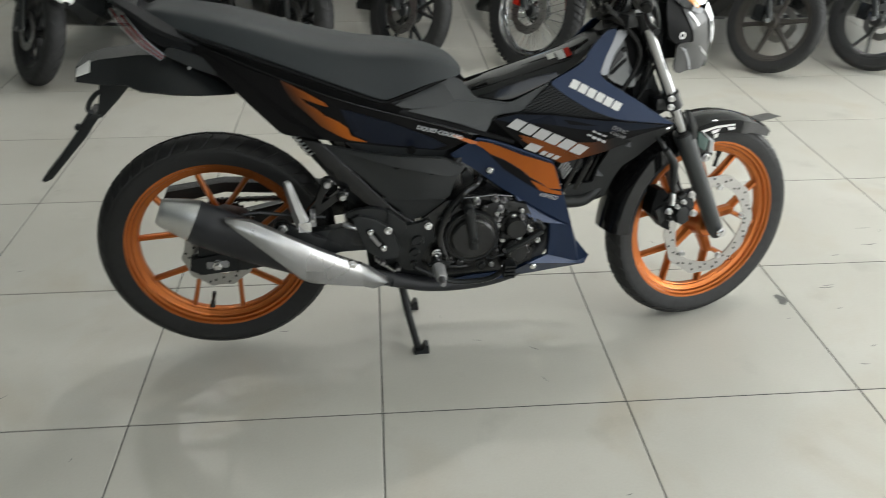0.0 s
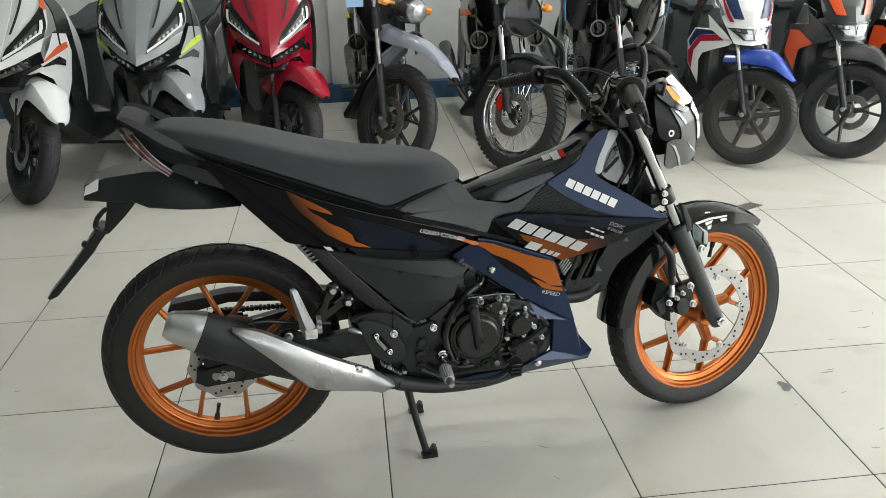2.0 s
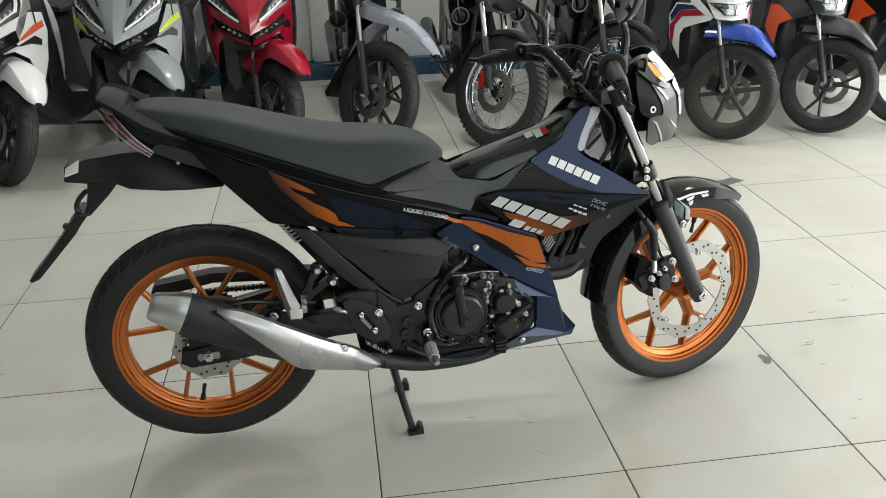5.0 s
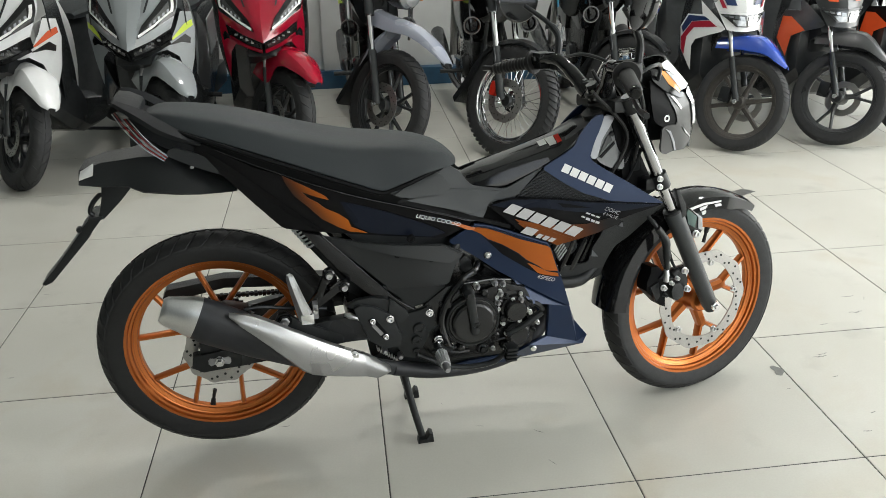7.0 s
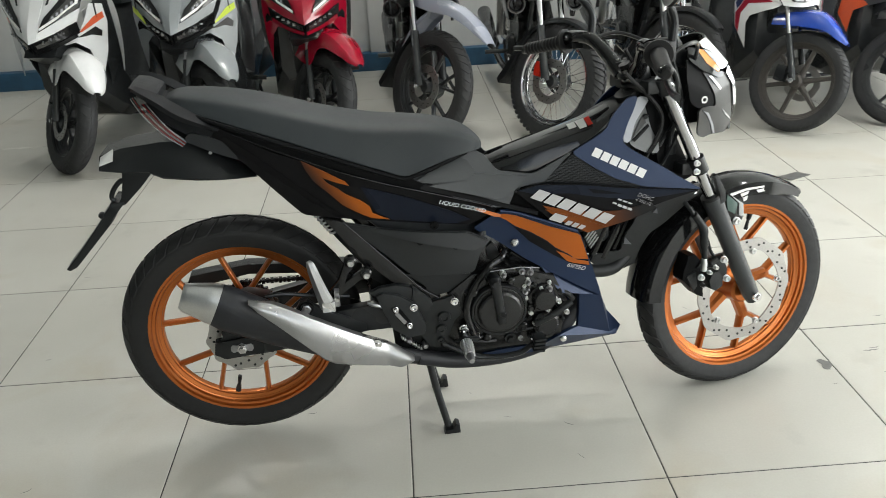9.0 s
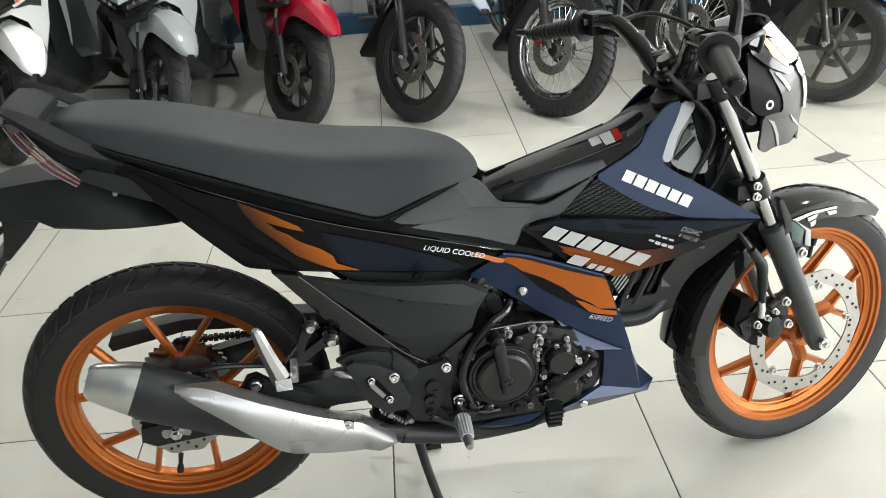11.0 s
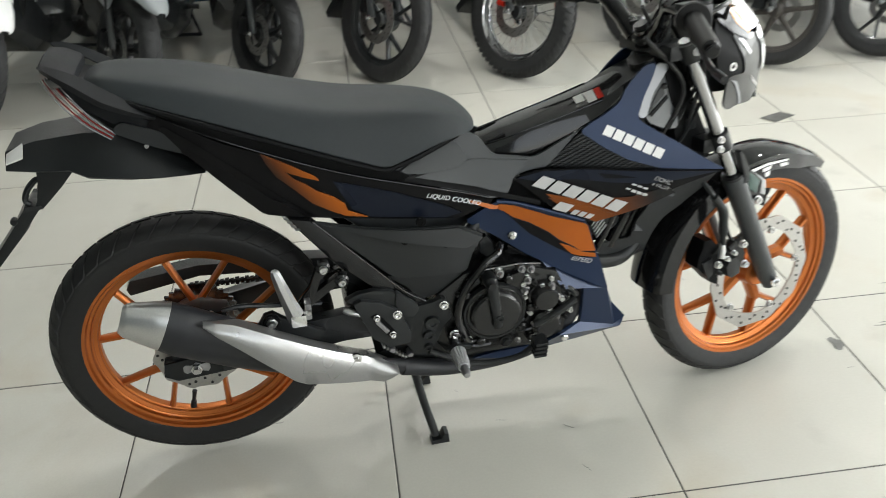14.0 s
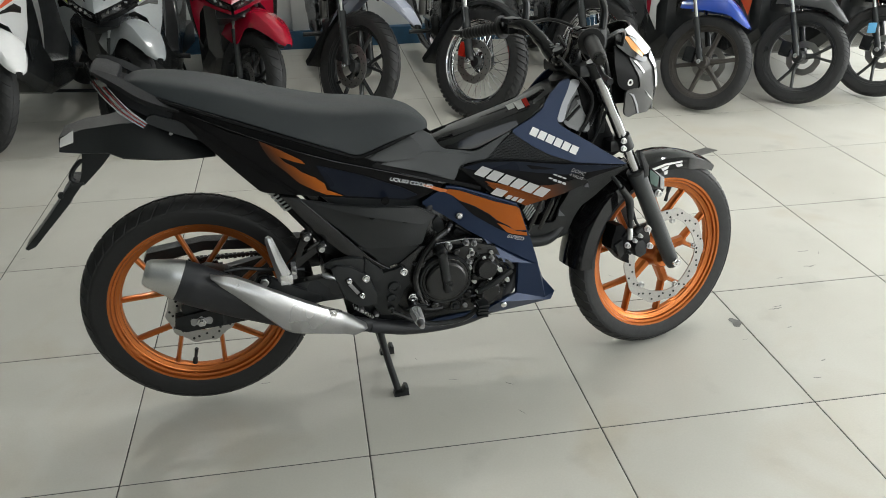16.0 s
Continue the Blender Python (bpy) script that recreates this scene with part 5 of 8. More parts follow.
for far in (False, True):
    tp = part("tail_panel", shell(TAIL, F_TAIL, mirror=far), "inky", BIKE, "blue-black tail side panel with an orange flash")
    # trim darker than gloss black: the shade below the seat is in its colour
    part("side_trim", shell(TRIM, lambda x, z: F_TAIL(min(x, 0.6), z) + 0.004 if x < 0.45 else F_SPINE(x, z) - 0.002, 0.006, 0.04, mirror=far, soft=False), "pitch", BIKE, "black trim strip under the seat, darkened for shade")
    part("tail_flash", decal(ORANGE_1, F_TAIL, 0.0034, mirror=far), "fade", tp)
    part("tail_facet", shell([(0.034, 0.824), (0.083, 0.789), (0.138, 0.740), (0.195, 0.688), (0.268, 0.621), (0.250, 0.6195), (0.178, 0.632), (0.121, 0.699), (0.068, 0.763), (0.004, 0.815)], lambda x, z: F_TAIL(x, z) - 0.003 + 0.20 * max(0, 0.824 - 0.864 * (x - 0.034) - z), 0.004, 0.02, mirror=far, soft=False), "inky", tp)
    part("navy_flash", decal([(0.307, 0.694), (0.357, 0.677), (0.421, 0.653), (0.512, 0.608), (0.552, 0.582), (0.518, 0.576), (0.373, 0.604), (0.338, 0.627), (0.328, 0.649)], F_TAIL, 0.0024, mirror=far), "dusk", tp)
    s = 1 if far else -1
    line = smooth_line([(0.05, 0, 0.829), (0.119, 0, 0.797), (0.188, 0, 0.765), (0.271, 0, 0.730), (0.358, 0, 0.697), (0.434, 0, 0.672), (0.538, 0, 0.635), (0.60, 0, 0.612)], 40)
    part("panel_edge", tube(bmesh.new(), [Vector((p.x, s * (-F_TAIL(p.x, p.z) + 0.001), p.z)) for p in line], 0.0012, 8), "gloss", tp)
    cw = part("front_cowl", shell(COWL, F_COWL, 0.005, mirror=far), "navy", BIKE, "navy lower front cowl with an orange flash")
    part("cowl_flash", decal(ORANGE_2, F_COWL, mirror=far), "orange", cw)
    part("dark_flash", decal([(0.640, 0.565), (0.658, 0.549), (0.695, 0.531), (0.735, 0.505), (0.754, 0.487), (0.787, 0.467), (0.801, 0.454), (0.834, 0.449), (0.838, 0.434), (0.796, 0.442), (0.752, 0.468), (0.728, 0.484), (0.694, 0.507)], F_COWL, 0.0008, mirror=far), "inky", cw)
    part("small_flash", decal([(0.756, 0.480), (0.777, 0.471), (0.806, 0.453), (0.835, 0.445), (0.838, 0.435), (0.796, 0.446), (0.782, 0.452)], F_COWL, 0.0018, mirror=far), "orange", cw)
    line = smooth_line([(0.622, 0, 0.594), (0.659, 0, 0.586), (0.70, 0, 0.570), (0.76, 0, 0.546), (0.806, 0, 0.527)], 24)
    part("cowl_edge", tube(bmesh.new(), [Vector((p.x, s * (-F_COWL(p.x, p.z) + 0.001), p.z)) for p in line], 0.0042, 8), "navy", cw)
    part("belly_fin", shell(FIN, lambda x, z: -0.100, 0.006, 0.04, mirror=far, soft=False), "navy", BIKE, "navy belly cowl")
    rf = part("tank_side_panel", shell(NAVY, F_NAVY, 0.005, mirror=far), "navy", BIKE, "navy upper side fairing")
    ms = part("grille", shell(MESH, lambda x, z: F_NAVY(x, z) + 0.008, 0.003, mirror=far), "satin", BIKE, "black mesh grille")
    bm = bmesh.new()
    hole = MESH[::-1] if sum(a[0] * b[1] - b[0] * a[1] for a, b in zip(MESH, MESH[1:] + MESH[:1])) < 0 else MESH
    for ang in (22, -38):
        d = Vector((math.cos(radians(ang)), math.sin(radians(ang))))
        n = Vector((-d.y, d.x))
        for k in range(-26, 27):
            o = Vector((0.85, 0.66)) + n * (0.0068 * k)
            lo, hi = -1.0, 1.0
            for (ax, az), (bx, bz) in zip(hole, hole[1:] + hole[:1]):
                e = Vector((bx - ax, bz - az))
                m = Vector((-e.y, e.x))
                num, den = m.dot(o - Vector((ax, az))), m.dot(d)
                if abs(den) < 1e-9:
                    continue
                q = -num / den
                if den > 0:
                    lo = max(lo, q)
                else:
                    hi = min(hi, q)
            if hi - lo > 0.004:
                a, b = o + d * lo, o + d * hi
                tube(bm, [(p.x, s * (-F_NAVY(p.x, p.y) - 0.005), p.y) for p in (a, a.lerp(b, 0.5), b)], 0.0016, 5)
    part("mesh_wire", bm, "matt", ms)
    part("inner_fairing", shell([(0.74, 0.635), (0.80, 0.70), (0.90, 0.70), (0.97, 0.69), (1.02, 0.65), (1.06, 0.61), (1.00, 0.575), (0.90, 0.56), (0.82, 0.57)], lambda x, z: max(F_NAVY(x, z), F_RAID(x, z)) + 0.016, 0.004, mirror=far), "satin", BIKE)
    rp = part("side_fairing", shell(RAID, F_RAID, 0.005, mirror=far), "inky", BIKE, "blue-black side fairing with a copper fade")
    part("copper_flash", decal([(0.722, 0.600), (0.80, 0.578), (0.90, 0.575), (0.975, 0.588), (0.995, 0.572), (0.93, 0.549), (0.868, 0.5325), (0.83, 0.521), (0.765, 0.558)], F_RAID, 0.002, mirror=far), "ember", rp)
    part("edge_flash", decal([(0.728, 0.590), (0.80, 0.566), (0.872, 0.536), (0.83, 0.5215), (0.768, 0.557)], F_RAID, 0.003, mirror=far), "ember", rp)
    part("navy_strip", decal([(0.664, 0.640), (0.714, 0.650), (0.80, 0.645), (0.88, 0.633), (0.953, 0.624), (1.02, 0.615), (1.088, 0.605), (1.0, 0.600), (0.93, 0.600), (0.85, 0.612), (0.78, 0.626), (0.70, 0.630)], F_RAID, 0.001, mirror=far), "dusk", rp)
    part("black_flash", decal([(0.826, 0.634), (0.86, 0.628), (0.905, 0.617), (0.87, 0.619), (0.84, 0.622)], F_RAID, 0.0022, mirror=far), "inky", rp)
    part("side_spine", shell(SPINE, F_SPINE, 0.006, mirror=far), "spine", BIKE, "dark grey plastic centre cover")
    part("spine_facet", decal([(0.425, 0.690), (0.528, 0.728), (0.552, 0.716), (0.570, 0.690), (0.55, 0.678), (0.48, 0.681)], lambda x, z: F_SPINE(x, z) + 0.006 - (0.735 - z) * 0.30, 0.003, mirror=far), "spine", BIKE)
    part("spine_facet", decal([(0.46, 0.676), (0.575, 0.684), (0.69, 0.668), (0.648, 0.634), (0.612, 0.628), (0.52, 0.656)], lambda x, z: F_SPINE(x, z) - 0.001 - (0.69 - z) * 0.12, 0.003, mirror=far), "spine", BIKE)
    sc = part("side_cover", shell(SIDE, F_SIDE, 0.006, mirror=far), "grey", BIKE, "dark grey plastic side cover")
    part("cover_facet", decal(SIDE_TOP, lambda x, z: F_SIDE(x, z) + 0.002 - (0.60 - z) * 0.14, 0.003, mirror=far), "grey", sc)
    part("lower_cover", shell(SIDE_LOW, lambda x, z: -0.104, 0.006, mirror=far), "matt", BIKE)
    part("radiator_shroud", shell(RADI, F_RAD, 0.006, mirror=far), "grey", BIKE, "dark grey plastic radiator shroud")
    part("shroud_chip", decal([(0.996, 0.548), (1.012, 0.541), (1.004, 0.560)], F_RAD, 0.004, mirror=far), "ash", BIKE)
    part("shroud_chip", decal([(0.934, 0.486), (0.954, 0.462), (0.934, 0.466)], F_RAD, 0.004, mirror=far), "ash", BIKE)
    # near-black sheet added behind the gap to stand for the shade in it
    part("gap_lining", shell([(0.625, 0.590), (0.652, 0.640), (0.73, 0.640), (0.80, 0.56), (0.76, 0.54)], lambda x, z: -0.076, 0.004, mirror=far), "pitch", BIKE)
    back = lambda x, z: F_NAVY(x, z) + 0.004 + 0.30 * max(0, x - 0.935)
    # silver-grey face; its paler tone also carries the light on this side
    part("knee_insert", shell([(0.916, 0.727), (0.934, 0.723), (0.949, 0.768), (0.972, 0.798), (0.985, 0.818), (0.958, 0.826), (0.947, 0.799), (0.929, 0.763)], lambda x, z: F_NAVY(x, z) + 0.001 + 0.12 * max(0, x - 0.925), 0.004, mirror=far), "silver_grey", BIKE, "silver-grey knee insert")
    ki = part("inner_insert", shell([(0.932, 0.726), (0.943, 0.712), (0.978, 0.694), (1.012, 0.688), (1.012, 0.716), (0.996, 0.737), (0.986, 0.768), (0.990, 0.812), (0.972, 0.800), (0.949, 0.769)], back, 0.005, mirror=far), "stone", BIKE, "mid-grey plastic inner fairing")
    # recess and slot are raised decals, their shade put in as darker colour
    part("insert_recess", decal([(0.940, 0.732), (0.962, 0.770), (0.974, 0.780), (0.978, 0.762)], back, 0.0025, mirror=far), "grey", ki)
    part("insert_slot", decal([(0.940, 0.729), (0.984, 0.758), (0.986, 0.752), (0.946, 0.724)], back, 0.0035, mirror=far), "pitch", ki)
    part("insert_edge", decal([(0.978, 0.696), (1.006, 0.724), (1.012, 0.716), (0.990, 0.692)], back, 0.003, mirror=far), "pitch", ki)
    part("insert_screw", turned(bmesh.new(), [(0.0001, -s * -0.004), (0.005, -s * -0.004), (0.007, 0.0)], (0.977, s * (-back(0.977, 0.776) + 0.002), 0.776), 14), "satin", ki)
    # faceted lower end of the cowl: an upper ledge, a dark flank, a lower ledge and the tucked underside
    A, B, C2, D, E2 = (0.7214, 0.099, 0.4397), (0.8757, 0.090, 0.3406), (0.7634, 0.118, 0.3748), (0.8212, 0.0821, 0.2543), (0.9148, 0.056, 0.2109)
    T, T2, F2, G2, FR, N2, C3 = (0.9514, 0.033, 0.2140), (0.9334, 0.0521, 0.2007), (0.7611, 0.120, 0.2559), (0.6957, 0.090, 0.2002), (0.9014, 0.062, 0.2815), (0.8202, 0.0926, 0.3041), (0.8154, 0.1049, 0.3592)
    faces = ((A, B, C3, C2), (C3, B, E2, D, N2), (D, E2, T2, F2), (F2, T2, G2), (B, FR, T, T2, E2))
    for face in faces[:3] if far else faces:
        bm = bmesh.new()
        out = [bm.verts.new((p[0], s * p[1], p[2])) for p in face]
        inn = [bm.verts.new((p[0] - 0.003, s * (p[1] - 0.008), p[2])) for p in face]
        bm.faces.new(out); bm.faces.new(inn); bridge(bm, out, inn)
        part("cowl_facet", bm, "navy", cw, flat=True)

for x, z, r in ((0.432, 0.546, 0.0062), (0.514, 0.524, 0.0062), (0.466, 0.584, 0.0085)):
    part("cover_screw", bolt(bmesh.new(), x, F_SIDE(x, z) - 0.002, z, r, 0.005), "pitch", BIKE)
part("cowl_screw", turned(bmesh.new(), [(0.0001, -0.008), (0.005, -0.008), (0.008, -0.005), (0.010, -0.002), (0.010, 0.0)], (0.658, F_COWL(0.658, 0.507) - 0.002, 0.507), 20), "steel", BIKE)
part("cowl_screw", turned(bmesh.new(), [(0.0001, -0.006), (0.005, -0.006), (0.008, -0.004), (0.008, 0.004)], (0.775, -0.110, 0.241), 16), "chrome", BIKE)
part("fairing_screw", bolt(bmesh.new(), 0.664, F_SPINE(0.664, 0.632) - 0.002, 0.640, 0.006, 0.004), "satin", BIKE)
# graphics: written words, and plain blocks where a maker's mark stands
part("cooling_lettering", words("LIQUID COOLED", 0.0116, (0.4765, 0.6390), lambda x, z: min(F_TAIL(x, z), F_SPINE(x, z)), 0.0095, tilt=-0.325, wide=1.27), "silver_graphic", BIKE, "small white lettering")
part("strip_flash", decal([(0.561, 0.6145), (0.592, 0.6035), (0.622, 0.592), (0.618, 0.587), (0.604, 0.590), (0.569, 0.607)], lambda x, z: min(F_TAIL(x, z), F_SPINE(x, z)) - 0.003, 0.002), "orange", BIKE)
part("gear_lettering", words("6SPEED", 0.0148, (0.7805, 0.4385), F_COWL, 0.003, tilt=-0.33), "silver_graphic", BIKE)
part("valve_lettering", words("DOHC", 0.0138, (0.9405, 0.6095), F_RAID, 0.005, tilt=-0.42), "dim_silver", BIKE)
part("valve_lettering", words("4 VALVE", 0.0115, (0.9360, 0.5980), F_RAID, 0.005, tilt=-0.42), "dim_silver", BIKE)
for k, count in enumerate((3, 4, 3)):
    mark_blocks("text_bar", count, 0.0105, 0.0038, 0.003, (0.895 - 0.012 * (k % 2), 0.6035 - 0.0078 * k), F_RAID, "silver_graphic", BIKE, 0.004, tilt=-0.42)
mark_blocks("maker_mark", 6, 0.0190, 0.0200, 0.0035, (0.841, 0.7035), F_NAVY, "white", BIKE, lean=0.12, tilt=-0.462, label="white blocks of the maker's mark")
mark_blocks("model_mark", 6, 0.0282, 0.0265, 0.0050, (0.692, 0.6225), F_RAID, "silver_graphic", BIKE, 0.0045, lean=0.45, tilt=-0.415, label="pale blocks of the model mark")
mark_blocks("model_mark", 1, 0.032, 0.0200, 0.0045, (0.735, 0.5655), F_RAID, "silver_graphic", BIKE, 0.0050, lean=0.45, tilt=-0.39)
mark_blocks("model_mark", 3, 0.0125, 0.0120, 0.0045, (0.773, 0.5495), F_RAID, "silver_graphic", BIKE, 0.0050, lean=0.45, tilt=-0.39)

# tank-top cover, centre tunnel and underbody that close the middle
bm = sheet([[(0.610, 0, 0.692), (0.66, 0, 0.708), (0.70, 0, 0.7185), (0.765, 0, 0.739), (0.858, 0, 0.772), (0.905, 0, 0.795)],
            [(0.611, -0.026, 0.691), (0.66, -0.028, 0.7075), (0.70, -0.029, 0.7185), (0.765, -0.030, 0.739), (0.856, -0.030, 0.770), (0.900, -0.030, 0.790)],
            [(0.614, -0.040, 0.687), (0.66, -0.043, 0.703), (0.70, -0.045, 0.7150), (0.765, -0.047, 0.733), (0.850, -0.049, 0.760), (0.893, -0.049, 0.784)],
            [(0.620, -0.049, 0.678), (0.655, -0.056, 0.681), (0.70, -0.060, 0.684), (0.775, -0.062, 0.706), (0.84, -0.064, 0.735), (0.888, -0.060, 0.774)],
            [(0.624, -0.049, 0.674), (0.650, -0.056, 0.669), (0.708, -0.062, 0.668), (0.786, -0.063, 0.699), (0.84, -0.064, 0.724), (0.886, -0.062, 0.762)]], 34, 0.005, True)
tt = part("tank_cover", bm, "gloss", BIKE, "gloss black tank-top cover")
for s in (-1, 1):
    part("cover_edge", tube(bmesh.new(), [(0.612, s * 0.034, 0.690), (0.66, s * 0.0435, 0.7035), (0.70, s * 0.0455, 0.7155), (0.765, s * 0.0475, 0.7335), (0.850, s * 0.0495, 0.7605)], 0.0016, 8, 40), "gloss", tt)
    part("cover_screw", turned(bmesh.new(), [(0.0001, -0.003), (0.003, -0.003), (0.004, 0.0), (0.0001, 0.003)], (0.792, s * 0.064, 0.705), 12), "steel", tt)
    part("cover_slot", box(bmesh.new(), (0.638, s * 0.034, 0.7005), (0.040, 0.006, 0.004), 0.0015, Matrix.Translation((0.638, 0, 0.7005)) @ Matrix.Rotation(radians(-17), 4, "Y") @ Matrix.Translation((-0.638, 0, -0.7005))), "pitch", tt)
for corners, mt in (([(0.797, -0.0475, 0.756), (0.815, -0.0475, 0.761), (0.813, -0.03, 0.769), (0.795, -0.03, 0.763)], "paper"),
                    ([(0.823, -0.0475, 0.755), (0.84, -0.0475, 0.76), (0.835, -0.03, 0.775), (0.814, -0.03, 0.769)], "paper"),
                    ([(0.842, -0.0475, 0.761), (0.853, -0.0475, 0.765), (0.848, -0.03, 0.779), (0.836, -0.03, 0.775)], "redpaint")):
    bm = bmesh.new()
    bm.faces.new([bm.verts.new((px, py - 0.002, pz + 0.003)) for px, py, pz in corners])
    bmesh.ops.solidify(bm, geom=bm.faces[:], thickness=0.001)
    part("warning_label", bm, mt, tt, "small printed white label")
secs = []
for x, zt, zb, w in ((0.30, 0.69, 0.60, 0.085), (0.42, 0.70, 0.48, 0.075), (0.52, 0.735, 0.46, 0.058), (0.585, 0.700, 0.52, 0.056), (0.62, 0.668, 0.52, 0.058), (0.70, 0.655, 0.53, 0.060), (0.78, 0.68, 0.54, 0.060), (0.88, 0.73, 0.56, 0.055), (0.95, 0.78, 0.62, 0.04)):
    secs.append([Vector((x, w * math.copysign(abs(math.cos(a)) ** 0.6, math.cos(a)), (zt + zb) / 2 + (zt - zb) / 2 * math.copysign(abs(math.sin(a)) ** 0.6, math.sin(a)))) for a in [2 * math.pi * k / 20 for k in range(20)]])
part("centre_tunnel", hull_loft(secs), "spine", BIKE, "dark grey plastic centre tunnel")
bm = box(bmesh.new(), (0.93, 0, 0.47), (0.035, 0.10, 0.17), 0.006, Matrix.Translation((0.93, 0, 0.47)) @ Matrix.Rotation(radians(-22), 4, "Y") @ Matrix.Translation((-0.93, 0, -0.47)))
part("radiator", bm, "satin", BIKE, "black radiator")
part("radiator_box", prism(bmesh.new(), [(0.835, 0.43), (0.840, 0.565), (0.97, 0.585), (0.985, 0.50), (0.945, 0.42)], -0.030, 0.030, 0.006), "pitch", BIKE, "black radiator box behind the fairing")
for k in range(5):
    part("radiator_fin", box(bmesh.new(), (0.842 + 0.007 * k, -0.062, 0.500 - 0.004 * k), (0.0035, 0.03, 0.034), 0.001, Matrix.Translation((0.855, -0.06, 0.50)) @ Matrix.Rotation(radians(35), 4, "Y") @ Matrix.Translation((-0.855, 0.06, -0.50))), "alu", BIKE, "small alloy cooler fins")
for x0, x1, y, r in ((0.872, 0.905, -0.066, 0.0085), (0.905, 0.945, -0.058, 0.011), (0.93, 0.965, -0.050, 0.009)):
    part("coolant_hose", tube(bmesh.new(), [(x0 - 0.02, y, 0.43), (x0, y - 0.004, 0.48), (x1, y, 0.565)], r, 10, 14), "gloss", BIKE)
part("lower_hose", tube(bmesh.new(), [(0.80, -0.05, 0.415), (0.85, -0.062, 0.398), (0.91, -0.060, 0.396), (0.955, -0.045, 0.425)], 0.017, 14, 20), "satin", BIKE, "thick black coolant hose")
part("horn", turned(bmesh.new(), [(0.0001, -0.075), (0.02, -0.075), (0.028, -0.068), (0.030, -0.05)], (0.87, 0, 0.500), 20), "satin", BIKE)

part("tank_collar", prism(bmesh.new(), [(0.850, 0.755), (0.868, 0.774), (0.906, 0.794), (0.955, 0.814), (0.955, 0.77), (0.88, 0.74)], -0.046, 0.046, 0.006), "satin", BIKE)
bm = prism(bmesh.new(), [(0.592, 0.62), (0.592, 0.672), (0.625, 0.680), (0.70, 0.705), (0.793, 0.735), (0.87, 0.762), (0.90, 0.765), (0.88, 0.70), (0.74, 0.64)], -0.036, 0.036, 0.004)
part("fuel_tank", bm, "satin", BIKE, "black fuel tank under its cover")

# seat
ST = [(-0.088, 0.897, 0.893, 0.035), (-0.06, 0.905, 0.887, 0.066), (0.0, 0.900, 0.866, 0.092), (0.079, 0.886, 0.838, 0.108), (0.152, 0.866, 0.810, 0.116), (0.226, 0.842, 0.780, 0.122), (0.303, 0.822, 0.748, 0.125), (0.36, 0.811, 0.724, 0.124),
      (0.409, 0.806, 0.706, 0.122), (0.463, 0.799, 0.720, 0.114), (0.51, 0.789, 0.733, 0.104), (0.55, 0.775, 0.738, 0.090), (0.575, 0.760, 0.738, 0.074), (0.589, 0.748, 0.736, 0.052), (0.596, 0.741, 0.736, 0.024)]
secs = []
for x, zt, zb, w in ST:
    h = zt - zb
    half = [(k * w, zt - d * h) for k, d in ((0, 0), (0.28, 0.008), (0.46, 0.030), (0.58, 0.065), (0.67, 0.115), (0.735, 0.180), (0.785, 0.265), (0.835, 0.385), (0.895, 0.57), (0.955, 0.78), (0.992, 0.92), (1.0, 0.97), (0.985, 1.0), (0.6, 1.0))]
    secs.append([Vector((x, -y, z)) for y, z in half] + [Vector((x, y, z)) for y, z in reversed(half[1:])])
fine = []
for k in range(len(secs[0])):
    fine.append(smooth_line([s[k] for s in secs], 56))
bm = hull_loft([[fine[k][i] for k in range(len(fine))] for i in range(56)])
part("seat", bm, "vinyl", BIKE, "dark grey vinyl seat")
for s in (-1, 1):
    part("seat_seam", tube(bmesh.new(), [(-0.055, s * 0.068, 0.880), (0.0, s * 0.094, 0.860), (0.079, s * 0.109, 0.832), (0.152, s * 0.117, 0.803), (0.226, s * 0.121, 0.774), (0.303, s * 0.124, 0.742), (0.36, s * 0.1235, 0.718), (0.405, s * 0.121, 0.7015), (0.425, s * 0.118, 0.7055), (0.463, s * 0.113, 0.7150), (0.51, s * 0.099, 0.7285), (0.55, s * 0.080, 0.7375)], 0.0055, 8, 50), "pitch", BIKE, "black rubber seam under the seat")
secs = []
for x, zt, zb, w in ((-0.02, 0.868, 0.82, 0.085), (0.10, 0.83, 0.75, 0.10), (0.25, 0.77, 0.68, 0.108), (0.40, 0.712, 0.62, 0.105), (0.52, 0.725, 0.62, 0.06)):
    secs.append([Vector((x, w * c, zb + (zt - zb) * s)) for c, s in ((-1, 0), (-1, 0.8), (-0.9, 1), (0.9, 1), (1, 0.8), (1, 0))])
# seat base in near-black, for the shaded band between seat and trim
part("seat_base", hull_loft(secs), "pitch", BIKE)

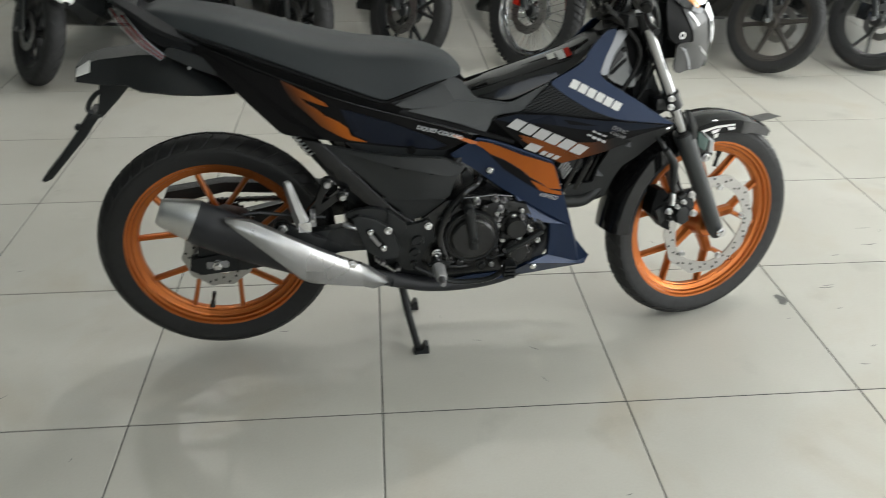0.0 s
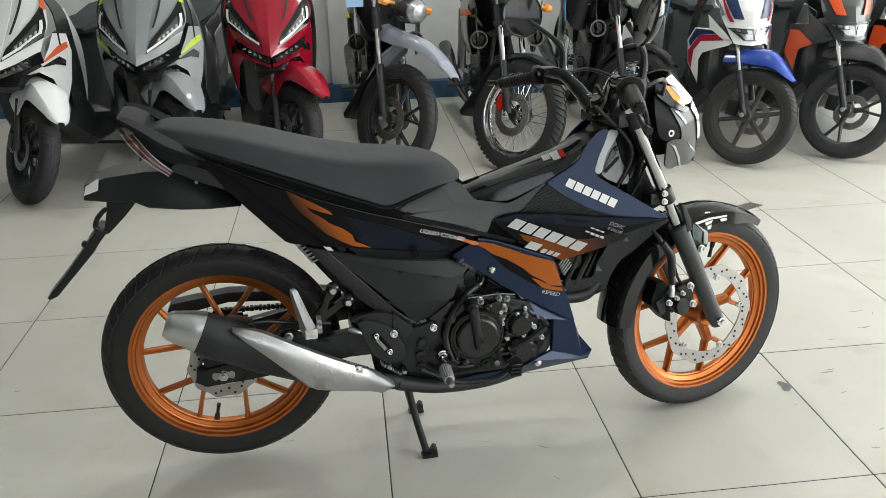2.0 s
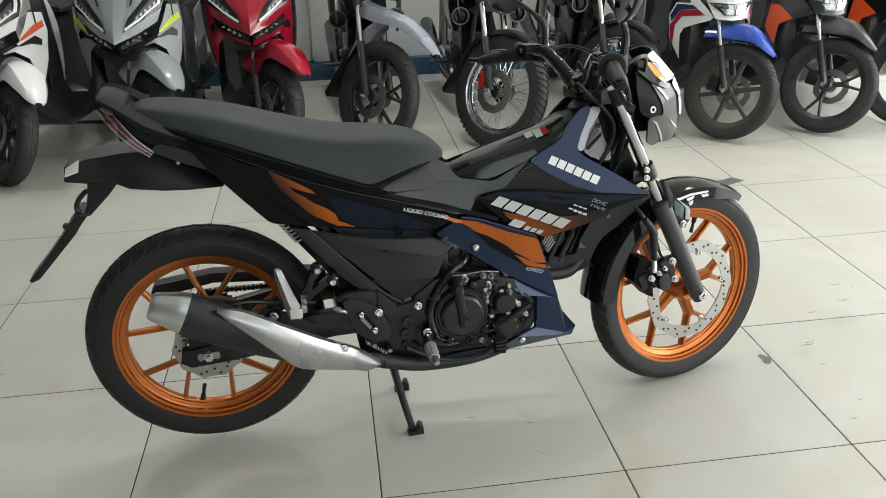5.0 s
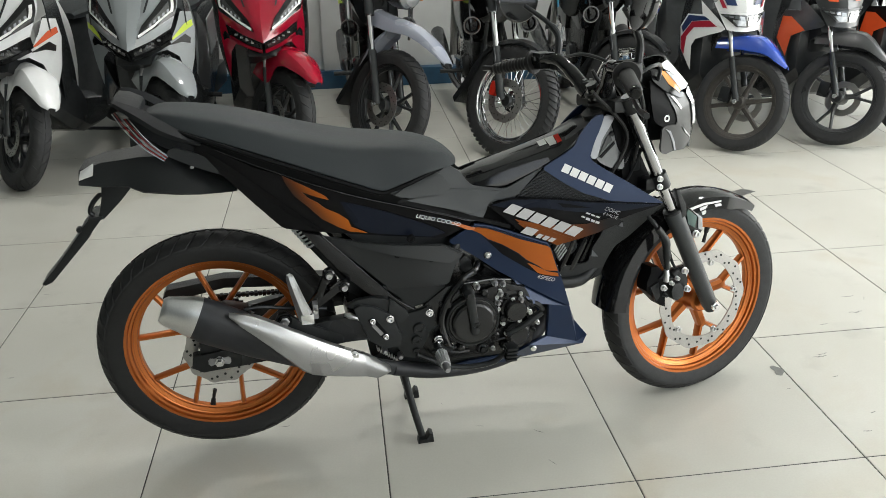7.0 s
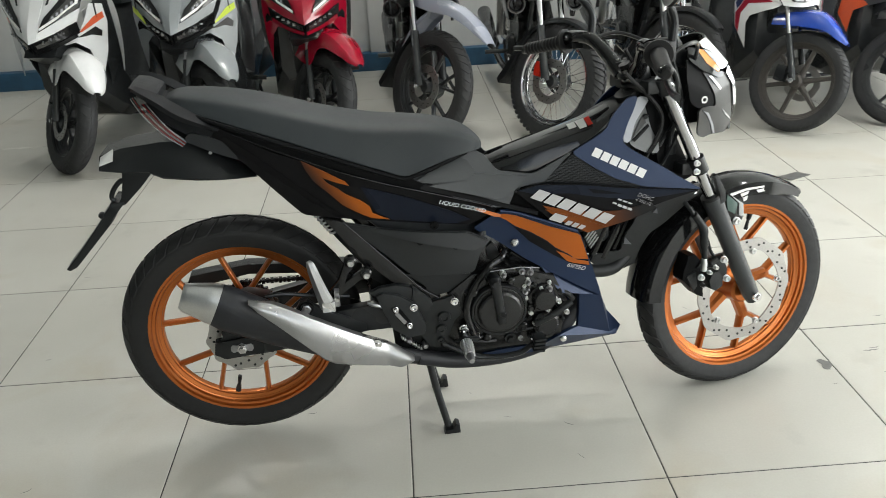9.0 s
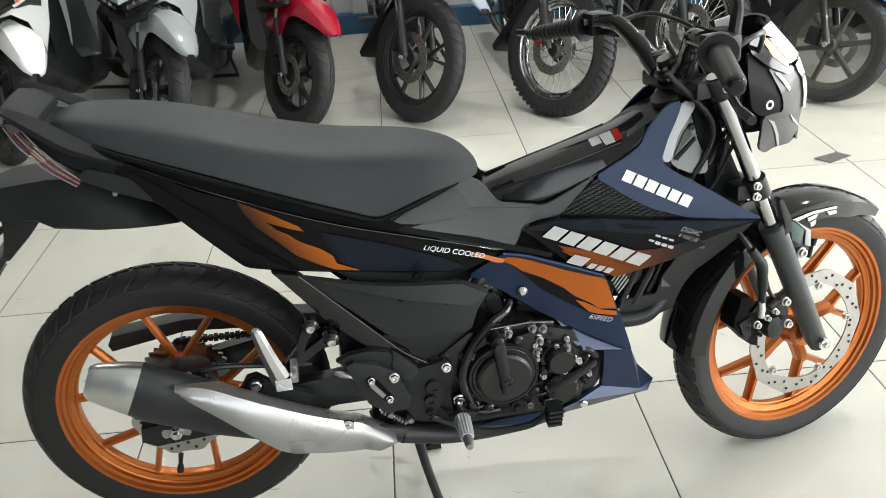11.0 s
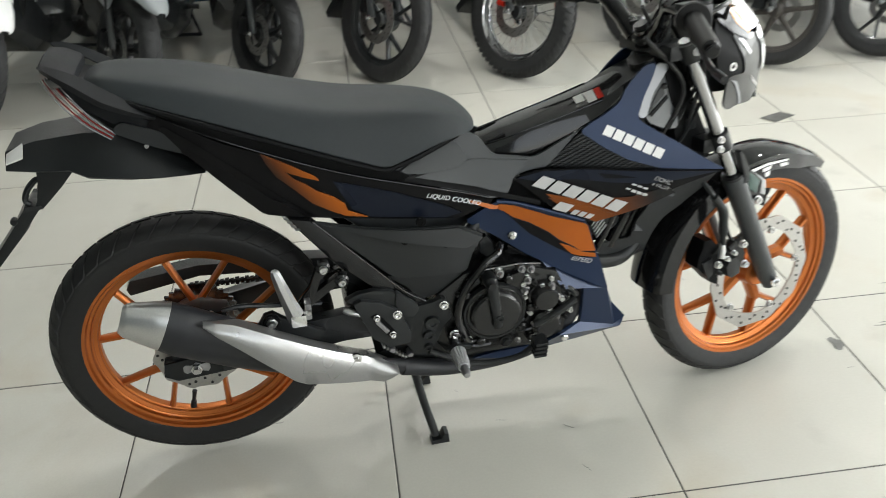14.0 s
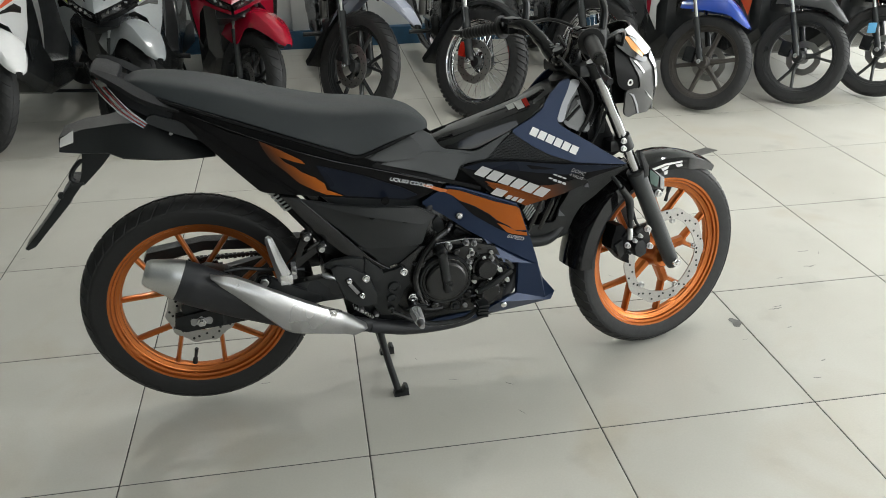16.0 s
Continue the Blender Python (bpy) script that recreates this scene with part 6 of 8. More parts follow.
# tail: grab rail, tail cowl, lamp, rear mudguard and flap
for s in (-1, 1):
    rows = [[(-0.132, 0.060, 0.924), (-0.112, 0.060, 0.916), (-0.092, 0.062, 0.907), (-0.060, 0.064, 0.884), (-0.012, 0.074, 0.852), (0.022, 0.086, 0.834)],
            [(-0.146, 0.066, 0.937), (-0.127, 0.072, 0.936), (-0.088, 0.076, 0.919), (-0.055, 0.080, 0.897), (-0.008, 0.088, 0.866), (0.025, 0.096, 0.845)],
            [(-0.141, 0.078, 0.936), (-0.120, 0.090, 0.925), (-0.092, 0.100, 0.908), (-0.054, 0.106, 0.880), (-0.012, 0.108, 0.859), (0.026, 0.105, 0.8425)],
            [(-0.139, 0.076, 0.927), (-0.120, 0.088, 0.914), (-0.095, 0.097, 0.897), (-0.057, 0.101, 0.868), (-0.014, 0.103, 0.850), (0.023, 0.103, 0.838)]]
    part("grab_rail", sheet([[(x, s * y, z) for x, y, z in r] for r in rows], 24, 0.004), "rail", BIKE, "black plastic grab rail")
    part("lamp_corner", prism(bmesh.new(), [(-0.135, 0.919), (-0.123, 0.918), (-0.112, 0.904), (-0.129, 0.902)], s * 0.081 - 0.003, s * 0.081 + 0.003, 0.001), "smoke", BIKE)
secs = []
for x, z, w in ((-0.149, 0.931, 0.046), (-0.144, 0.935, 0.054), (-0.124, 0.930, 0.064), (-0.100, 0.917, 0.066), (-0.096, 0.911, 0.064)):
    secs.append([Vector((x, w * c, z + dz)) for c, dz in ((-1, -0.012), (-1, -0.002), (-0.85, 0.001), (0, 0.003), (0.85, 0.001), (1, -0.002), (1, -0.012))])
part("grab_bridge", hull_loft(secs), "rail", BIKE)
secs = []
for x, zt, zb, w in ((-0.145, 0.922, 0.914, 0.03), (-0.128, 0.914, 0.884, 0.060), (-0.09, 0.896, 0.842, 0.076), (-0.03, 0.872, 0.795, 0.088), (0.04, 0.86, 0.768, 0.094), (0.085, 0.83, 0.752, 0.092)):
    secs.append([Vector((x, w * c, zb + (zt - zb) * t)) for c, t in ((-0.7, 0), (-1, 0.35), (-0.95, 0.8), (-0.7, 1), (0.7, 1), (0.95, 0.8), (1, 0.35), (0.7, 0))])
part("tail_cowl", hull_loft(secs), "rail", BIKE, "black tail cowl")
for k in range(5):
    o = 0.0045 * k
    half = [(-0.150 + o, 0.052, 0.908 + o * 0.4), (-0.144 + o, 0.064, 0.902 + o * 0.5), (-0.127 + o, 0.078, 0.878 + o * 0.6), (-0.094 + o * 0.8, 0.087, 0.839 + o * 0.6), (-0.055 + o * 0.5, 0.092, 0.808 + o * 0.5)]
    for s in (-1, 1):
        part("tail_lamp_rib", tube(bmesh.new(), [(x, s * y, z) for x, y, z in half], 0.0012, 6, 24), "red_lens" if k in (1, 3) else "clear", BIKE, "ribbed red and clear tail lamp")
for far in (False, True):
    part("tail_fairing", shell([(-0.052, 0.822), (-0.036, 0.838), (0.019, 0.818), (0.063, 0.789), (0.092, 0.761), (0.055, 0.772), (0.0, 0.795)], lambda x, z: -0.094 - 0.008 * max(0, min(1, (0.83 - z) / 0.05)), 0.006, 0.02, mirror=far), "matt", BIKE, "grey plastic lower tail fairing")
part("tail_screw", bolt(bmesh.new(), 0.0, -0.098, 0.792, 0.0032, 0.004), "alu", BIKE)
bm = hull_loft([[Vector((x, w * c, zb + (zt - zb) * t)) for c, t in ((-0.96, 0), (-1, 0.06), (-0.97, 0.16), (-0.70, 0.85), (-0.62, 1), (0.62, 1), (0.70, 0.85), (0.97, 0.16), (1, 0.06), (0.96, 0))] for x, zt, zb, w in
                ((-0.240, 0.788, 0.762, 0.070), (-0.19, 0.802, 0.754, 0.072), (-0.14, 0.806, 0.750, 0.074), (-0.108, 0.812, 0.740, 0.092), (-0.04, 0.810, 0.732, 0.10), (0.01, 0.778, 0.728, 0.10), (0.05, 0.748, 0.728, 0.10), (0.088, 0.734, 0.730, 0.10))])
mg = part("rear_mudguard", bm, "matt", BIKE, "black plastic rear mudguard")
bm = bmesh.new()
bm.faces.new([bm.verts.new(p) for p in ((-0.238, -0.066, 0.772), (-0.208, -0.070, 0.782), (-0.205, -0.058, 0.803), (-0.235, -0.056, 0.786))])
geo = bmesh.ops.extrude_face_region(bm, geom=bm.faces[:])
for v in geo["geom"]:
    if isinstance(v, bmesh.types.BMVert):
        v.co.z += 0.003
part("sticker", bm, "paper", mg, "small white printed sticker")
bm = prism(bmesh.new(), [(-0.200, 0.752), (-0.132, 0.748), (-0.165, 0.712), (-0.208, 0.672), (-0.222, 0.676), (-0.214, 0.690), (-0.205, 0.722)], -0.046, 0.046, 0.003)
part("mud_flap", bm, "matt", mg, "long black plastic mud flap")
bm = prism(bmesh.new(), [(-0.238, 0.677), (-0.212, 0.674), (-0.249, 0.631), (-0.267, 0.644)], -0.040, 0.040, 0.003)
part("plate_bracket", bm, "satin", mg, "black number plate bracket")
bm = prism(bmesh.new(), [(-0.242, 0.671), (-0.238, 0.681), (-0.210, 0.681), (-0.207, 0.674), (-0.228, 0.673)], -0.050, -0.012, 0.002)
part("bracket_lip", bm, "grey", mg)
bm = prism(bmesh.new(), [(-0.264, 0.644), (-0.246, 0.630), (-0.293, 0.581), (-0.345, 0.527), (-0.362, 0.520), (-0.369, 0.525), (-0.334, 0.562), (-0.296, 0.606)], -0.032, 0.032, 0.004)
part("flap_blade", bm, "matt", mg, "narrow lower blade of the mud flap")
bm = tube(bmesh.new(), [(-0.228, -0.038, 0.682), (-0.235, -0.038, 0.690), (-0.226, -0.038, 0.710), (-0.207, -0.038, 0.728), (-0.200, -0.038, 0.724)], 0.0055, 8, 16)
part("plate_hook", bm, "satin", mg)
part("plate_knob", turned(bmesh.new(), [(0.0001, -0.008), (0.0055, -0.008), (0.007, -0.004), (0.007, 0.004), (0.0001, 0.006)], (-0.265, -0.034, 0.650), 12), "satin", mg)

# ---- front end, turned with the bars ----
def front(name, bm, mat, parent=BIKE, label=""):
    return part(name, spin(bm, STEER), mat, parent, label)


def leg(t, y, fwd=0.0):
    a, b = Vector((1.265, 0, 0.280)), Vector((0.985, 0, 0.865))
    return a.lerp(b, t) + Vector((0.901 * fwd, y, 0.434 * fwd))


for s in (-1, 1):
    y = s * 0.082
    fk = front("fork_leg", tube(bmesh.new(), [leg(-0.03, y), leg(0.0, y), leg(0.10, y), leg(0.40, y), leg(0.47, y), leg(0.475, y)], [0.017, 0.021, 0.022, 0.023, 0.025, 0.024], 18), "spine", BIKE, "dark grey lower fork leg with chrome tube")
    front("chrome_tube", tube(bmesh.new(), [leg(0.46, y), leg(1.0, y)], 0.0145, 18), "bright_tube", fk, "chrome fork tube")
    fin = prism(bmesh.new(), [(1.121, 0.618), (1.127, 0.622), (1.134, 0.614), (1.154, 0.578), (1.157, 0.550), (1.142, 0.545), (1.138, 0.572)], y - 0.025, y - 0.008, 0.003)
    front("tube_guard", fin, "matt", fk, "black plastic guard before the fork tube")
    front("dust_seal", tube(bmesh.new(), [leg(0.465, y), leg(0.485, y)], 0.024, 18), "satin", fk)
    front("fork_bolt", turned(bmesh.new(), [(0.0001, -0.012), (0.006, -0.012), (0.008, -0.006), (0.013, -0.006), (0.013, 0.0)], leg(0.0, y + s * 0.024) + Vector((0, 0.012 if s > 0 else 0, 0)), 14), "chrome", fk)
    for t in (0.625, 0.965):
        front("clamp", tube(bmesh.new(), [leg(t - 0.03, y), leg(t + 0.03, y)], 0.021, 16), "satin", fk)
        for dz in ((0.010, -0.010) if t < 0.8 else (0.0,)):
            front("clamp_bolt", bolt(bmesh.new(), leg(t, y).x - (0.018 if t < 0.8 else 0.0), y - 0.020 if s < 0 else y, leg(t, y).z + dz, 0.0062, 0.008), "steel", fk)
front("axle", turned(bmesh.new(), [(0.0001, -0.082), (0.009, -0.082), (0.009, 0.082), (0.0001, 0.082)], FRONT, 14), "steel")
for t in (0.625, 0.97):
    bm = box(bmesh.new(), (leg(t, 0, -0.015).x, 0, leg(t, 0, -0.015).z), (0.06, 0.17, 0.03), 0.008)
    front("triple_clamp", bm, "satin", BIKE, "black fork clamp")
front("steering_stem", tube(bmesh.new(), [leg(0.60, 0, -0.03), leg(0.98, 0, -0.03)], 0.026, 18), "satin")
for t, r, mt in ((0.885, 0.036, "smoke"), (0.902, 0.033, "steel"), (0.918, 0.036, "smoke"), (0.995, 0.026, "satin"), (1.012, 0.021, "smoke"), (1.028, 0.026, "satin"), (1.045, 0.019, "smoke")):
    front("stem_ring", tube(bmesh.new(), [leg(t - 0.005, 0, -0.03), leg(t + 0.005, 0, -0.03)], r, 22), mt)
front("stem_nut", tube(bmesh.new(), [leg(0.98, 0, -0.03), leg(1.065, 0, -0.03)], 0.015, 8), "satin")
front("ignition_ring", tube(bmesh.new(), [leg(0.955, -0.005, -0.055), leg(0.975, -0.005, -0.055)], 0.030, 24), "gunmetal")
# front brake caliper behind the leg
bm = prism(bmesh.new(), [(1.078, 0.415), (1.100, 0.414), (1.128, 0.380), (1.125, 0.334), (1.127, 0.294), (1.109, 0.303), (1.064, 0.352), (1.066, 0.376), (1.076, 0.398)], -0.074, -0.030, 0.005)
cp = front("front_caliper", bm, "pitch", BIKE, "black front brake caliper")
bm = prism(bmesh.new(), [(1.129, 0.345), (1.138, 0.364), (1.155, 0.365), (1.171, 0.348), (1.170, 0.322), (1.149, 0.313), (1.134, 0.322)], -0.094, -0.060, 0.008)
front("caliper_body", bm, "grey", cp)
bm = prism(bmesh.new(), [(1.100, 0.380), (1.118, 0.398), (1.150, 0.402), (1.176, 0.404), (1.192, 0.360), (1.190, 0.334), (1.172, 0.335), (1.160, 0.372), (1.135, 0.374)], -0.080, -0.068, 0.004)
front("caliper_carrier", bm, "satin", cp)
bm = prism(bmesh.new(), [(1.072, 0.362), (1.098, 0.372), (1.104, 0.330), (1.092, 0.318)], -0.080, -0.072, 0.003)
front("pad_cover", bm, "satin", cp)
for x, z, r in ((1.170, 0.394, 0.0075), (1.180, 0.342, 0.0075), (1.104, 0.359, 0.0068), (1.128, 0.368, 0.005), (1.109, 0.338, 0.0048), (1.146, 0.378, 0.005)):
    front("caliper_bolt", bolt(bmesh.new(), x, -0.090, z, r, 0.010), "steel" if r > 0.0049 else "satin", cp)
front("slide_boot", tube(bmesh.new(), [(1.134, -0.088, 0.388), (1.152, -0.088, 0.398)], 0.008, 10), "tyre", cp)
front("hose_fitting", tube(bmesh.new(), [(1.108, -0.096, 0.412), (1.108, -0.098, 0.396), (1.107, -0.098, 0.378)], [0.0065, 0.0075, 0.0075], 12), "steel", cp)
front("hose_boot", tube(bmesh.new(), [(1.078, -0.092, 0.526), (1.102, -0.094, 0.492), (1.106, -0.096, 0.462), (1.109, -0.097, 0.410)], [0.009, 0.011, 0.010, 0.007], 12, 14), "matt", cp)
front("brake_hose", tube(bmesh.new(), [(1.092, -0.092, 0.505), (1.074, -0.085, 0.535), (1.056, -0.060, 0.575), (1.03, -0.035, 0.66), (1.0, -0.02, 0.78)], 0.0055, 8, 30), "satin", cp)
front("sensor_cable", tube(bmesh.new(), [(1.160, -0.080, 0.392), (1.144, -0.074, 0.415), (1.126, -0.070, 0.470), (1.10, -0.05, 0.53)], 0.0040, 8, 20), "satin", cp)
# front mudguard over the tyre
rows = []
for j, yy in enumerate((-0.058, -0.055, -0.036, 0.0, 0.036, 0.055, 0.058)):
    drop = (0.046, 0.014, 0.003, 0.0, 0.003, 0.014, 0.046)[j]
    line = []
    for i in range(25):
        a = radians(176 - 124 * i / 24)
        r = 0.302 - drop * (1.0 if i < 20 else 1.0 - 0.12 * (i - 20))
        line.append((FRONT.x + r * math.cos(a), yy * (1 if i < 21 else 1 - 0.10 * (i - 20)), FRONT.z + r * math.sin(a)))
    rows.append(line)
front("front_mudguard", sheet(rows, 40, 0.003), "gloss", BIKE, "gloss black front mudguard")
for s in (-1, 1):
    bm = prism(bmesh.new(), [(1.172, 0.548), (1.188, 0.558), (1.236, 0.524), (1.240, 0.486), (1.229, 0.469), (1.215, 0.468), (1.196, 0.480), (1.176, 0.515)], s * 0.064 - 0.006, s * 0.064 + 0.006, 0.004)
    mgp = front("mudguard_stay", bm, "gloss", BIKE, "black mudguard side stay with a teal reflector")
    front("stay_reflector", prism(bmesh.new(), [(1.187, 0.554), (1.219, 0.528), (1.212, 0.499), (1.190, 0.513), (1.185, 0.540)], s * 0.0715 - 0.002, s * 0.0715 + 0.002, 0.001), "teal", mgp)
    front("stay_edge", prism(bmesh.new(), [(1.191, 0.5565), (1.236, 0.5235), (1.239, 0.488), (1.224, 0.495), (1.223, 0.526)], s * 0.0712 - 0.0018, s * 0.0712 + 0.0018, 0.001), "clear", mgp)
    front("stay_bolt", bolt(bmesh.new(), 1.217, s * 0.071, 0.481, 0.0085, 0.010), "steel", mgp)
    for poly in ([(1.201, 0.549), (1.250, 0.5565), (1.307, 0.5555), (1.307, 0.551), (1.251, 0.551), (1.206, 0.543)], [(1.236, 0.545), (1.262, 0.549), (1.257, 0.541), (1.240, 0.537)], [(1.244, 0.534), (1.258, 0.537), (1.256, 0.527), (1.247, 0.524)], [(1.284, 0.548), (1.306, 0.548), (1.309, 0.541), (1.290, 0.540)]):
        front("guard_decal", prism(bmesh.new(), poly, s * 0.0598 - 0.0012, s * 0.0598 + 0.0012), "white", mgp)

# cables and hoses gathered round the steering head
rng = random.Random(11)
# plain near-black block that fills the space between stem and fork
front("neck_block", prism(bmesh.new(), [(0.960, 0.822), (1.000, 0.830), (1.060, 0.700), (1.105, 0.610), (1.050, 0.590), (1.005, 0.640), (0.985, 0.730)], -0.050, 0.050, 0.010), "pitch", BIKE, "near-black block round the steering head")
for k in range(5):
    y0, x0 = rng.uniform(-0.09, 0.03), rng.uniform(0.96, 1.03)
    pts = [(x0 - 0.05 + rng.uniform(-0.03, 0.03), y0 + rng.uniform(-0.05, 0.05), rng.uniform(0.84, 0.93)), (x0 + rng.uniform(-0.02, 0.03), y0, rng.uniform(0.74, 0.80)), (x0 + rng.uniform(-0.04, 0.01), y0 * 0.7, rng.uniform(0.64, 0.70)), (x0 - 0.06 + rng.uniform(-0.03, 0.03), y0 * 0.5, rng.uniform(0.56, 0.62))]
    front("cable", tube(bmesh.new(), pts, rng.choice((0.0035, 0.0045, 0.006)), 7, 18), rng.choice(("satin", "tyre", "gloss")), BIKE)
for s in (-1, 1):
    front("bar_clamp", box(bmesh.new(), (0.955, s * 0.04, 0.870), (0.038, 0.026, 0.042), 0.008), "satin", BIKE, "black handlebar clamp")
    for dx in (-0.011, 0.011):
        front("clamp_screw", tube(bmesh.new(), [(0.955 + dx, s * 0.04, 0.888), (0.955 + dx, s * 0.04, 0.896)], 0.005, 8), "steel", BIKE)
front("key_switch", tube(bmesh.new(), [(0.972, 0.0, 0.86), (0.965, 0.0, 0.885)], 0.017, 16), "satin", BIKE, "black ignition lock")
front("splitter_block", box(bmesh.new(), (1.035, -0.03, 0.70), (0.03, 0.05, 0.06), 0.008), "satin", BIKE)

BARS = Matrix.Translation((0.045, 0, -0.004))


def bar_part(name, bm, mat, parent=BIKE, label=""):
    return front(name, spin(bm, BARS), mat, parent, label)


# handlebar, grips, switches, levers
bars = [(0.772, -0.345, 0.922), (0.845, -0.21, 0.937), (0.862, -0.13, 0.945), (0.885, -0.085, 0.920), (0.908, -0.04, 0.868), (0.910, 0, 0.862), (0.908, 0.04, 0.868), (0.885, 0.085, 0.920), (0.862, 0.13, 0.945), (0.848, 0.195, 0.935), (0.798, 0.312, 0.912)]
hb = bar_part("handlebar", tube(bmesh.new(), bars, 0.011, 12, 60), "gloss", BIKE, "black handlebar")
for s in (-1, 1):
    bar_part("bar_riser", tube(bmesh.new(), [(0.905, s * 0.030, 0.866), (0.894, s * 0.070, 0.905), (0.872, s * 0.112, 0.944), (0.862, s * 0.150, 0.946)], [0.019, 0.017, 0.015, 0.0145], 12, 20), "gloss", hb, "gloss black cast bar riser")
    bar_part("pod_button", box(bmesh.new(), (0.842, s * 0.182, 0.944), (0.012, 0.016, 0.012), 0.003), "smoke", hb)
for s in (-1, 1):
    a, b = (Vector((0.843, -0.215, 0.937)), Vector((0.772, -0.345, 0.922))) if s < 0 else (Vector((0.847, 0.198, 0.934)), Vector((0.798, 0.312, 0.912)))
    bm = bmesh.new()
    ring = []
    for i in range(25):
        ring.append(a.lerp(b, i / 24))
    tube(bm, ring, [(0.0178 if i % 2 else 0.0160) - 0.0022 * i / 24 for i in range(25)], 16)
    g = bar_part("grip", bm, "tyre", BIKE, "ribbed black rubber grip")
    bar_part("grip_flange", tube(bmesh.new(), [a.lerp(b, -0.04), a.lerp(b, 0.02)], 0.030, 20), "tyre", g)
    bar_part("bar_end", tube(bmesh.new(), [b, b.lerp(a, -0.02), b.lerp(a, -0.03), b.lerp(a, -0.10), b.lerp(a, -0.11)], [0.0135, 0.0125, 0.0100, 0.0108, 0.0085], 16), "gloss", g)
    bar_part("switch_pod", box(bmesh.new(), (0.868, s * 0.185, 0.938), (0.045, 0.05, 0.042), 0.008), "satin", g)
    bar_part("lever", tube(bmesh.new(), [(0.868, s * 0.165, 0.924 + 0.008 * s), (0.852, s * 0.22, 0.912 + 0.014 * s), (0.814, s * 0.30, 0.896 + 0.018 * s), (0.786, s * 0.365, 0.893 + 0.018 * s)], [0.008, 0.006, 0.0055, 0.007], 8, 20), "satin", g)
    bar_part("lever_perch", box(bmesh.new(), (0.893, s * 0.15, 0.930), (0.035, 0.04, 0.030), 0.006), "satin", g)
bar_part("brake_reservoir", box(bmesh.new(), (0.900, -0.150, 0.948), (0.040, 0.045, 0.024), 0.006), "pitch", BIKE, "black front brake reservoir")
bar_part("start_cable", tube(bmesh.new(), [(0.87, -0.17, 0.93), (0.93, -0.15, 0.88), (0.98, -0.09, 0.80), (0.98, -0.06, 0.70)], 0.0045, 8, 24), "satin")
bar_part("clutch_cable", tube(bmesh.new(), [(0.89, 0.17, 0.935), (0.98, 0.15, 0.945), (1.04, 0.06, 0.89), (1.0, 0.0, 0.78), (0.95, -0.04, 0.68)], 0.0045, 8, 30), "satin")
bar_part("throttle_cable", tube(bmesh.new(), [(0.885, -0.18, 0.925), (0.95, -0.17, 0.945), (1.02, -0.10, 0.92), (1.02, -0.05, 0.80), (0.96, -0.05, 0.70)], 0.0045, 8, 30), "satin")
bar_part("wiring_boot", tube(bmesh.new(), [(1.0, 0.05, 0.89), (1.03, 0.03, 0.82), (1.0, 0.0, 0.74)], 0.012, 10, 16), "satin")
for s in (-1, 1):
    ml = bar_part("mirror_stem", tube(bmesh.new(), [(0.905, s * 0.170, 0.950), (0.908, s * 0.172, 0.996), (0.886, s * 0.185, 1.030), (0.835, s * 0.215, 1.075)], [0.010, 0.009, 0.006, 0.006], 10, 16), "satin", BIKE, "black mirror stem")
    face = Matrix.Translation((0.845, s * 0.268, 1.088)) @ Matrix.Rotation(radians(80 if s > 0 else -14), 4, "Z") @ Matrix.Rotation(radians(6 if s > 0 else 16), 4, "Y") @ Matrix.Rotation(radians(90), 4, "Z")
    bm = turned(bmesh.new(), [(0.0001, -0.028), (0.035, -0.024), (0.062, -0.010), (0.068, 0.0), (0.066, 0.005), (0.060, 0.003)], n=40)
    bmesh.ops.scale(bm, vec=(0.80, 1, 0.86), verts=bm.verts[:])
    bar_part("mirror_shell", spin(bm, face), "gloss", ml, "gloss black mirror shell")
    bm = turned(bmesh.new(), [(0.0001, 0.0028), (0.060, 0.0028), (0.0605, 0.0015)], n=40)
    bmesh.ops.scale(bm, vec=(0.80, 1, 0.86), verts=bm.verts[:])
    bar_part("mirror_glass", spin(bm, face), "chrome", ml, "mirror glass")

LAMP = Matrix.Translation((0.018, 0, 0.0))


def lamp_part(name, bm, mat, parent=BIKE, label=""):
    return front(name, spin(bm, LAMP), mat, parent, label)


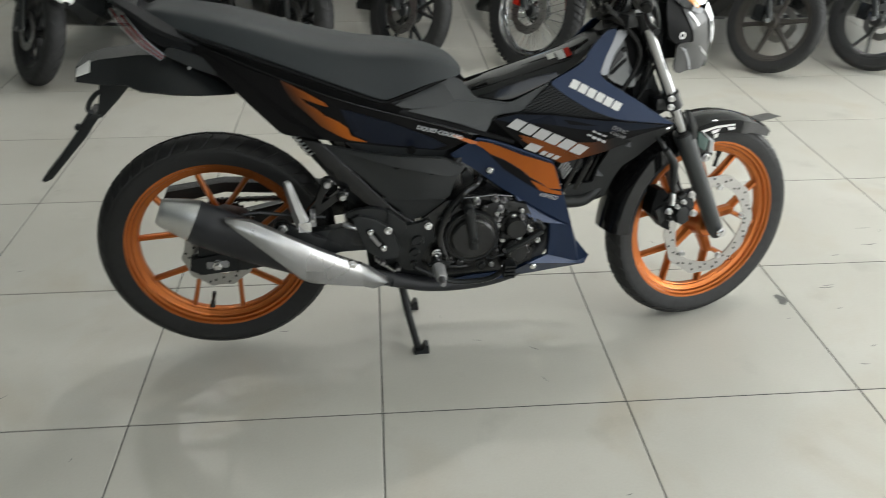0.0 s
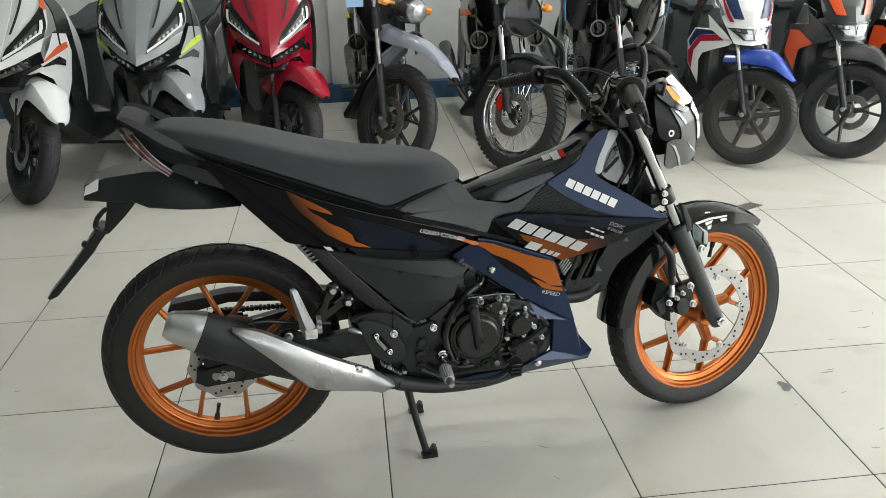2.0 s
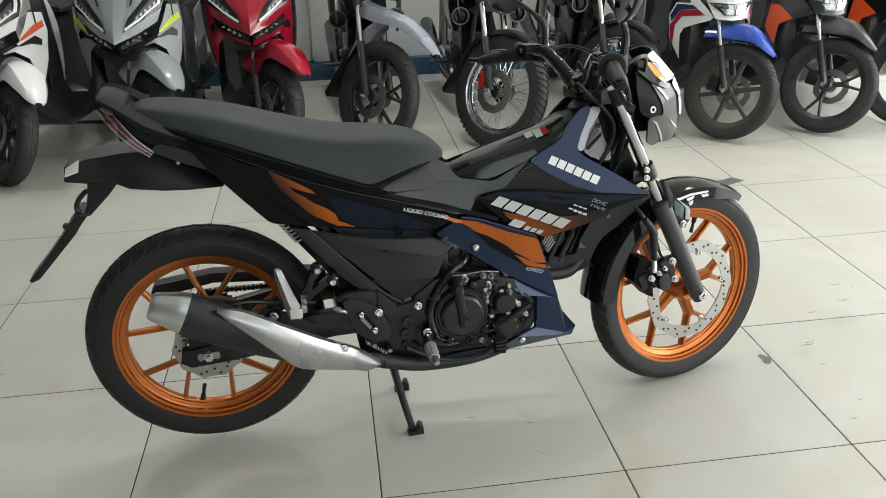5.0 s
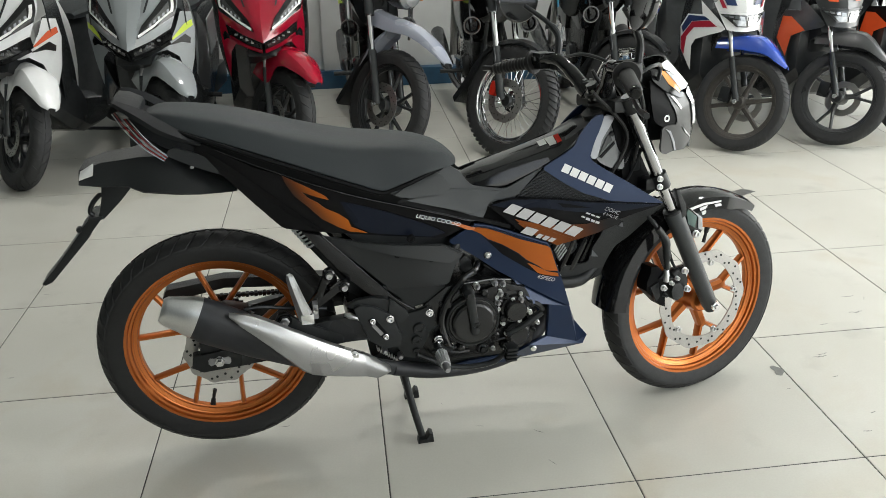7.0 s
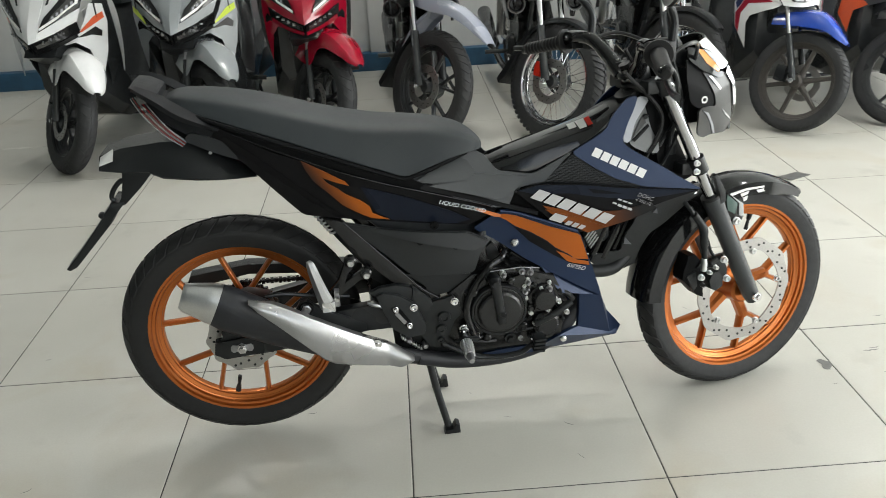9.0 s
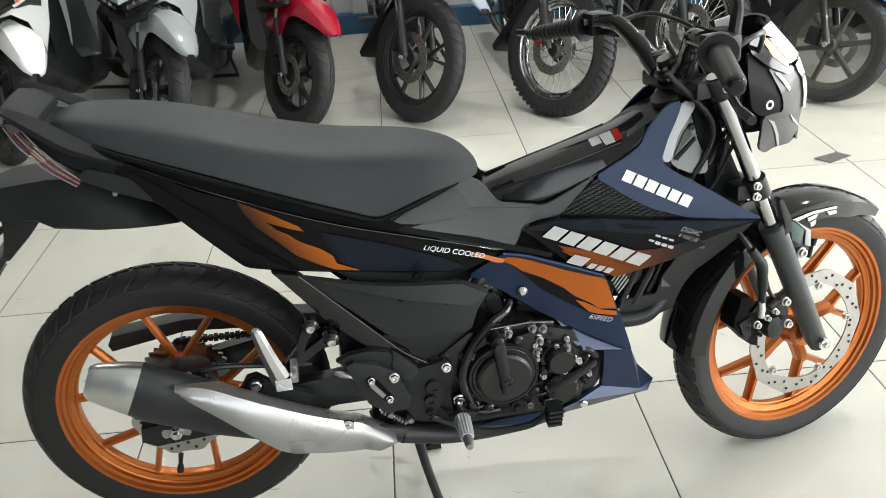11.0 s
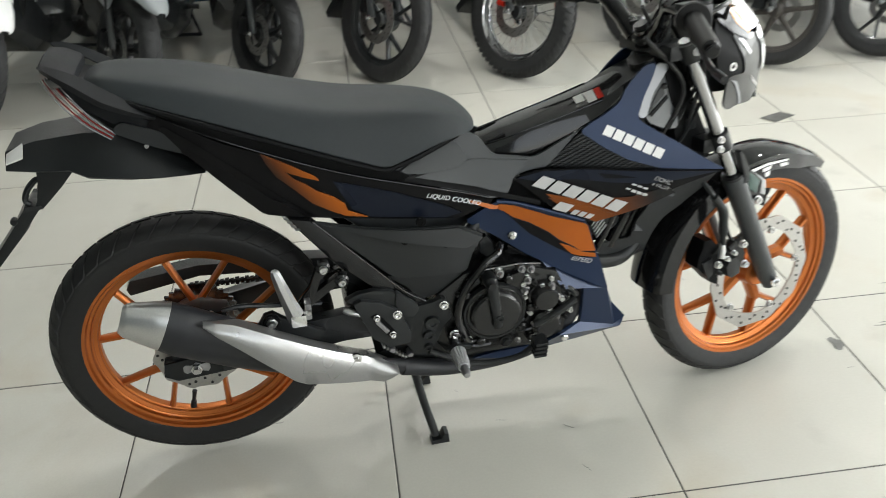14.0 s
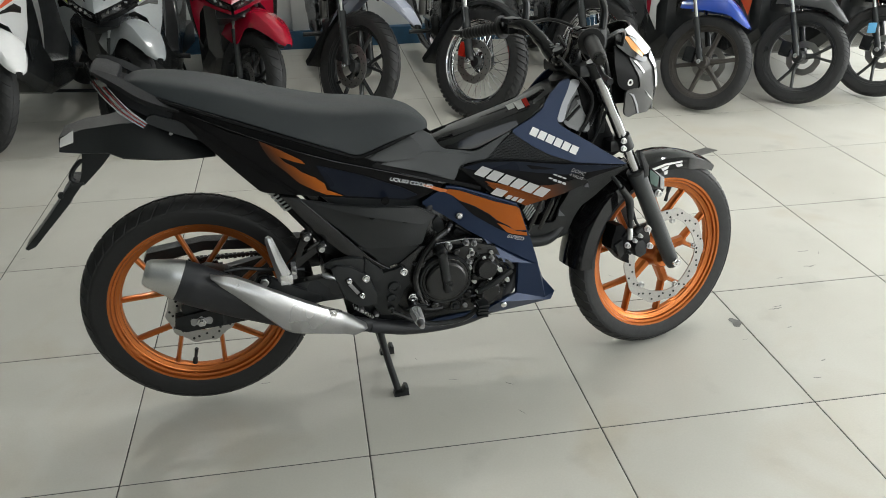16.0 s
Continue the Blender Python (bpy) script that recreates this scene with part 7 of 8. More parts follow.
# headlamp cowl
F_HEAD = blend_of([(1.04, 0.90, -0.085), (1.10, 0.93, -0.055), (1.09, 0.82, -0.105), (1.15, 0.85, -0.070), (1.185, 0.80, -0.060), (1.195, 0.745, -0.045), (1.10, 0.72, -0.085), (1.15, 0.72, -0.070)])
HEAD = [(1.067, 0.866), (1.118, 0.846), (1.135, 0.852), (1.155, 0.852), (1.166, 0.829), (1.184, 0.747), (1.184, 0.729), (1.157, 0.711), (1.102, 0.715), (1.074, 0.711), (1.052, 0.726), (1.050, 0.784), (1.075, 0.787), (1.105, 0.783), (1.099, 0.806)]
for far in (False, True):
    s = 1 if far else -1
    hc = lamp_part("headlamp_cowl", shell(HEAD, F_HEAD, 0.006, 0.025, mirror=far), "gunmetal", BIKE, "dark grey metallic headlamp cowl")
    lamp_part("winker_lens", decal([(1.063, 0.916), (1.083, 0.910), (1.127, 0.864), (1.117, 0.858), (1.084, 0.881)], F_HEAD, 0.004, mirror=far), "amber", hc, "amber turn signal lens")
    lamp_part("white_strip", decal([(1.076, 0.928), (1.101, 0.935), (1.162, 0.872), (1.150, 0.866), (1.105, 0.906), (1.082, 0.916)], F_HEAD, 0.004, mirror=far), "white", hc)
    lamp_part("lens_rim", decal([(1.083, 0.912), (1.105, 0.905), (1.150, 0.865), (1.127, 0.863), (1.086, 0.908)], F_HEAD, 0.0055, mirror=far), "clear", hc)
    lamp_part("lamp_brow", shell([(1.036, 0.922), (1.063, 0.917), (1.084, 0.882), (1.117, 0.859), (1.136, 0.858), (1.140, 0.848), (1.118, 0.845), (1.066, 0.868), (1.030, 0.896)], lambda x, z: F_HEAD(x, z) - 0.003, 0.006, 0.025, mirror=far), "gloss", hc, "gloss black band under the turn signal")
    lamp_part("lamp_lens", decal([(1.148, 0.852), (1.161, 0.868), (1.180, 0.829), (1.194, 0.771), (1.180, 0.772), (1.166, 0.829)], F_HEAD, 0.004, mirror=far), "clear", hc, "clear headlamp lens")
    # pale decal painted for the highlight along the lower edge of the cowl
    lamp_part("lower_ridge", decal([(1.060, 0.779), (1.080, 0.771), (1.106, 0.739), (1.116, 0.716), (1.110, 0.716), (1.097, 0.740), (1.077, 0.765)], F_HEAD, 0.002, mirror=far), "silver_grey", hc)
    lamp_part("inner_cowl", shell([(1.030, 0.897), (1.067, 0.867), (1.099, 0.806), (1.105, 0.784), (1.050, 0.785), (1.028, 0.80), (1.018, 0.85)], lambda x, z: F_HEAD(x, z) + 0.003, 0.006, mirror=far), "pitch", hc)
    lamp_part("cowl_crease", decal([(1.082, 0.854), (1.092, 0.853), (1.122, 0.822), (1.116, 0.818)], F_HEAD, 0.002, mirror=far), "silver_graphic", hc)
    lamp_part("cowl_fin", decal([(1.131, 0.772), (1.176, 0.742), (1.181, 0.736), (1.150, 0.754)], F_HEAD, 0.002, mirror=far), "silver_graphic", hc)
    bm = bolt(bmesh.new(), 1.066, (-0.100), 0.803, 0.0085, 0.008)
    if not far:
        lamp_part("cowl_bolt", bm, "steel", hc)
    else:
        bm.free()
bm = sheet([[(1.105, -0.050, 0.930), (1.150, -0.066, 0.872), (1.182, -0.058, 0.815), (1.193, -0.043, 0.745), (1.170, -0.066, 0.715)],
            [(1.120, -0.022, 0.940), (1.172, -0.034, 0.878), (1.208, -0.03, 0.815), (1.214, -0.022, 0.740), (1.178, -0.03, 0.708)],
            [(1.122, 0, 0.942), (1.180, 0, 0.880), (1.216, 0, 0.815), (1.220, 0, 0.738), (1.18, 0, 0.705)]], 24, 0.004, True)
lamp_part("headlamp_front", bm, "smoke", BIKE, "clear headlamp lens between the cowl halves")
lamp_part("headlamp_back", box(bmesh.new(), (1.09, 0, 0.82), (0.08, 0.13, 0.16), 0.02), "satin")
lamp_part("instrument", box(bmesh.new(), (1.045, 0, 0.893), (0.075, 0.12, 0.036), 0.012, Matrix.Translation((1.045, 0, 0.893)) @ Matrix.Rotation(radians(28), 4, "Y") @ Matrix.Translation((-1.045, 0, -0.893))), "satin", BIKE, "black instrument housing")

# ---- the row of parked machines along the wall ----
ROW = "parked motorcycles along the wall"


def lock(angle, behind=0.05):
    a = Matrix.Translation((-behind, 0, 0.30))
    return a @ Matrix.Rotation(radians(angle), 4, Vector((-0.42, 0, 0.907))) @ a.inverted()


def parked_wheel(top, c, R, r, w, M, style, rim_mat="satin", blocks=30, knob=0.0, disc=-1):
    hub = hub_mesh(c, [(0.0001, -0.05), (0.026, -0.05), (0.034, -0.04), (0.036, 0), (0.034, 0.04), (0.026, 0.05), (0.0001, 0.05)])
    whl = part("wheel", spin(hub, M), rim_mat, top, "wheel with a black tyre")
    body, tread = tyre_mesh(R, r, w, c, blocks, knob)
    part("tyre", spin(body, M), "tyre_dusty_hazy", whl, "black rubber tyre")
    tagged(part("tread", spin(tread, M), "tyre_dusty_hazy", whl, "moulded tread"), kind="stuff")
    part("rim", spin(rim_mesh(r, w * 0.36, c), M), rim_mat if style != "wire" else "chrome", whl, "chrome rim" if style == "wire" else "")
    C = Vector(c)
    if style == "wire":
        for i in range(36):
            a = 2 * math.pi * i / 36
            b = a + (0.45 if i % 2 else -0.45)
            s = 0.028 if (i // 2) % 2 else -0.028
            bm = tube(bmesh.new(), [C + Vector((0.036 * math.cos(b), s, 0.036 * math.sin(b))), C + Vector(((r - 0.034) * math.cos(a), 0, (r - 0.034) * math.sin(a)))], 0.0016, 4)
            part("wire_spoke", spin(bm, M), "chrome", whl)
    else:
        k = {"five": 5, "three": 3, "six": 6}[style]
        for i in range(k):
            part("spoke", spin(y_spoke(c, 20 + 360 / k * i, r - 0.034, 0.07, 0.013, 0.008, 14 if style != "six" else 1, 0.011), M), rim_mat, whl)
    if disc:
        part("brake_disc", spin(disc_mesh(c, disc * 0.052, 0.092 if R < 0.27 else 0.112, 0.058 if R < 0.27 else 0.070, 10, n=80, amp=0.002), M), "disc", whl, "drilled steel brake disc")
        tagged(part("disc_holes", spin(holes_mesh(c, disc * 0.0545, 0.072 if R < 0.27 else 0.084, 0.084 if R < 0.27 else 0.104, 30), M), "satin", whl), kind="stuff")


def parked_fork(top, c, M, lower, upper_z, spread=0.075, chrome_from=0.55, rake=0.44, r=0.019):
    C = Vector(c)
    d = Vector((-rake, 0, 0.9)).normalized()
    L = (upper_z - c[2]) / d.z
    for s in (-1, 1):
        o = Vector((0, s * spread, 0))
        lg = part("fork_leg", spin(tube(bmesh.new(), [C + o, C + o + d * (L * chrome_from)], r, 12), M), "shield", top, "black fork leg")
        part("fork_tube", spin(tube(bmesh.new(), [C + o + d * (L * chrome_from - 0.01), C + o + d * L], r * 0.7, 12), M), lower, lg)
        part("axle_nut", spin(bolt(bmesh.new(), c[0], s * (spread + 0.018) if s < 0 else s * (spread + 0.03), c[2], 0.010, 0.012), M), "chrome", lg)


def curved_guard(top, c, r, a0, a1, w, M, mat, label, tip=0.0, drop=0.05, name="front_mudguard", point=0.35):
    rows = []
    for yy, dr in ((-1, 1.0), (-0.93, 0.45), (-0.55, 0.12), (0, 0), (0.55, 0.12), (0.93, 0.45), (1, 1.0)):
        line = []
        for i in range(21):
            u = i / 20
            a = radians(a0 + (a1 - a0) * u)
            rr = r + tip * max(0, u - 0.55) ** 1.5 - drop * dr * (1 - 0.4 * u)
            k = 1 - point * max(0, (u - 0.6) / 0.4) ** 1.3
            line.append((c[0] + rr * math.cos(a), yy * w * k, c[2] + rr * math.sin(a)))
        rows.append(line)
    return part(name, spin(sheet(rows, 28, 0.003), M), mat, top, label)


def beak_guard(top, spine, M, mat, label, name="front_mudguard"):
    """A mudguard with a ridge and falling skirts; spine of (x, z, half width, skirt)."""
    rows = []
    for k, d in ((-1, 1.0), (-0.97, 0.55), (-0.80, 0.22), (-0.45, 0.07), (0, 0), (0.45, 0.07), (0.80, 0.22), (0.97, 0.55), (1, 1.0)):
        rows.append([(px, k * w, pz - d * s) for px, pz, w, s in spine])
    return part(name, spin(sheet(rows, 34, 0.003), M), mat, top, label)


SPORT_GUARD = [(-0.25, 0.575, 0.068, 0.14), (-0.13, 0.600, 0.080, 0.185), (-0.05, 0.612, 0.086, 0.195), (0.0, 0.614, 0.088, 0.115), (0.055, 0.606, 0.088, 0.085), (0.098, 0.592, 0.084, 0.072), (0.145, 0.570, 0.074, 0.058), (0.185, 0.548, 0.061, 0.046), (0.225, 0.521, 0.045, 0.034), (0.258, 0.494, 0.018, 0.014)]
CITY_GUARD = [(-0.21, 0.555, 0.058, 0.07), (-0.095, 0.588, 0.070, 0.088), (-0.006, 0.599, 0.072, 0.092), (0.040, 0.586, 0.070, 0.076), (0.080, 0.559, 0.064, 0.056), (0.125, 0.523, 0.048, 0.040), (0.172, 0.479, 0.018, 0.014)]
HIGH_GUARD = [(-0.22, 0.742, 0.060, 0.085), (-0.07, 0.728, 0.070, 0.080), (0.07, 0.717, 0.070, 0.062), (0.14, 0.698, 0.066, 0.052), (0.214, 0.669, 0.058, 0.042), (0.285, 0.630, 0.046, 0.030), (0.350, 0.586, 0.030, 0.014)]
TAIL_GUARD = [(-0.09, 0.665, 0.058, 0.04), (-0.165, 0.600, 0.058, 0.060), (-0.230, 0.505, 0.056, 0.066), (-0.275, 0.425, 0.054, 0.040)]


def flank(poly, depth, s, lift=0.0, thick=0.006):
    """A panel on the flank seen from ahead: outline in y and z, set back with y by depth; s gives the side."""
    bm = spin(shell(poly, lambda y, z: -depth(y) - lift, thick, 0.03, soft=False), Matrix.Rotation(radians(90), 4, "Z"))
    if s < 0:
        for v in bm.verts:
            v.co.y = -v.co.y
    return bm


def sport_depth(y):
    return -0.11 - 0.9 * max(0, y - 0.13)


def city_depth(y):
    return -0.115 - 1.6 * max(0, y - 0.105)


SPORT_WING = [(0.055, 0.610), (0.145, 0.655), (0.160, 0.650), (0.190, 0.715), (0.213, 0.784), (0.256, 0.776), (0.264, 0.690), (0.246, 0.550), (0.216, 0.435), (0.200, 0.512), (0.187, 0.570), (0.143, 0.611), (0.10, 0.600)]
SPORT_BAND = [(0.164, 0.657), (0.222, 0.722), (0.255, 0.740), (0.258, 0.712), (0.172, 0.655)]
SPORT_VENT = [(0.154, 0.632), (0.222, 0.674), (0.243, 0.652), (0.238, 0.626), (0.205, 0.638), (0.17, 0.632)]
CITY_WING = [(0.174, 0.745), (0.130, 0.682), (0.080, 0.612), (0.136, 0.580), (0.184, 0.546), (0.195, 0.507), (0.191, 0.381), (0.228, 0.484), (0.235, 0.603), (0.213, 0.672), (0.166, 0.677)]
CITY_RED = [(0.200, 0.634), (0.144, 0.650), (0.119, 0.624), (0.193, 0.606), (0.215, 0.554), (0.219, 0.456), (0.228, 0.484), (0.232, 0.550)]
CITY_BLUE = [(0.212, 0.667), (0.160, 0.668), (0.145, 0.653), (0.201, 0.636), (0.227, 0.572), (0.233, 0.601)]
CITY_PATCH = [(0.221, 0.640), (0.195, 0.640), (0.150, 0.578), (0.190, 0.540), (0.199, 0.430), (0.232, 0.520)]


class Face:
    """A half front panel: three rising lines from the middle to the flank."""

    def __init__(self, mid, half, edge):
        self.rows = [smooth_line(q, 25) for q in (mid, half, edge)]

    def at(self, u, v, s, lift=0.0):
        i = min(24, max(0, u * 24))
        k = min(int(i), 23)
        p = [r[k].lerp(r[k + 1], i - k) for r in self.rows]
        q = p[0] * ((1 - v) * (1 - 2 * v)) + p[1] * (4 * v * (1 - v)) + p[2] * (v * (2 * v - 1))
        n = Vector((1.0, 0.55 * v, 0.15)).normalized() * lift
        q = q + n
        return Vector((q.x, s * q.y, q.z))

    def patch(self, corners, s, lift, n=8, thick=0.004):
        (a, b, c, d) = corners
        bm = bmesh.new()
        V = []
        for i in range(n + 1):
            row = []
            for j in range(n + 1):
                p, q = i / n, j / n
                u = (a[0] * (1 - q) + b[0] * q) * (1 - p) + (d[0] * (1 - q) + c[0] * q) * p
                v = (a[1] * (1 - q) + b[1] * q) * (1 - p) + (d[1] * (1 - q) + c[1] * q) * p
                row.append(bm.verts.new(self.at(u, v, s, lift)))
            V.append(row)
        for x, y in zip(V, V[1:]):
            bridge(bm, x, y, False)
        geo = bmesh.ops.extrude_face_region(bm, geom=bm.faces[:])
        for v in geo["geom"]:
            if isinstance(v, bmesh.types.BMVert):
                v.co.x -= thick
        return bm


def rear_half(top, paint, seat_z=0.77, wheel_r=0.255):
    """Floorboard, seat, tail and rear wheel of a parked scooter."""
    c = (-1.26, 0, wheel_r)
    parked_wheel(top, c, wheel_r, 0.178, 0.10, I4, "five", "satin", disc=0)
    secs = []
    for x, zt, zb, w in ((-0.22, 0.66, 0.32, 0.15), (-0.34, 0.60, 0.20, 0.20), (-0.45, 0.38, 0.16, 0.21), (-0.62, 0.34, 0.16, 0.21), (-0.72, 0.50, 0.17, 0.20), (-0.80, 0.70, 0.20, 0.19), (-1.05, 0.74, 0.32, 0.18), (-1.35, 0.76, 0.52, 0.14), (-1.58, 0.80, 0.70, 0.07)):
        secs.append([Vector((x, w * cc, zb + (zt - zb) * t)) for cc, t in ((-0.8, 0), (-1, 0.15), (-1, 0.8), (-0.75, 1), (0.75, 1), (1, 0.8), (1, 0.15), (0.8, 0))])
    part("body", hull_loft(secs), "shield", top, "black plastic scooter body and floorboard")
    secs = []
    for x, zt, zb, w in ((-0.74, seat_z - 0.04, 0.70, 0.08), (-0.85, seat_z, 0.70, 0.13), (-1.05, seat_z, 0.73, 0.15), (-1.2, seat_z + 0.04, 0.75, 0.14), (-1.45, seat_z + 0.05, 0.77, 0.12), (-1.56, seat_z + 0.03, 0.78, 0.06)):
        secs.append([Vector((x, w * cc, zb + (zt - zb) * t)) for cc, t in ((-0.95, 0), (-1, 0.5), (-0.8, 0.95), (0, 1), (0.8, 0.95), (1, 0.5), (0.95, 0))])
    part("seat", hull_loft(secs), "vinyl", top, "black vinyl seat")
    for s in (-1, 1):
        bm = shell([(-0.78, 0.66), (-1.1, 0.72), (-1.55, 0.78), (-1.4, 0.66), (-1.0, 0.52), (-0.80, 0.46)], lambda x, z: -0.198 + 0.10 * max(0, -x - 1.1), 0.006, 0.08, mirror=s > 0)
        sp = part("rear_side_panel", bm, paint, top, "glossy painted rear side panel")
    part("centre_stand", tube(bmesh.new(), [(-0.95, -0.12, 0.22), (-1.0, -0.16, 0.02), (-1.0, 0.16, 0.02), (-0.95, 0.12, 0.22)], 0.012, 8), "satin", top, "black centre stand")
    part("swing_case", box(bmesh.new(), (-1.1, 0.12, 0.27), (0.42, 0.09, 0.14), 0.03), "satin", top, "black transmission case")
    part("muffler", tube(bmesh.new(), [(-0.95, -0.16, 0.26), (-1.1, -0.17, 0.30), (-1.45, -0.18, 0.40)], [0.04, 0.05, 0.052, 0.05], 14, 12), "satin", top, "black muffler")
    part("side_step", tube(bmesh.new(), [(-0.68, 0.14, 0.26), (-0.70, 0.25, 0.25)], 0.014, 8), "satin", top, "folding footrest")


def top_half(top, paint, z=1.0, x=-0.22):
    """Handlebar cover, grips and mirrors."""
    secs = []
    for y, h in ((-0.16, 0.035), (-0.08, 0.055), (0, 0.065), (0.08, 0.055), (0.16, 0.035)):
        secs.append([Vector((x + 0.07 * math.cos(a), y, z + 0.04 + h * math.sin(a))) for a in [2 * math.pi * k / 14 for k in range(14)]])
    part("handlebar_cover", hull_loft(secs), paint, top, "painted handlebar cover")
    for s in (-1, 1):
        part("grip", tube(bmesh.new(), [(x - 0.02, s * 0.16, z + 0.04), (x - 0.06, s * 0.34, z + 0.045)], 0.017, 12), "tyre", top, "black rubber grip")
        part("brake_lever", tube(bmesh.new(), [(x + 0.04, s * 0.16, z + 0.03), (x + 0.04, s * 0.24, z + 0.03), (x + 0.0, s * 0.36, z + 0.02)], 0.007, 8, 12), "satin", top, "black brake lever")
        ms = part("mirror", tube(bmesh.new(), [(x, s * 0.18, z + 0.06), (x + 0.01, s * 0.22, z + 0.16), (x + 0.0, s * 0.27, z + 0.22)], 0.006, 8, 10), "satin", top, "black rear-view mirror")
        bm = turned(bmesh.new(), [(0.0001, -0.02), (0.04, -0.015), (0.056, 0.0), (0.05, 0.006), (0.0001, 0.006)], n=20)
        part("mirror_shell", spin(bm, Matrix.Translation((x, s * 0.30, z + 0.24)) @ Matrix.Rotation(radians(90), 4, "Z")), "satin", ms)


SPORT = Face([(0.03, 0, 0.632), (0.012, 0, 0.70), (-0.04, 0, 0.78), (-0.12, 0, 0.92), (-0.18, 0, 1.04)],
             [(-0.035, 0.095, 0.668), (-0.05, 0.105, 0.74), (-0.09, 0.115, 0.82), (-0.15, 0.11, 0.94), (-0.20, 0.09, 1.05)],
             [(-0.12, 0.175, 0.712), (-0.13, 0.200, 0.775), (-0.16, 0.215, 0.84), (-0.21, 0.18, 0.96), (-0.25, 0.12, 1.05)])


def sport_scooter(x, y, turn, steer, paint, accent, label, wing=1.0):
    slim = lambda poly: [(min(v, 0.13 + (v - 0.13) * wing), z) for v, z in poly]
    top = thing("scooter", pose(x, y, 0, 0, 0, -90 + turn), label, "scooter", ROW)
    M = lock(steer, 0.13)
    c = (0, 0, 0.252)
    parked_wheel(top, c, 0.252, 0.176, 0.092, M, "five", "satin", disc=-1)
    parked_fork(top, c, M, "steel", 0.62, 0.072, 0.62, 0.42, 0.018)
    part("caliper", spin(box(bmesh.new(), (-0.075, -0.062, 0.275), (0.06, 0.05, 0.085), 0.012), M), "satin", top, "black brake caliper")
    beak_guard(top, SPORT_GUARD, M, paint, "glossy painted front mudguard with a pointed tip")
    face = part("front_panel", sheet([SPORT.rows[2], SPORT.rows[1], SPORT.rows[0]], 25, 0.005, True), paint, top, "glossy painted front panel with a sharp nose")
    for s in (-1, 1):
        lamp = part("headlamp", SPORT.patch(((0.085, 0.20), (0.17, 0.99), (0.60, 0.93), (0.22, 0.30)), s, 0.005), "gloss", face, "slanted black headlamp")
        part("lamp_lens", SPORT.patch(((0.15, 0.40), (0.28, 0.84), (0.40, 0.80), (0.21, 0.44)), s, 0.007), "smoke", face, "smoked lamp lens")
        for p, q in (((0.095, 0.24), (0.150, 0.60)), ((0.150, 0.58), (0.250, 0.90))):
            part("light_bar", SPORT.patch((p, q, (q[0] + 0.030, q[1] - 0.02), (p[0] + 0.028, p[1] - 0.01)), s, 0.010), "white", face, "white light bar")
        part("light_hook", SPORT.patch(((0.245, 0.86), (0.245, 0.92), (0.42, 0.90), (0.42, 0.85)), s, 0.010), "white", face)
        for k in range(5):
            part("lamp_louvre", SPORT.patch(((0.165 + 0.020 * k, 0.46 + 0.085 * k), (0.172 + 0.020 * k, 0.51 + 0.085 * k), (0.205 + 0.026 * k, 0.49 + 0.080 * k), (0.200 + 0.026 * k, 0.455 + 0.080 * k)), s, 0.0085, 2, 0.002), "silver_grey", face)
        part("nose_ridge", SPORT.patch(((0.0, 0.0), (0.02, 0.16), (0.80, 0.34), (0.80, 0.0)), s, 0.006), paint, face)
        part("nose_crease", SPORT.patch(((0.36, 0.30), (0.36, 0.34), (0.90, 0.62), (0.90, 0.56)), s, 0.006), "shield", face)
        part("graphic", SPORT.patch(((0.56, 0.90), (0.52, 1.0), (0.80, 1.0), (0.80, 0.92)), s, 0.005), accent, face, "bright coloured graphic")
        # dark lower lamp and the flank wing
        bm = sheet([[(0.026, s * 0.004, 0.632), (-0.037, s * 0.093, 0.666), (-0.12, s * 0.172, 0.708)], [(-0.005, s * 0.004, 0.590), (-0.06, s * 0.09, 0.618), (-0.14, s * 0.165, 0.655)]], 12, 0.006)
        part("lower_lamp", bm, "gloss", face, "dark lower lamp housing")
        bm = sheet([[(0.004, s * 0.020, 0.624), (-0.042, s * 0.086, 0.648), (-0.112, s * 0.150, 0.680)], [(-0.002, s * 0.022, 0.606), (-0.052, s * 0.088, 0.630), (-0.120, s * 0.150, 0.662)]], 12, 0.003)
        part("lower_lens", spin(bm, Matrix.Translation((0.008, 0, 0))), "smoke", face, "clear lower lamp")
        for k in range(4):
            yy = 0.050 + 0.026 * k
            part("lamp_reflector", box(bmesh.new(), (0.012 - 0.62 * (yy - 0.02), s * yy, 0.622 + 0.42 * (yy - 0.02)), (0.010, 0.016, 0.018 - 0.003 * k), 0.002), "clear" if k % 2 else "bright_tube", face)
        bm = sheet([[(0.006, s * 0.006, 0.596), (-0.050, s * 0.088, 0.622), (-0.118, s * 0.160, 0.656)], [(-0.006, s * 0.006, 0.580), (-0.062, s * 0.088, 0.604), (-0.130, s * 0.160, 0.640)]], 12, 0.006)
        part("chin_lip", bm, paint if paint == "crimson" else "gloss", face)
        bm = sheet([[(-0.335, s * 0.185, 0.88), (-0.36, s * 0.222, 0.72), (-0.395, s * 0.215, 0.54), (-0.42, s * 0.192, 0.40)], [(-0.375, s * 0.190, 0.88), (-0.41, s * 0.222, 0.72), (-0.425, s * 0.216, 0.54), (-0.43, s * 0.194, 0.40)]], 18, 0.008)
        part("shield_edge", bm, paint, top, "painted edge of the leg shield")
        wg = part("side_wing", flank(slim(SPORT_WING), sport_depth, s), paint, top, "curved painted side wing")
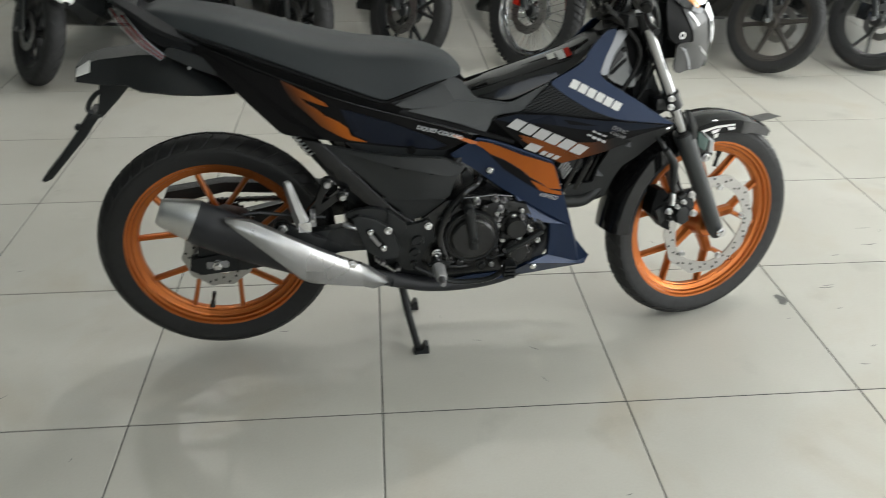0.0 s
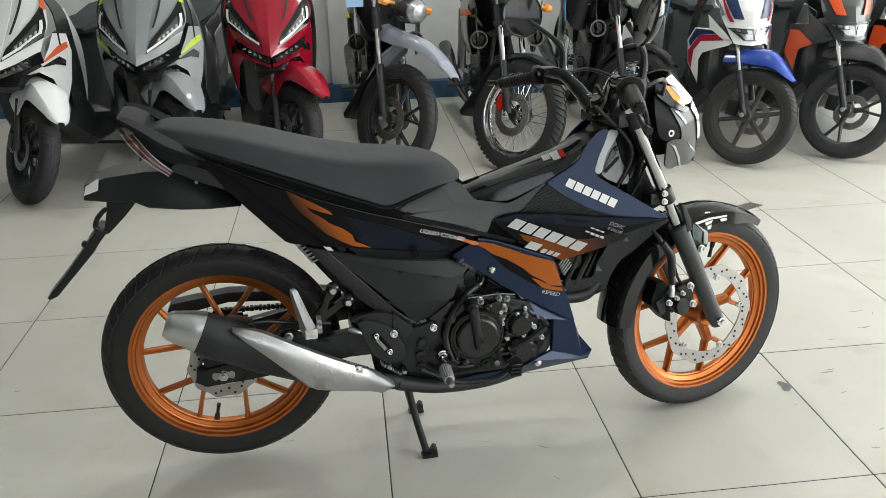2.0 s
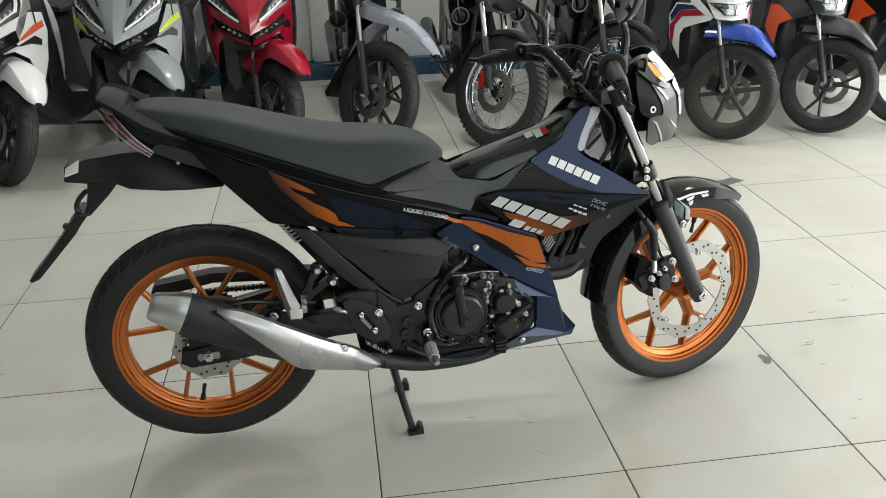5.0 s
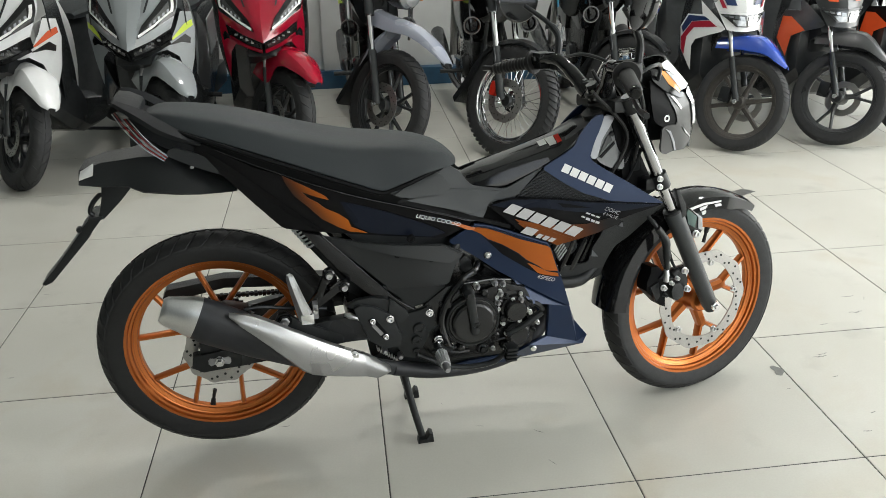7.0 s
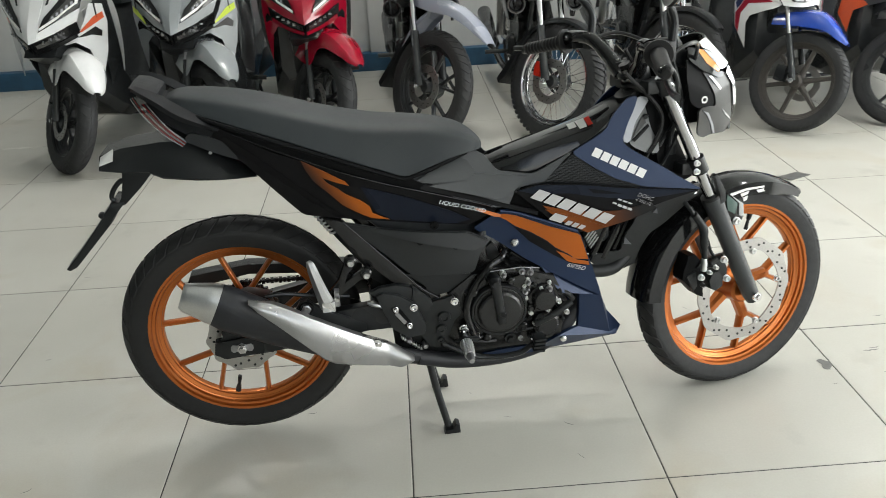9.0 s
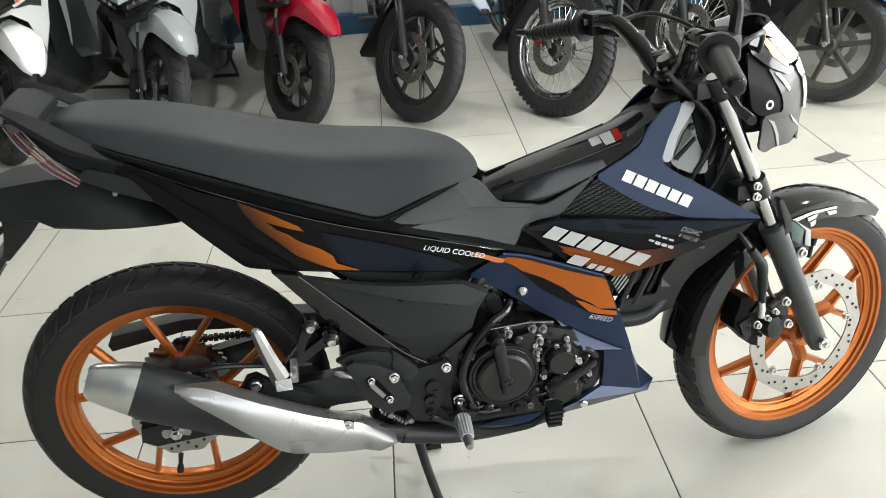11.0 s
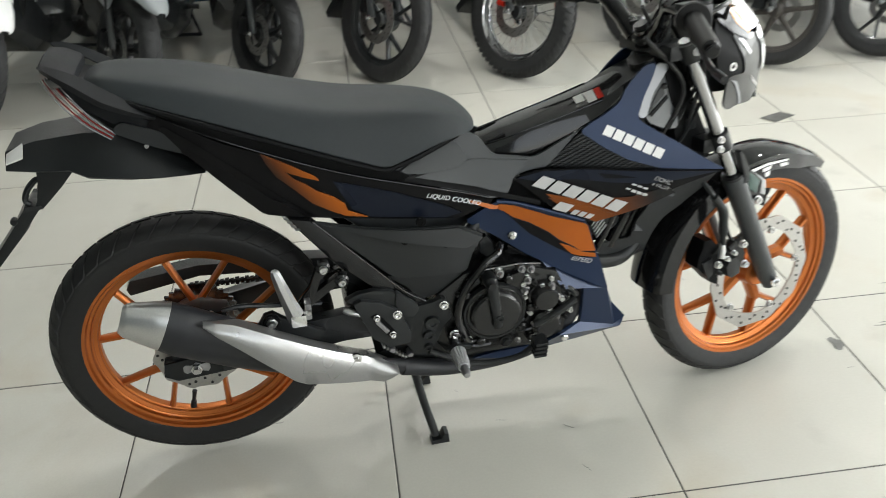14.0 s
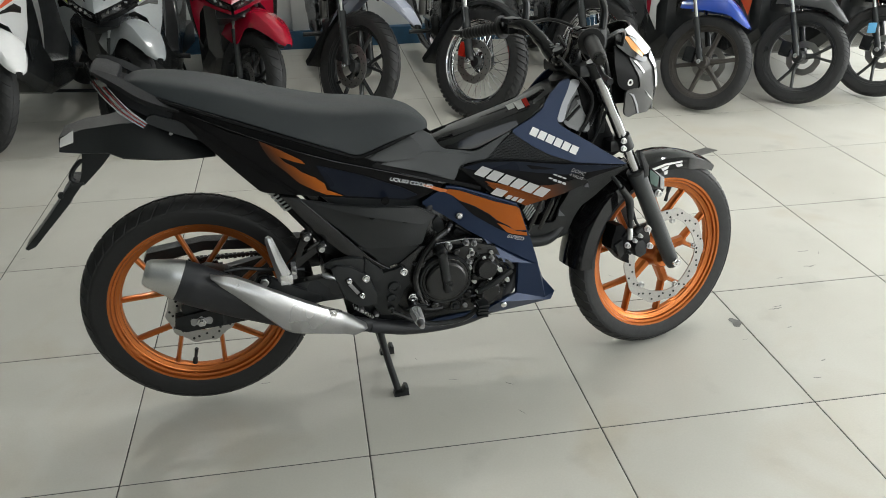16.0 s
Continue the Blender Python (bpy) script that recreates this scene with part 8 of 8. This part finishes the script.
        part("wing_graphic", flank(slim(SPORT_BAND), sport_depth, s, 0.003, 0.002), accent, wg, "bright coloured graphic")
        part("wing_vent", flank(slim(SPORT_VENT), sport_depth, s, 0.003, 0.002), "gloss", wg, "black air vent")
        bm = sheet([[(-0.20, s * 0.16, 1.0), (-0.20, s * 0.225, 0.88), (-0.20, s * 0.235, 0.72), (-0.24, s * 0.225, 0.56), (-0.28, s * 0.20, 0.42), (-0.34, s * 0.16, 0.26)],
                    [(-0.28, s * 0.12, 1.0), (-0.34, s * 0.20, 0.88), (-0.36, s * 0.22, 0.70), (-0.40, s * 0.21, 0.52), (-0.42, s * 0.19, 0.38), (-0.42, s * 0.16, 0.24)]], 22, 0.006)
        part("leg_shield", bm, "shield", top, "black leg shield")
    bm = bmesh.new()
    prism(bm, [(-0.02, 0.56), (-0.14, 0.70), (-0.26, 0.72), (-0.30, 0.30), (-0.22, 0.34), (-0.16, 0.50)], -0.085, 0.085, 0.02)
    part("inner_shield", bm, "satin", top, "black inner shield above the wheel")
    rear_half(top, paint)
    top_half(top, paint, 1.0)
    return top


BROAD = Face([(-0.050, 0, 0.605), (-0.062, 0, 0.70), (-0.095, 0, 0.80), (-0.140, 0, 0.90), (-0.19, 0, 1.02)],
             [(-0.060, 0.052, 0.608), (-0.082, 0.068, 0.69), (-0.115, 0.085, 0.785), (-0.158, 0.085, 0.90), (-0.205, 0.07, 1.02)],
             [(-0.085, 0.086, 0.613), (-0.125, 0.113, 0.681), (-0.165, 0.142, 0.77), (-0.205, 0.142, 0.90), (-0.245, 0.10, 1.03)])


def city_scooter(x, y, turn, steer, paint, guard, flank_paint, bands, label, style="five", rim="graphite"):
    top = thing("scooter", pose(x, y, 0, 0, 0, -90 + turn), label, "scooter", ROW)
    M = lock(steer, 0.02)
    c = (0, 0, 0.248)
    parked_wheel(top, c, 0.248, 0.198, 0.076, M, style, rim, 60, disc=1)
    parked_fork(top, c, M, "chrome", 0.60, 0.068, 0.60, 0.42, 0.017)
    part("caliper", spin(box(bmesh.new(), (-0.07, -0.060, 0.27), (0.055, 0.045, 0.08), 0.012), M), "satin", top, "black brake caliper")
    beak_guard(top, CITY_GUARD, M, guard, "painted front mudguard set above the wheel")
    face = part("front_panel", sheet([BROAD.rows[2], BROAD.rows[1], BROAD.rows[0]], 25, 0.005, True), paint, top, "painted front panel")
    for s in (-1, 1):
        hl = part("headlamp", BROAD.patch(((0.050, 0.0), (0.055, 0.42), (0.205, 0.97), (0.185, 0.0)), s, 0.005, 8), "smoke", face, "wide clear headlamp")
        part("reflector", BROAD.patch(((0.065, 0.04), (0.070, 0.36), (0.140, 0.56), (0.125, 0.04)), s, 0.009, 4), "clear", hl, "bright lamp reflector")
        for k in range(4):
            v = 0.06 + 0.20 * k
            part("lamp_facet", BROAD.patch(((0.128 + 0.014 * k, v), (0.132 + 0.014 * k, v + 0.17), (0.176 + 0.006 * k, v + 0.19), (0.170 + 0.006 * k, v + 0.02)), s, 0.009 + 0.003 * (k % 2), 2, 0.003), "bright_tube" if k % 2 else "clear", hl)
        part("lamp_brow", BROAD.patch(((0.190, 0.0), (0.210, 0.96), (0.232, 0.97), (0.215, 0.0)), s, 0.008, 5), paint, face)
        for k, (band, mt) in enumerate(bands):
            part("graphic", BROAD.patch(((0.30 - 0.03 * k, 0.28 + 0.34 * k), (0.31 - 0.03 * k, 0.58 + 0.18 * k), (0.62, 0.84 + 0.06 * k), (0.62, 0.46 + 0.41 * k)), s, 0.004), mt, face, "coloured stripe")
        wg = part("side_wing", flank(CITY_WING, city_depth, s), flank_paint, top, "painted side wing")
        for k, (band, mt) in enumerate(bands):
            part("wing_stripe", flank(band, city_depth, s, 0.003 + 0.001 * k, 0.002), mt, wg, "coloured stripe")
        bm = sheet([[(-0.18, s * 0.10, 1.0), (-0.24, s * 0.17, 0.86), (-0.28, s * 0.205, 0.70), (-0.32, s * 0.22, 0.56), (-0.34, s * 0.20, 0.40), (-0.40, s * 0.16, 0.26)],
                    [(-0.26, s * 0.10, 1.0), (-0.32, s * 0.18, 0.86), (-0.36, s * 0.21, 0.70), (-0.40, s * 0.21, 0.52), (-0.42, s * 0.19, 0.38), (-0.44, s * 0.16, 0.24)]], 22, 0.006)
        part("leg_shield", bm, "shield", top, "black leg shield")
        part("turn_signal", BROAD.patch(((0.36, 0.86), (0.34, 0.98), (0.50, 0.98), (0.44, 0.90)), s, 0.006, 4), "clear", face, "clear turn signal")
    bm = prism(bmesh.new(), [(-0.105, 0.575), (-0.15, 0.64), (-0.26, 0.70), (-0.34, 0.28), (-0.26, 0.32), (-0.20, 0.52)], -0.10, 0.10, 0.02)
    part("inner_shield", bm, "shield", top, "black inner shield above the wheel")
    rear_half(top, paint)
    top_half(top, paint, 1.0)
    return top


def street_bike(x, y, turn, steer, guard, tank, wheel, R, label, knob=0.0, red_caliper=False, stripe="lime", high=True, fairing=False):
    top = thing("motorcycle", pose(x, y, 0, 0, 0, -90 + turn), label, "motorcycle", ROW)
    M = lock(steer)
    c = (0, 0, R)
    r = R - 0.068
    parked_wheel(top, c, R, r, 0.082, M, wheel, "shield", 40 if not knob else 58, knob, disc=-1)
    parked_fork(top, c, M, "chrome", 0.98, 0.085, 0.36, 0.44, 0.022)
    cal = part("caliper", spin(box(bmesh.new(), (-0.070, -0.070, R + 0.045), (0.046, 0.042, 0.078), 0.018), M), "redpaint" if red_caliper else "shield", top, "red brake caliper" if red_caliper else "black brake caliper")
    part("brake_hose", spin(tube(bmesh.new(), [(-0.07, -0.075, R + 0.09), (-0.10, -0.11, R + 0.22), (-0.18, -0.09, R + 0.36), (-0.24, -0.10, R + 0.58)], 0.006, 8, 20), M), "shield", top, "black brake hose")
    part("hub_drum", spin(turned(bmesh.new(), [(0.0001, 0.05), (0.05, 0.05), (0.055, 0.04), (0.055, 0.0)], c, 24), M), "shield", top)
    if high:
        fg = beak_guard(top, HIGH_GUARD, M, guard, "painted high front mudguard with a long beak")
        beak_guard(fg, TAIL_GUARD, M, guard, "", "guard_tail")
    else:
        curved_guard(top, c, R + 0.028, 165, 50, 0.055, M, guard, "painted front mudguard", 0.0, 0.04)
    part("lower_flap", spin(prism(bmesh.new(), [(-0.22, 0.50), (-0.20, 0.52), (-0.30, 0.26), (-0.34, 0.20), (-0.36, 0.22)], -0.06, 0.06, 0.004), M), "matt", top, "black rubber flap behind the wheel")
    # headlamp, bars and instruments
    LZ = 0.835 if high else 0.86
    H, G = (M, 0.66) if high else (lock(steer - 28), 1.0)
    bm = hull_loft([[Vector((xx, G * w * math.cos(a), LZ + G * h * math.sin(a))) for a in [2 * math.pi * k / 16 for k in range(16)]] for xx, w, h in ((-0.02, 0.07, 0.07), (-0.03, 0.105, 0.095), (-0.09, 0.115, 0.105), (-0.17, 0.08, 0.08))])
    hd = part("headlamp", spin(bm, H), "shield", top, "clear headlamp in a black shell")
    bm = hull_loft([[Vector((xx, G * w * math.cos(a), LZ + G * h * math.sin(a))) for a in [2 * math.pi * k / 16 for k in range(16)]] for xx, w, h in ((0.012, 0.03, 0.03), (0.0, 0.07, 0.065), (-0.029, 0.098, 0.090))])
    part("lamp_lens", spin(bm, H), "clear", hd, "clear lamp lens")
    part("handlebar", spin(tube(bmesh.new(), [(-0.36, -0.36, 1.02), (-0.31, -0.2, 1.03), (-0.26, -0.06, 0.99), (-0.26, 0.06, 0.99), (-0.31, 0.2, 1.03), (-0.36, 0.36, 1.02)], 0.012, 10, 30), M), "shield", top, "black handlebar")
    for s in (-1, 1):
        part("grip", spin(tube(bmesh.new(), [(-0.33, s * 0.25, 1.025), (-0.36, s * 0.37, 1.02)], 0.017, 12), M), "tyre", top, "black rubber grip")
        sg = part("turn_signal", spin(tube(bmesh.new(), [(-0.12, s * 0.08, 0.85), (-0.12, s * 0.17, 0.85)], [0.008, 0.008, 0.022, 0.02], 10, 8), M), "amber", top, "amber turn signal")
        part("fork_boot", spin(tube(bmesh.new(), [(-0.20, s * 0.085, 0.70), (-0.25, s * 0.085, 0.80)], 0.026, 12), M), "shield", top)
    part("instrument", spin(box(bmesh.new(), (-0.20, 0, 1.0), (0.09, 0.16, 0.06), 0.015), M), "shield", top, "black instrument housing")
    # tank, side shrouds, seat, engine, frame
    secs = []
    for xx, zt, zb, w in ((-0.30, 0.86, 0.66, 0.06), (-0.36, 0.92, 0.62, 0.12), (-0.50, 0.95, 0.64, 0.15), (-0.68, 0.88, 0.68, 0.13), (-0.80, 0.80, 0.70, 0.09)):
        secs.append([Vector((xx, w * math.cos(a), (zt + zb) / 2 + (zt - zb) / 2 * math.sin(a))) for a in [2 * math.pi * k / 18 for k in range(18)]])
    tk = part("fuel_tank", hull_loft(secs), tank, top, "painted fuel tank")
    for s in (-1, 1):
        bm = shell([(-0.17, 0.66), (-0.20, 0.80), (-0.34, 0.90), (-0.60, 0.83), (-0.52, 0.64), (-0.36, 0.55), (-0.24, 0.57)], lambda xx, zz: -0.165 - 0.03 * math.cos(8 * (zz - 0.72)) + 0.25 * max(0, xx + 0.30) + 0.10 * max(0, zz - 0.78), 0.008, 0.04, mirror=s > 0)
        sh = part("tank_shroud", bm, tank, top, "painted tank shroud")
        bm = shell([(-0.24, 0.775), (-0.30, 0.80), (-0.54, 0.76), (-0.52, 0.735)], lambda xx, zz: -0.170 - 0.03 * math.cos(8 * (zz - 0.72)) + 0.25 * max(0, xx + 0.30) + 0.10 * max(0, zz - 0.78), 0.003, 0.04, mirror=s > 0)
        part("shroud_stripe", bm, stripe, sh, "coloured stripe")
        part("frame_tube", tube(bmesh.new(), [(-0.30, s * 0.03, 0.78), (-0.42, s * 0.05, 0.50), (-0.52, s * 0.08, 0.26), (-0.85, s * 0.09, 0.25)], 0.015, 8, 18), "shield", top)
        part("footrest", tube(bmesh.new(), [(-0.78, s * 0.10, 0.30), (-0.78, s * 0.25, 0.30)], 0.013, 8), "shield", top, "black footrest")
    secs = []
    for xx, zt, zb, w in ((-0.72, 0.80, 0.72, 0.09), (-0.85, 0.80, 0.72, 0.12), (-1.1, 0.83, 0.75, 0.13), (-1.4, 0.85, 0.78, 0.11), (-1.5, 0.85, 0.80, 0.07)):
        secs.append([Vector((xx, w * cc, zb + (zt - zb) * t)) for cc, t in ((-0.95, 0), (-1, 0.5), (-0.8, 0.95), (0, 1), (0.8, 0.95), (1, 0.5), (0.95, 0))])
    part("seat", hull_loft(secs), "vinyl", top, "black vinyl seat")
    bm = prism(bmesh.new(), [(-0.46, 0.52), (-0.58, 0.60), (-0.78, 0.56), (-0.86, 0.36), (-0.80, 0.24), (-0.56, 0.22), (-0.50, 0.34)], -0.10, 0.10, 0.02)
    en = part("engine", bm, "engine", top, "dark engine block")
    for k in range(5):
        part("cooling_fin", box(bmesh.new(), (-0.56 - 0.012 * k, 0, 0.47 + 0.022 * k), (0.15, 0.19, 0.008), 0.002), "engine", en)
    part("clutch_cover", turned(bmesh.new(), [(0.0001, -0.135), (0.05, -0.135), (0.065, -0.12), (0.068, -0.09)], (-0.68, 0, 0.35), 28), "shield", en)
    for s in (-1, 1):
        at = Matrix.Translation((-0.185, s * 0.150, 0.655)) @ Matrix.Rotation(radians(90), 4, "Z")
        fog = part("fog_lamp", spin(turned(bmesh.new(), [(0.0001, 0.05), (0.030, 0.05), (0.044, 0.02), (0.046, -0.004), (0.036, -0.004), (0.030, 0.012), (0.0001, 0.014)], n=24), at), "gloss", top, "round black fog lamp with a bright ring")
        part("fog_ring", spin(turned(bmesh.new(), [(0.040, -0.008), (0.046, -0.008), (0.047, -0.003), (0.040, -0.003)], n=28, closed=True), at), "smoke", fog)
    part("exhaust_pipe", tube(bmesh.new(), [(-0.48, -0.03, 0.50), (-0.40, -0.06, 0.40), (-0.45, -0.11, 0.24), (-0.80, -0.15, 0.22), (-1.10, -0.17, 0.30), (-1.45, -0.18, 0.42)], [0.018, 0.018, 0.018, 0.02, 0.04, 0.045], 12, 30), "shield", top, "black exhaust")
    part("side_cover", prism(bmesh.new(), [(-0.80, 0.70), (-1.05, 0.74), (-1.0, 0.50), (-0.82, 0.48)], -0.12, 0.12, 0.012), tank, top, "painted side cover")
    c2 = (-1.28, 0, R)
    parked_wheel(top, c2, R, r, 0.095, I4, wheel, "shield", 36, knob, disc=0)
    for s in (-1, 1):
        part("swingarm_leg", tube(bmesh.new(), [(-0.82, s * 0.08, 0.34), (-1.28, s * 0.08, R)], 0.016, 8), "shield", top)
        part("shock_absorber", tube(bmesh.new(), [(-1.20, s * 0.11, R + 0.03), (-1.10, s * 0.11, 0.70)], 0.022, 10), "spring", top, "coil spring shock absorber")
    curved_guard(top, c2, R + 0.05, 168, 40, 0.06, I4, "matt", "black rear mudguard", 0, 0.04, name="rear_mudguard")
    if fairing:
        for s in (-1, 1):
            secs = []
            for u, rz, ry in ((-1.0, 0.02, 0.01), (-0.8, 0.10, 0.05), (-0.4, 0.16, 0.085), (0.0, 0.185, 0.10), (0.4, 0.16, 0.085), (0.8, 0.09, 0.045), (1.0, 0.02, 0.01)):
                secs.append([Vector((-0.38 + 0.14 * u, s * (0.20 + ry * math.cos(a)), 0.80 + 0.05 * u + rz * math.sin(a))) for a in [2 * math.pi * k / 18 for k in range(18)]])
            lf = part("leg_fairing", hull_loft(secs), "shield", top, "rounded dark leg fairing with a blue stripe")
            part("fairing_stripe", tube(bmesh.new(), [(-0.36, s * 0.304, 0.92), (-0.33, s * 0.303, 0.80), (-0.34, s * 0.296, 0.68)], 0.006, 6, 16), "sky", lf)
    part("side_stand", tube(bmesh.new(), [(-0.84, 0.10, 0.24), (-0.80, 0.22, 0.02)], 0.011, 8), "shield", top, "black side stand")
    return top


sport_scooter(-1.677, 2.58, -12, 52, "pearl", "vermilion", "glossy white sport scooter with orange graphics")
sport_scooter(-1.032, 2.62, -5, 44, "slate", "lime", "blue-grey sport scooter with lime graphics")
sport_scooter(-0.412, 2.70, 3, 36, "crimson", "crimson", "glossy red sport scooter", 0.62)
street_bike(0.17, 2.70, 0, 40, "lilac", "shield", "five", 0.285, "black street motorcycle with a lavender-grey front mudguard", stripe="lime")
street_bike(0.80, 2.63, 0, 40, "matt", "gloss", "wire", 0.292, "black motorcycle with wire wheels and a red caliper", 0.005, True, "vermilion", False)
street_bike(1.50, 2.85, 0, 35, "matt", "gloss", "wire", 0.285, "black motorcycle with rounded leg fairings and blue stripes", 0.0, False, "sky", False, True)
city_scooter(2.03, 2.52, 0, 42, "pearl", "royal", "pearl", [(CITY_BLUE, "deep_blue"), (CITY_RED, "wine")], "white scooter with a blue mudguard and red stripes", "six", "road_dust")
city_scooter(2.58, 2.52, 0, 42, "graphite", "graphite", "graphite", [(CITY_PATCH, "vermilion")], "dark grey scooter with orange side wings", "three")
last = city_scooter(3.08, 2.55, 0, 42, "inky", "gloss", "inky", [(CITY_PATCH, "vermilion")], "black scooter with orange wings and light blue trim", "three")
part("hang_tag", box(bmesh.new(), (0.02, -0.10, 0.385), (0.004, 0.05, 0.055), 0.001), "sky", last, "light blue tag")

# ---- small things on the floor and tags ----
bm = bmesh.new()
prism(bm, [(-0.065, -0.03), (0.055, -0.034), (0.075, 0.022), (-0.045, 0.034)], -0.0, 0.002, m=Matrix.Rotation(radians(90), 4, "X"))
tagged(part("floor_sticker", spin(bm, pose(1.74, 1.86, 0.0022, 0, 0, 20)), "brickish"), "worn grey metallic sticker on the floor tile", "sticker")
for x, y, z in ((0.30, 2.72, 0.895), (0.84, 2.66, 0.93)):
    bm = box(bmesh.new(), (0, 0, 0), (0.085, 0.002, 0.10))
    t = part("price_card", spin(bm, pose(x - 0.28, y + 0.06, z, 6, 0, 8)), "card", flat=True)
    tagged(t, "pale blue printed price card hung on a motorcycle", "card", "price cards")

# ---- floor tiles ----
def tile_mesh(w, d):
    bm = bmesh.new()
    h = 0.009
    e = 0.0013
    lo = [bm.verts.new((x, y, -h)) for x, y in ((0, 0), (w, 0), (w, d), (0, d))]
    mi = [bm.verts.new((x, y, -0.0008)) for x, y in ((0, 0), (w, 0), (w, d), (0, d))]
    up = [bm.verts.new((x, y, 0)) for x, y in ((e, e), (w - e, e), (w - e, d - e), (e, d - e))]
    bridge(bm, lo, mi); bridge(bm, mi, up)
    bm.faces.new(up)
    bmesh.ops.recalc_face_normals(bm, faces=bm.faces[:])
    me = bpy.data.meshes.new("tile")
    bm.to_mesh(me)
    bm.free()
    me.materials.append(MAT["tile"])
    return me


GAP = 0.0034
whole, part_tile = tile_mesh(TILE_X - GAP, TILE_Y - GAP), tile_mesh(TILE_X - GAP, 0.268)
rest = bmesh.new()
for i in range(-11, 13):
    for j in range(-8, 8):
        near = -6 <= i <= 8 and -4 <= j <= 7
        me = part_tile if j == 7 else whole
        m = Matrix.Translation((i * TILE_X + GAP / 2, j * TILE_Y + GAP / 2, 0))
        if near:
            ob = new("tile", me)
            ob.parent = FLOOR
            ob.matrix_basis = m
        else:
            k = len(rest.verts)
            rest.from_mesh(me)
            rest.verts.ensure_lookup_table()
            bmesh.ops.transform(rest, matrix=m, verts=rest.verts[k:])
tagged(part("outer_tiles", rest, "tile", FLOOR, flat=True), kind="stuff")


# small scuffs and dirt specks on the tiles
rng = random.Random(7)
bm = bmesh.new()
marks = [(1.187, 0.423, 0.030, 0.9, 0.004), (0.46, -0.42, 0.035, -0.5, 0.0016), (-0.30, -0.52, 0.012, 1.1, 0.005), (0.52, -0.30, 0.016, 0.3, 0.002), (1.337, 0.467, 0.050, 0.12, 0.004), (1.35, 0.480, 0.040, 0.2, 0.003), (1.604, 0.713, 0.050, 0.05, 0.005), (1.641, 0.823, 0.045, 0.05, 0.003), (1.457, 0.652, 0.03, 0.1, 0.003), (1.261, 0.10, 0.025, 0.0, 0.003), (1.323, 0.174, 0.02, 0.3, 0.003), (1.323, 0.358, 0.02, 0.2, 0.003), (-1.094, 0.735, 0.02, 0.2, 0.003), (0.409, 0.231, 0.030, -0.6, 0.002)]
marks += [(rng.uniform(-1.4, 2.6), rng.uniform(-0.8, 2.2), rng.uniform(0.008, 0.03), rng.uniform(0, 3.1), rng.uniform(0.0012, 0.003)) for _ in range(34)]
for x, y, l, a, w in marks:
    line = [(x + l * (k / 6 - 0.5) * math.cos(a) + rng.uniform(-1, 1) * w * 0.6, y + l * (k / 6 - 0.5) * math.sin(a) + rng.uniform(-1, 1) * w * 0.6) for k in range(7)]
    lo = [bm.verts.new((px + w * math.sin(a) * (0.2 + rng.random()) * math.sin(math.pi * (k + 0.3) / 7), py - w * math.cos(a) * math.sin(math.pi * (k + 0.3) / 7), 0.0006)) for k, (px, py) in enumerate(line)]
    hi = [bm.verts.new((px - w * math.sin(a) * 0.4, py + w * math.cos(a) * 0.4 * rng.random(), 0.0006)) for px, py in line]
    bridge(bm, lo, hi, False)
k = [bm.verts.new((1.172 + 0.022 * math.cos(a) * (0.7 + 0.3 * math.cos(3 * a)), 0.412 + 0.028 * math.sin(a), 0.0007)) for a in [2 * math.pi * i / 14 for i in range(14)]]
bm.faces.new(k)
tagged(part("floor_scuffs", bm, "brickish", FLOOR, flat=True), kind="stuff")
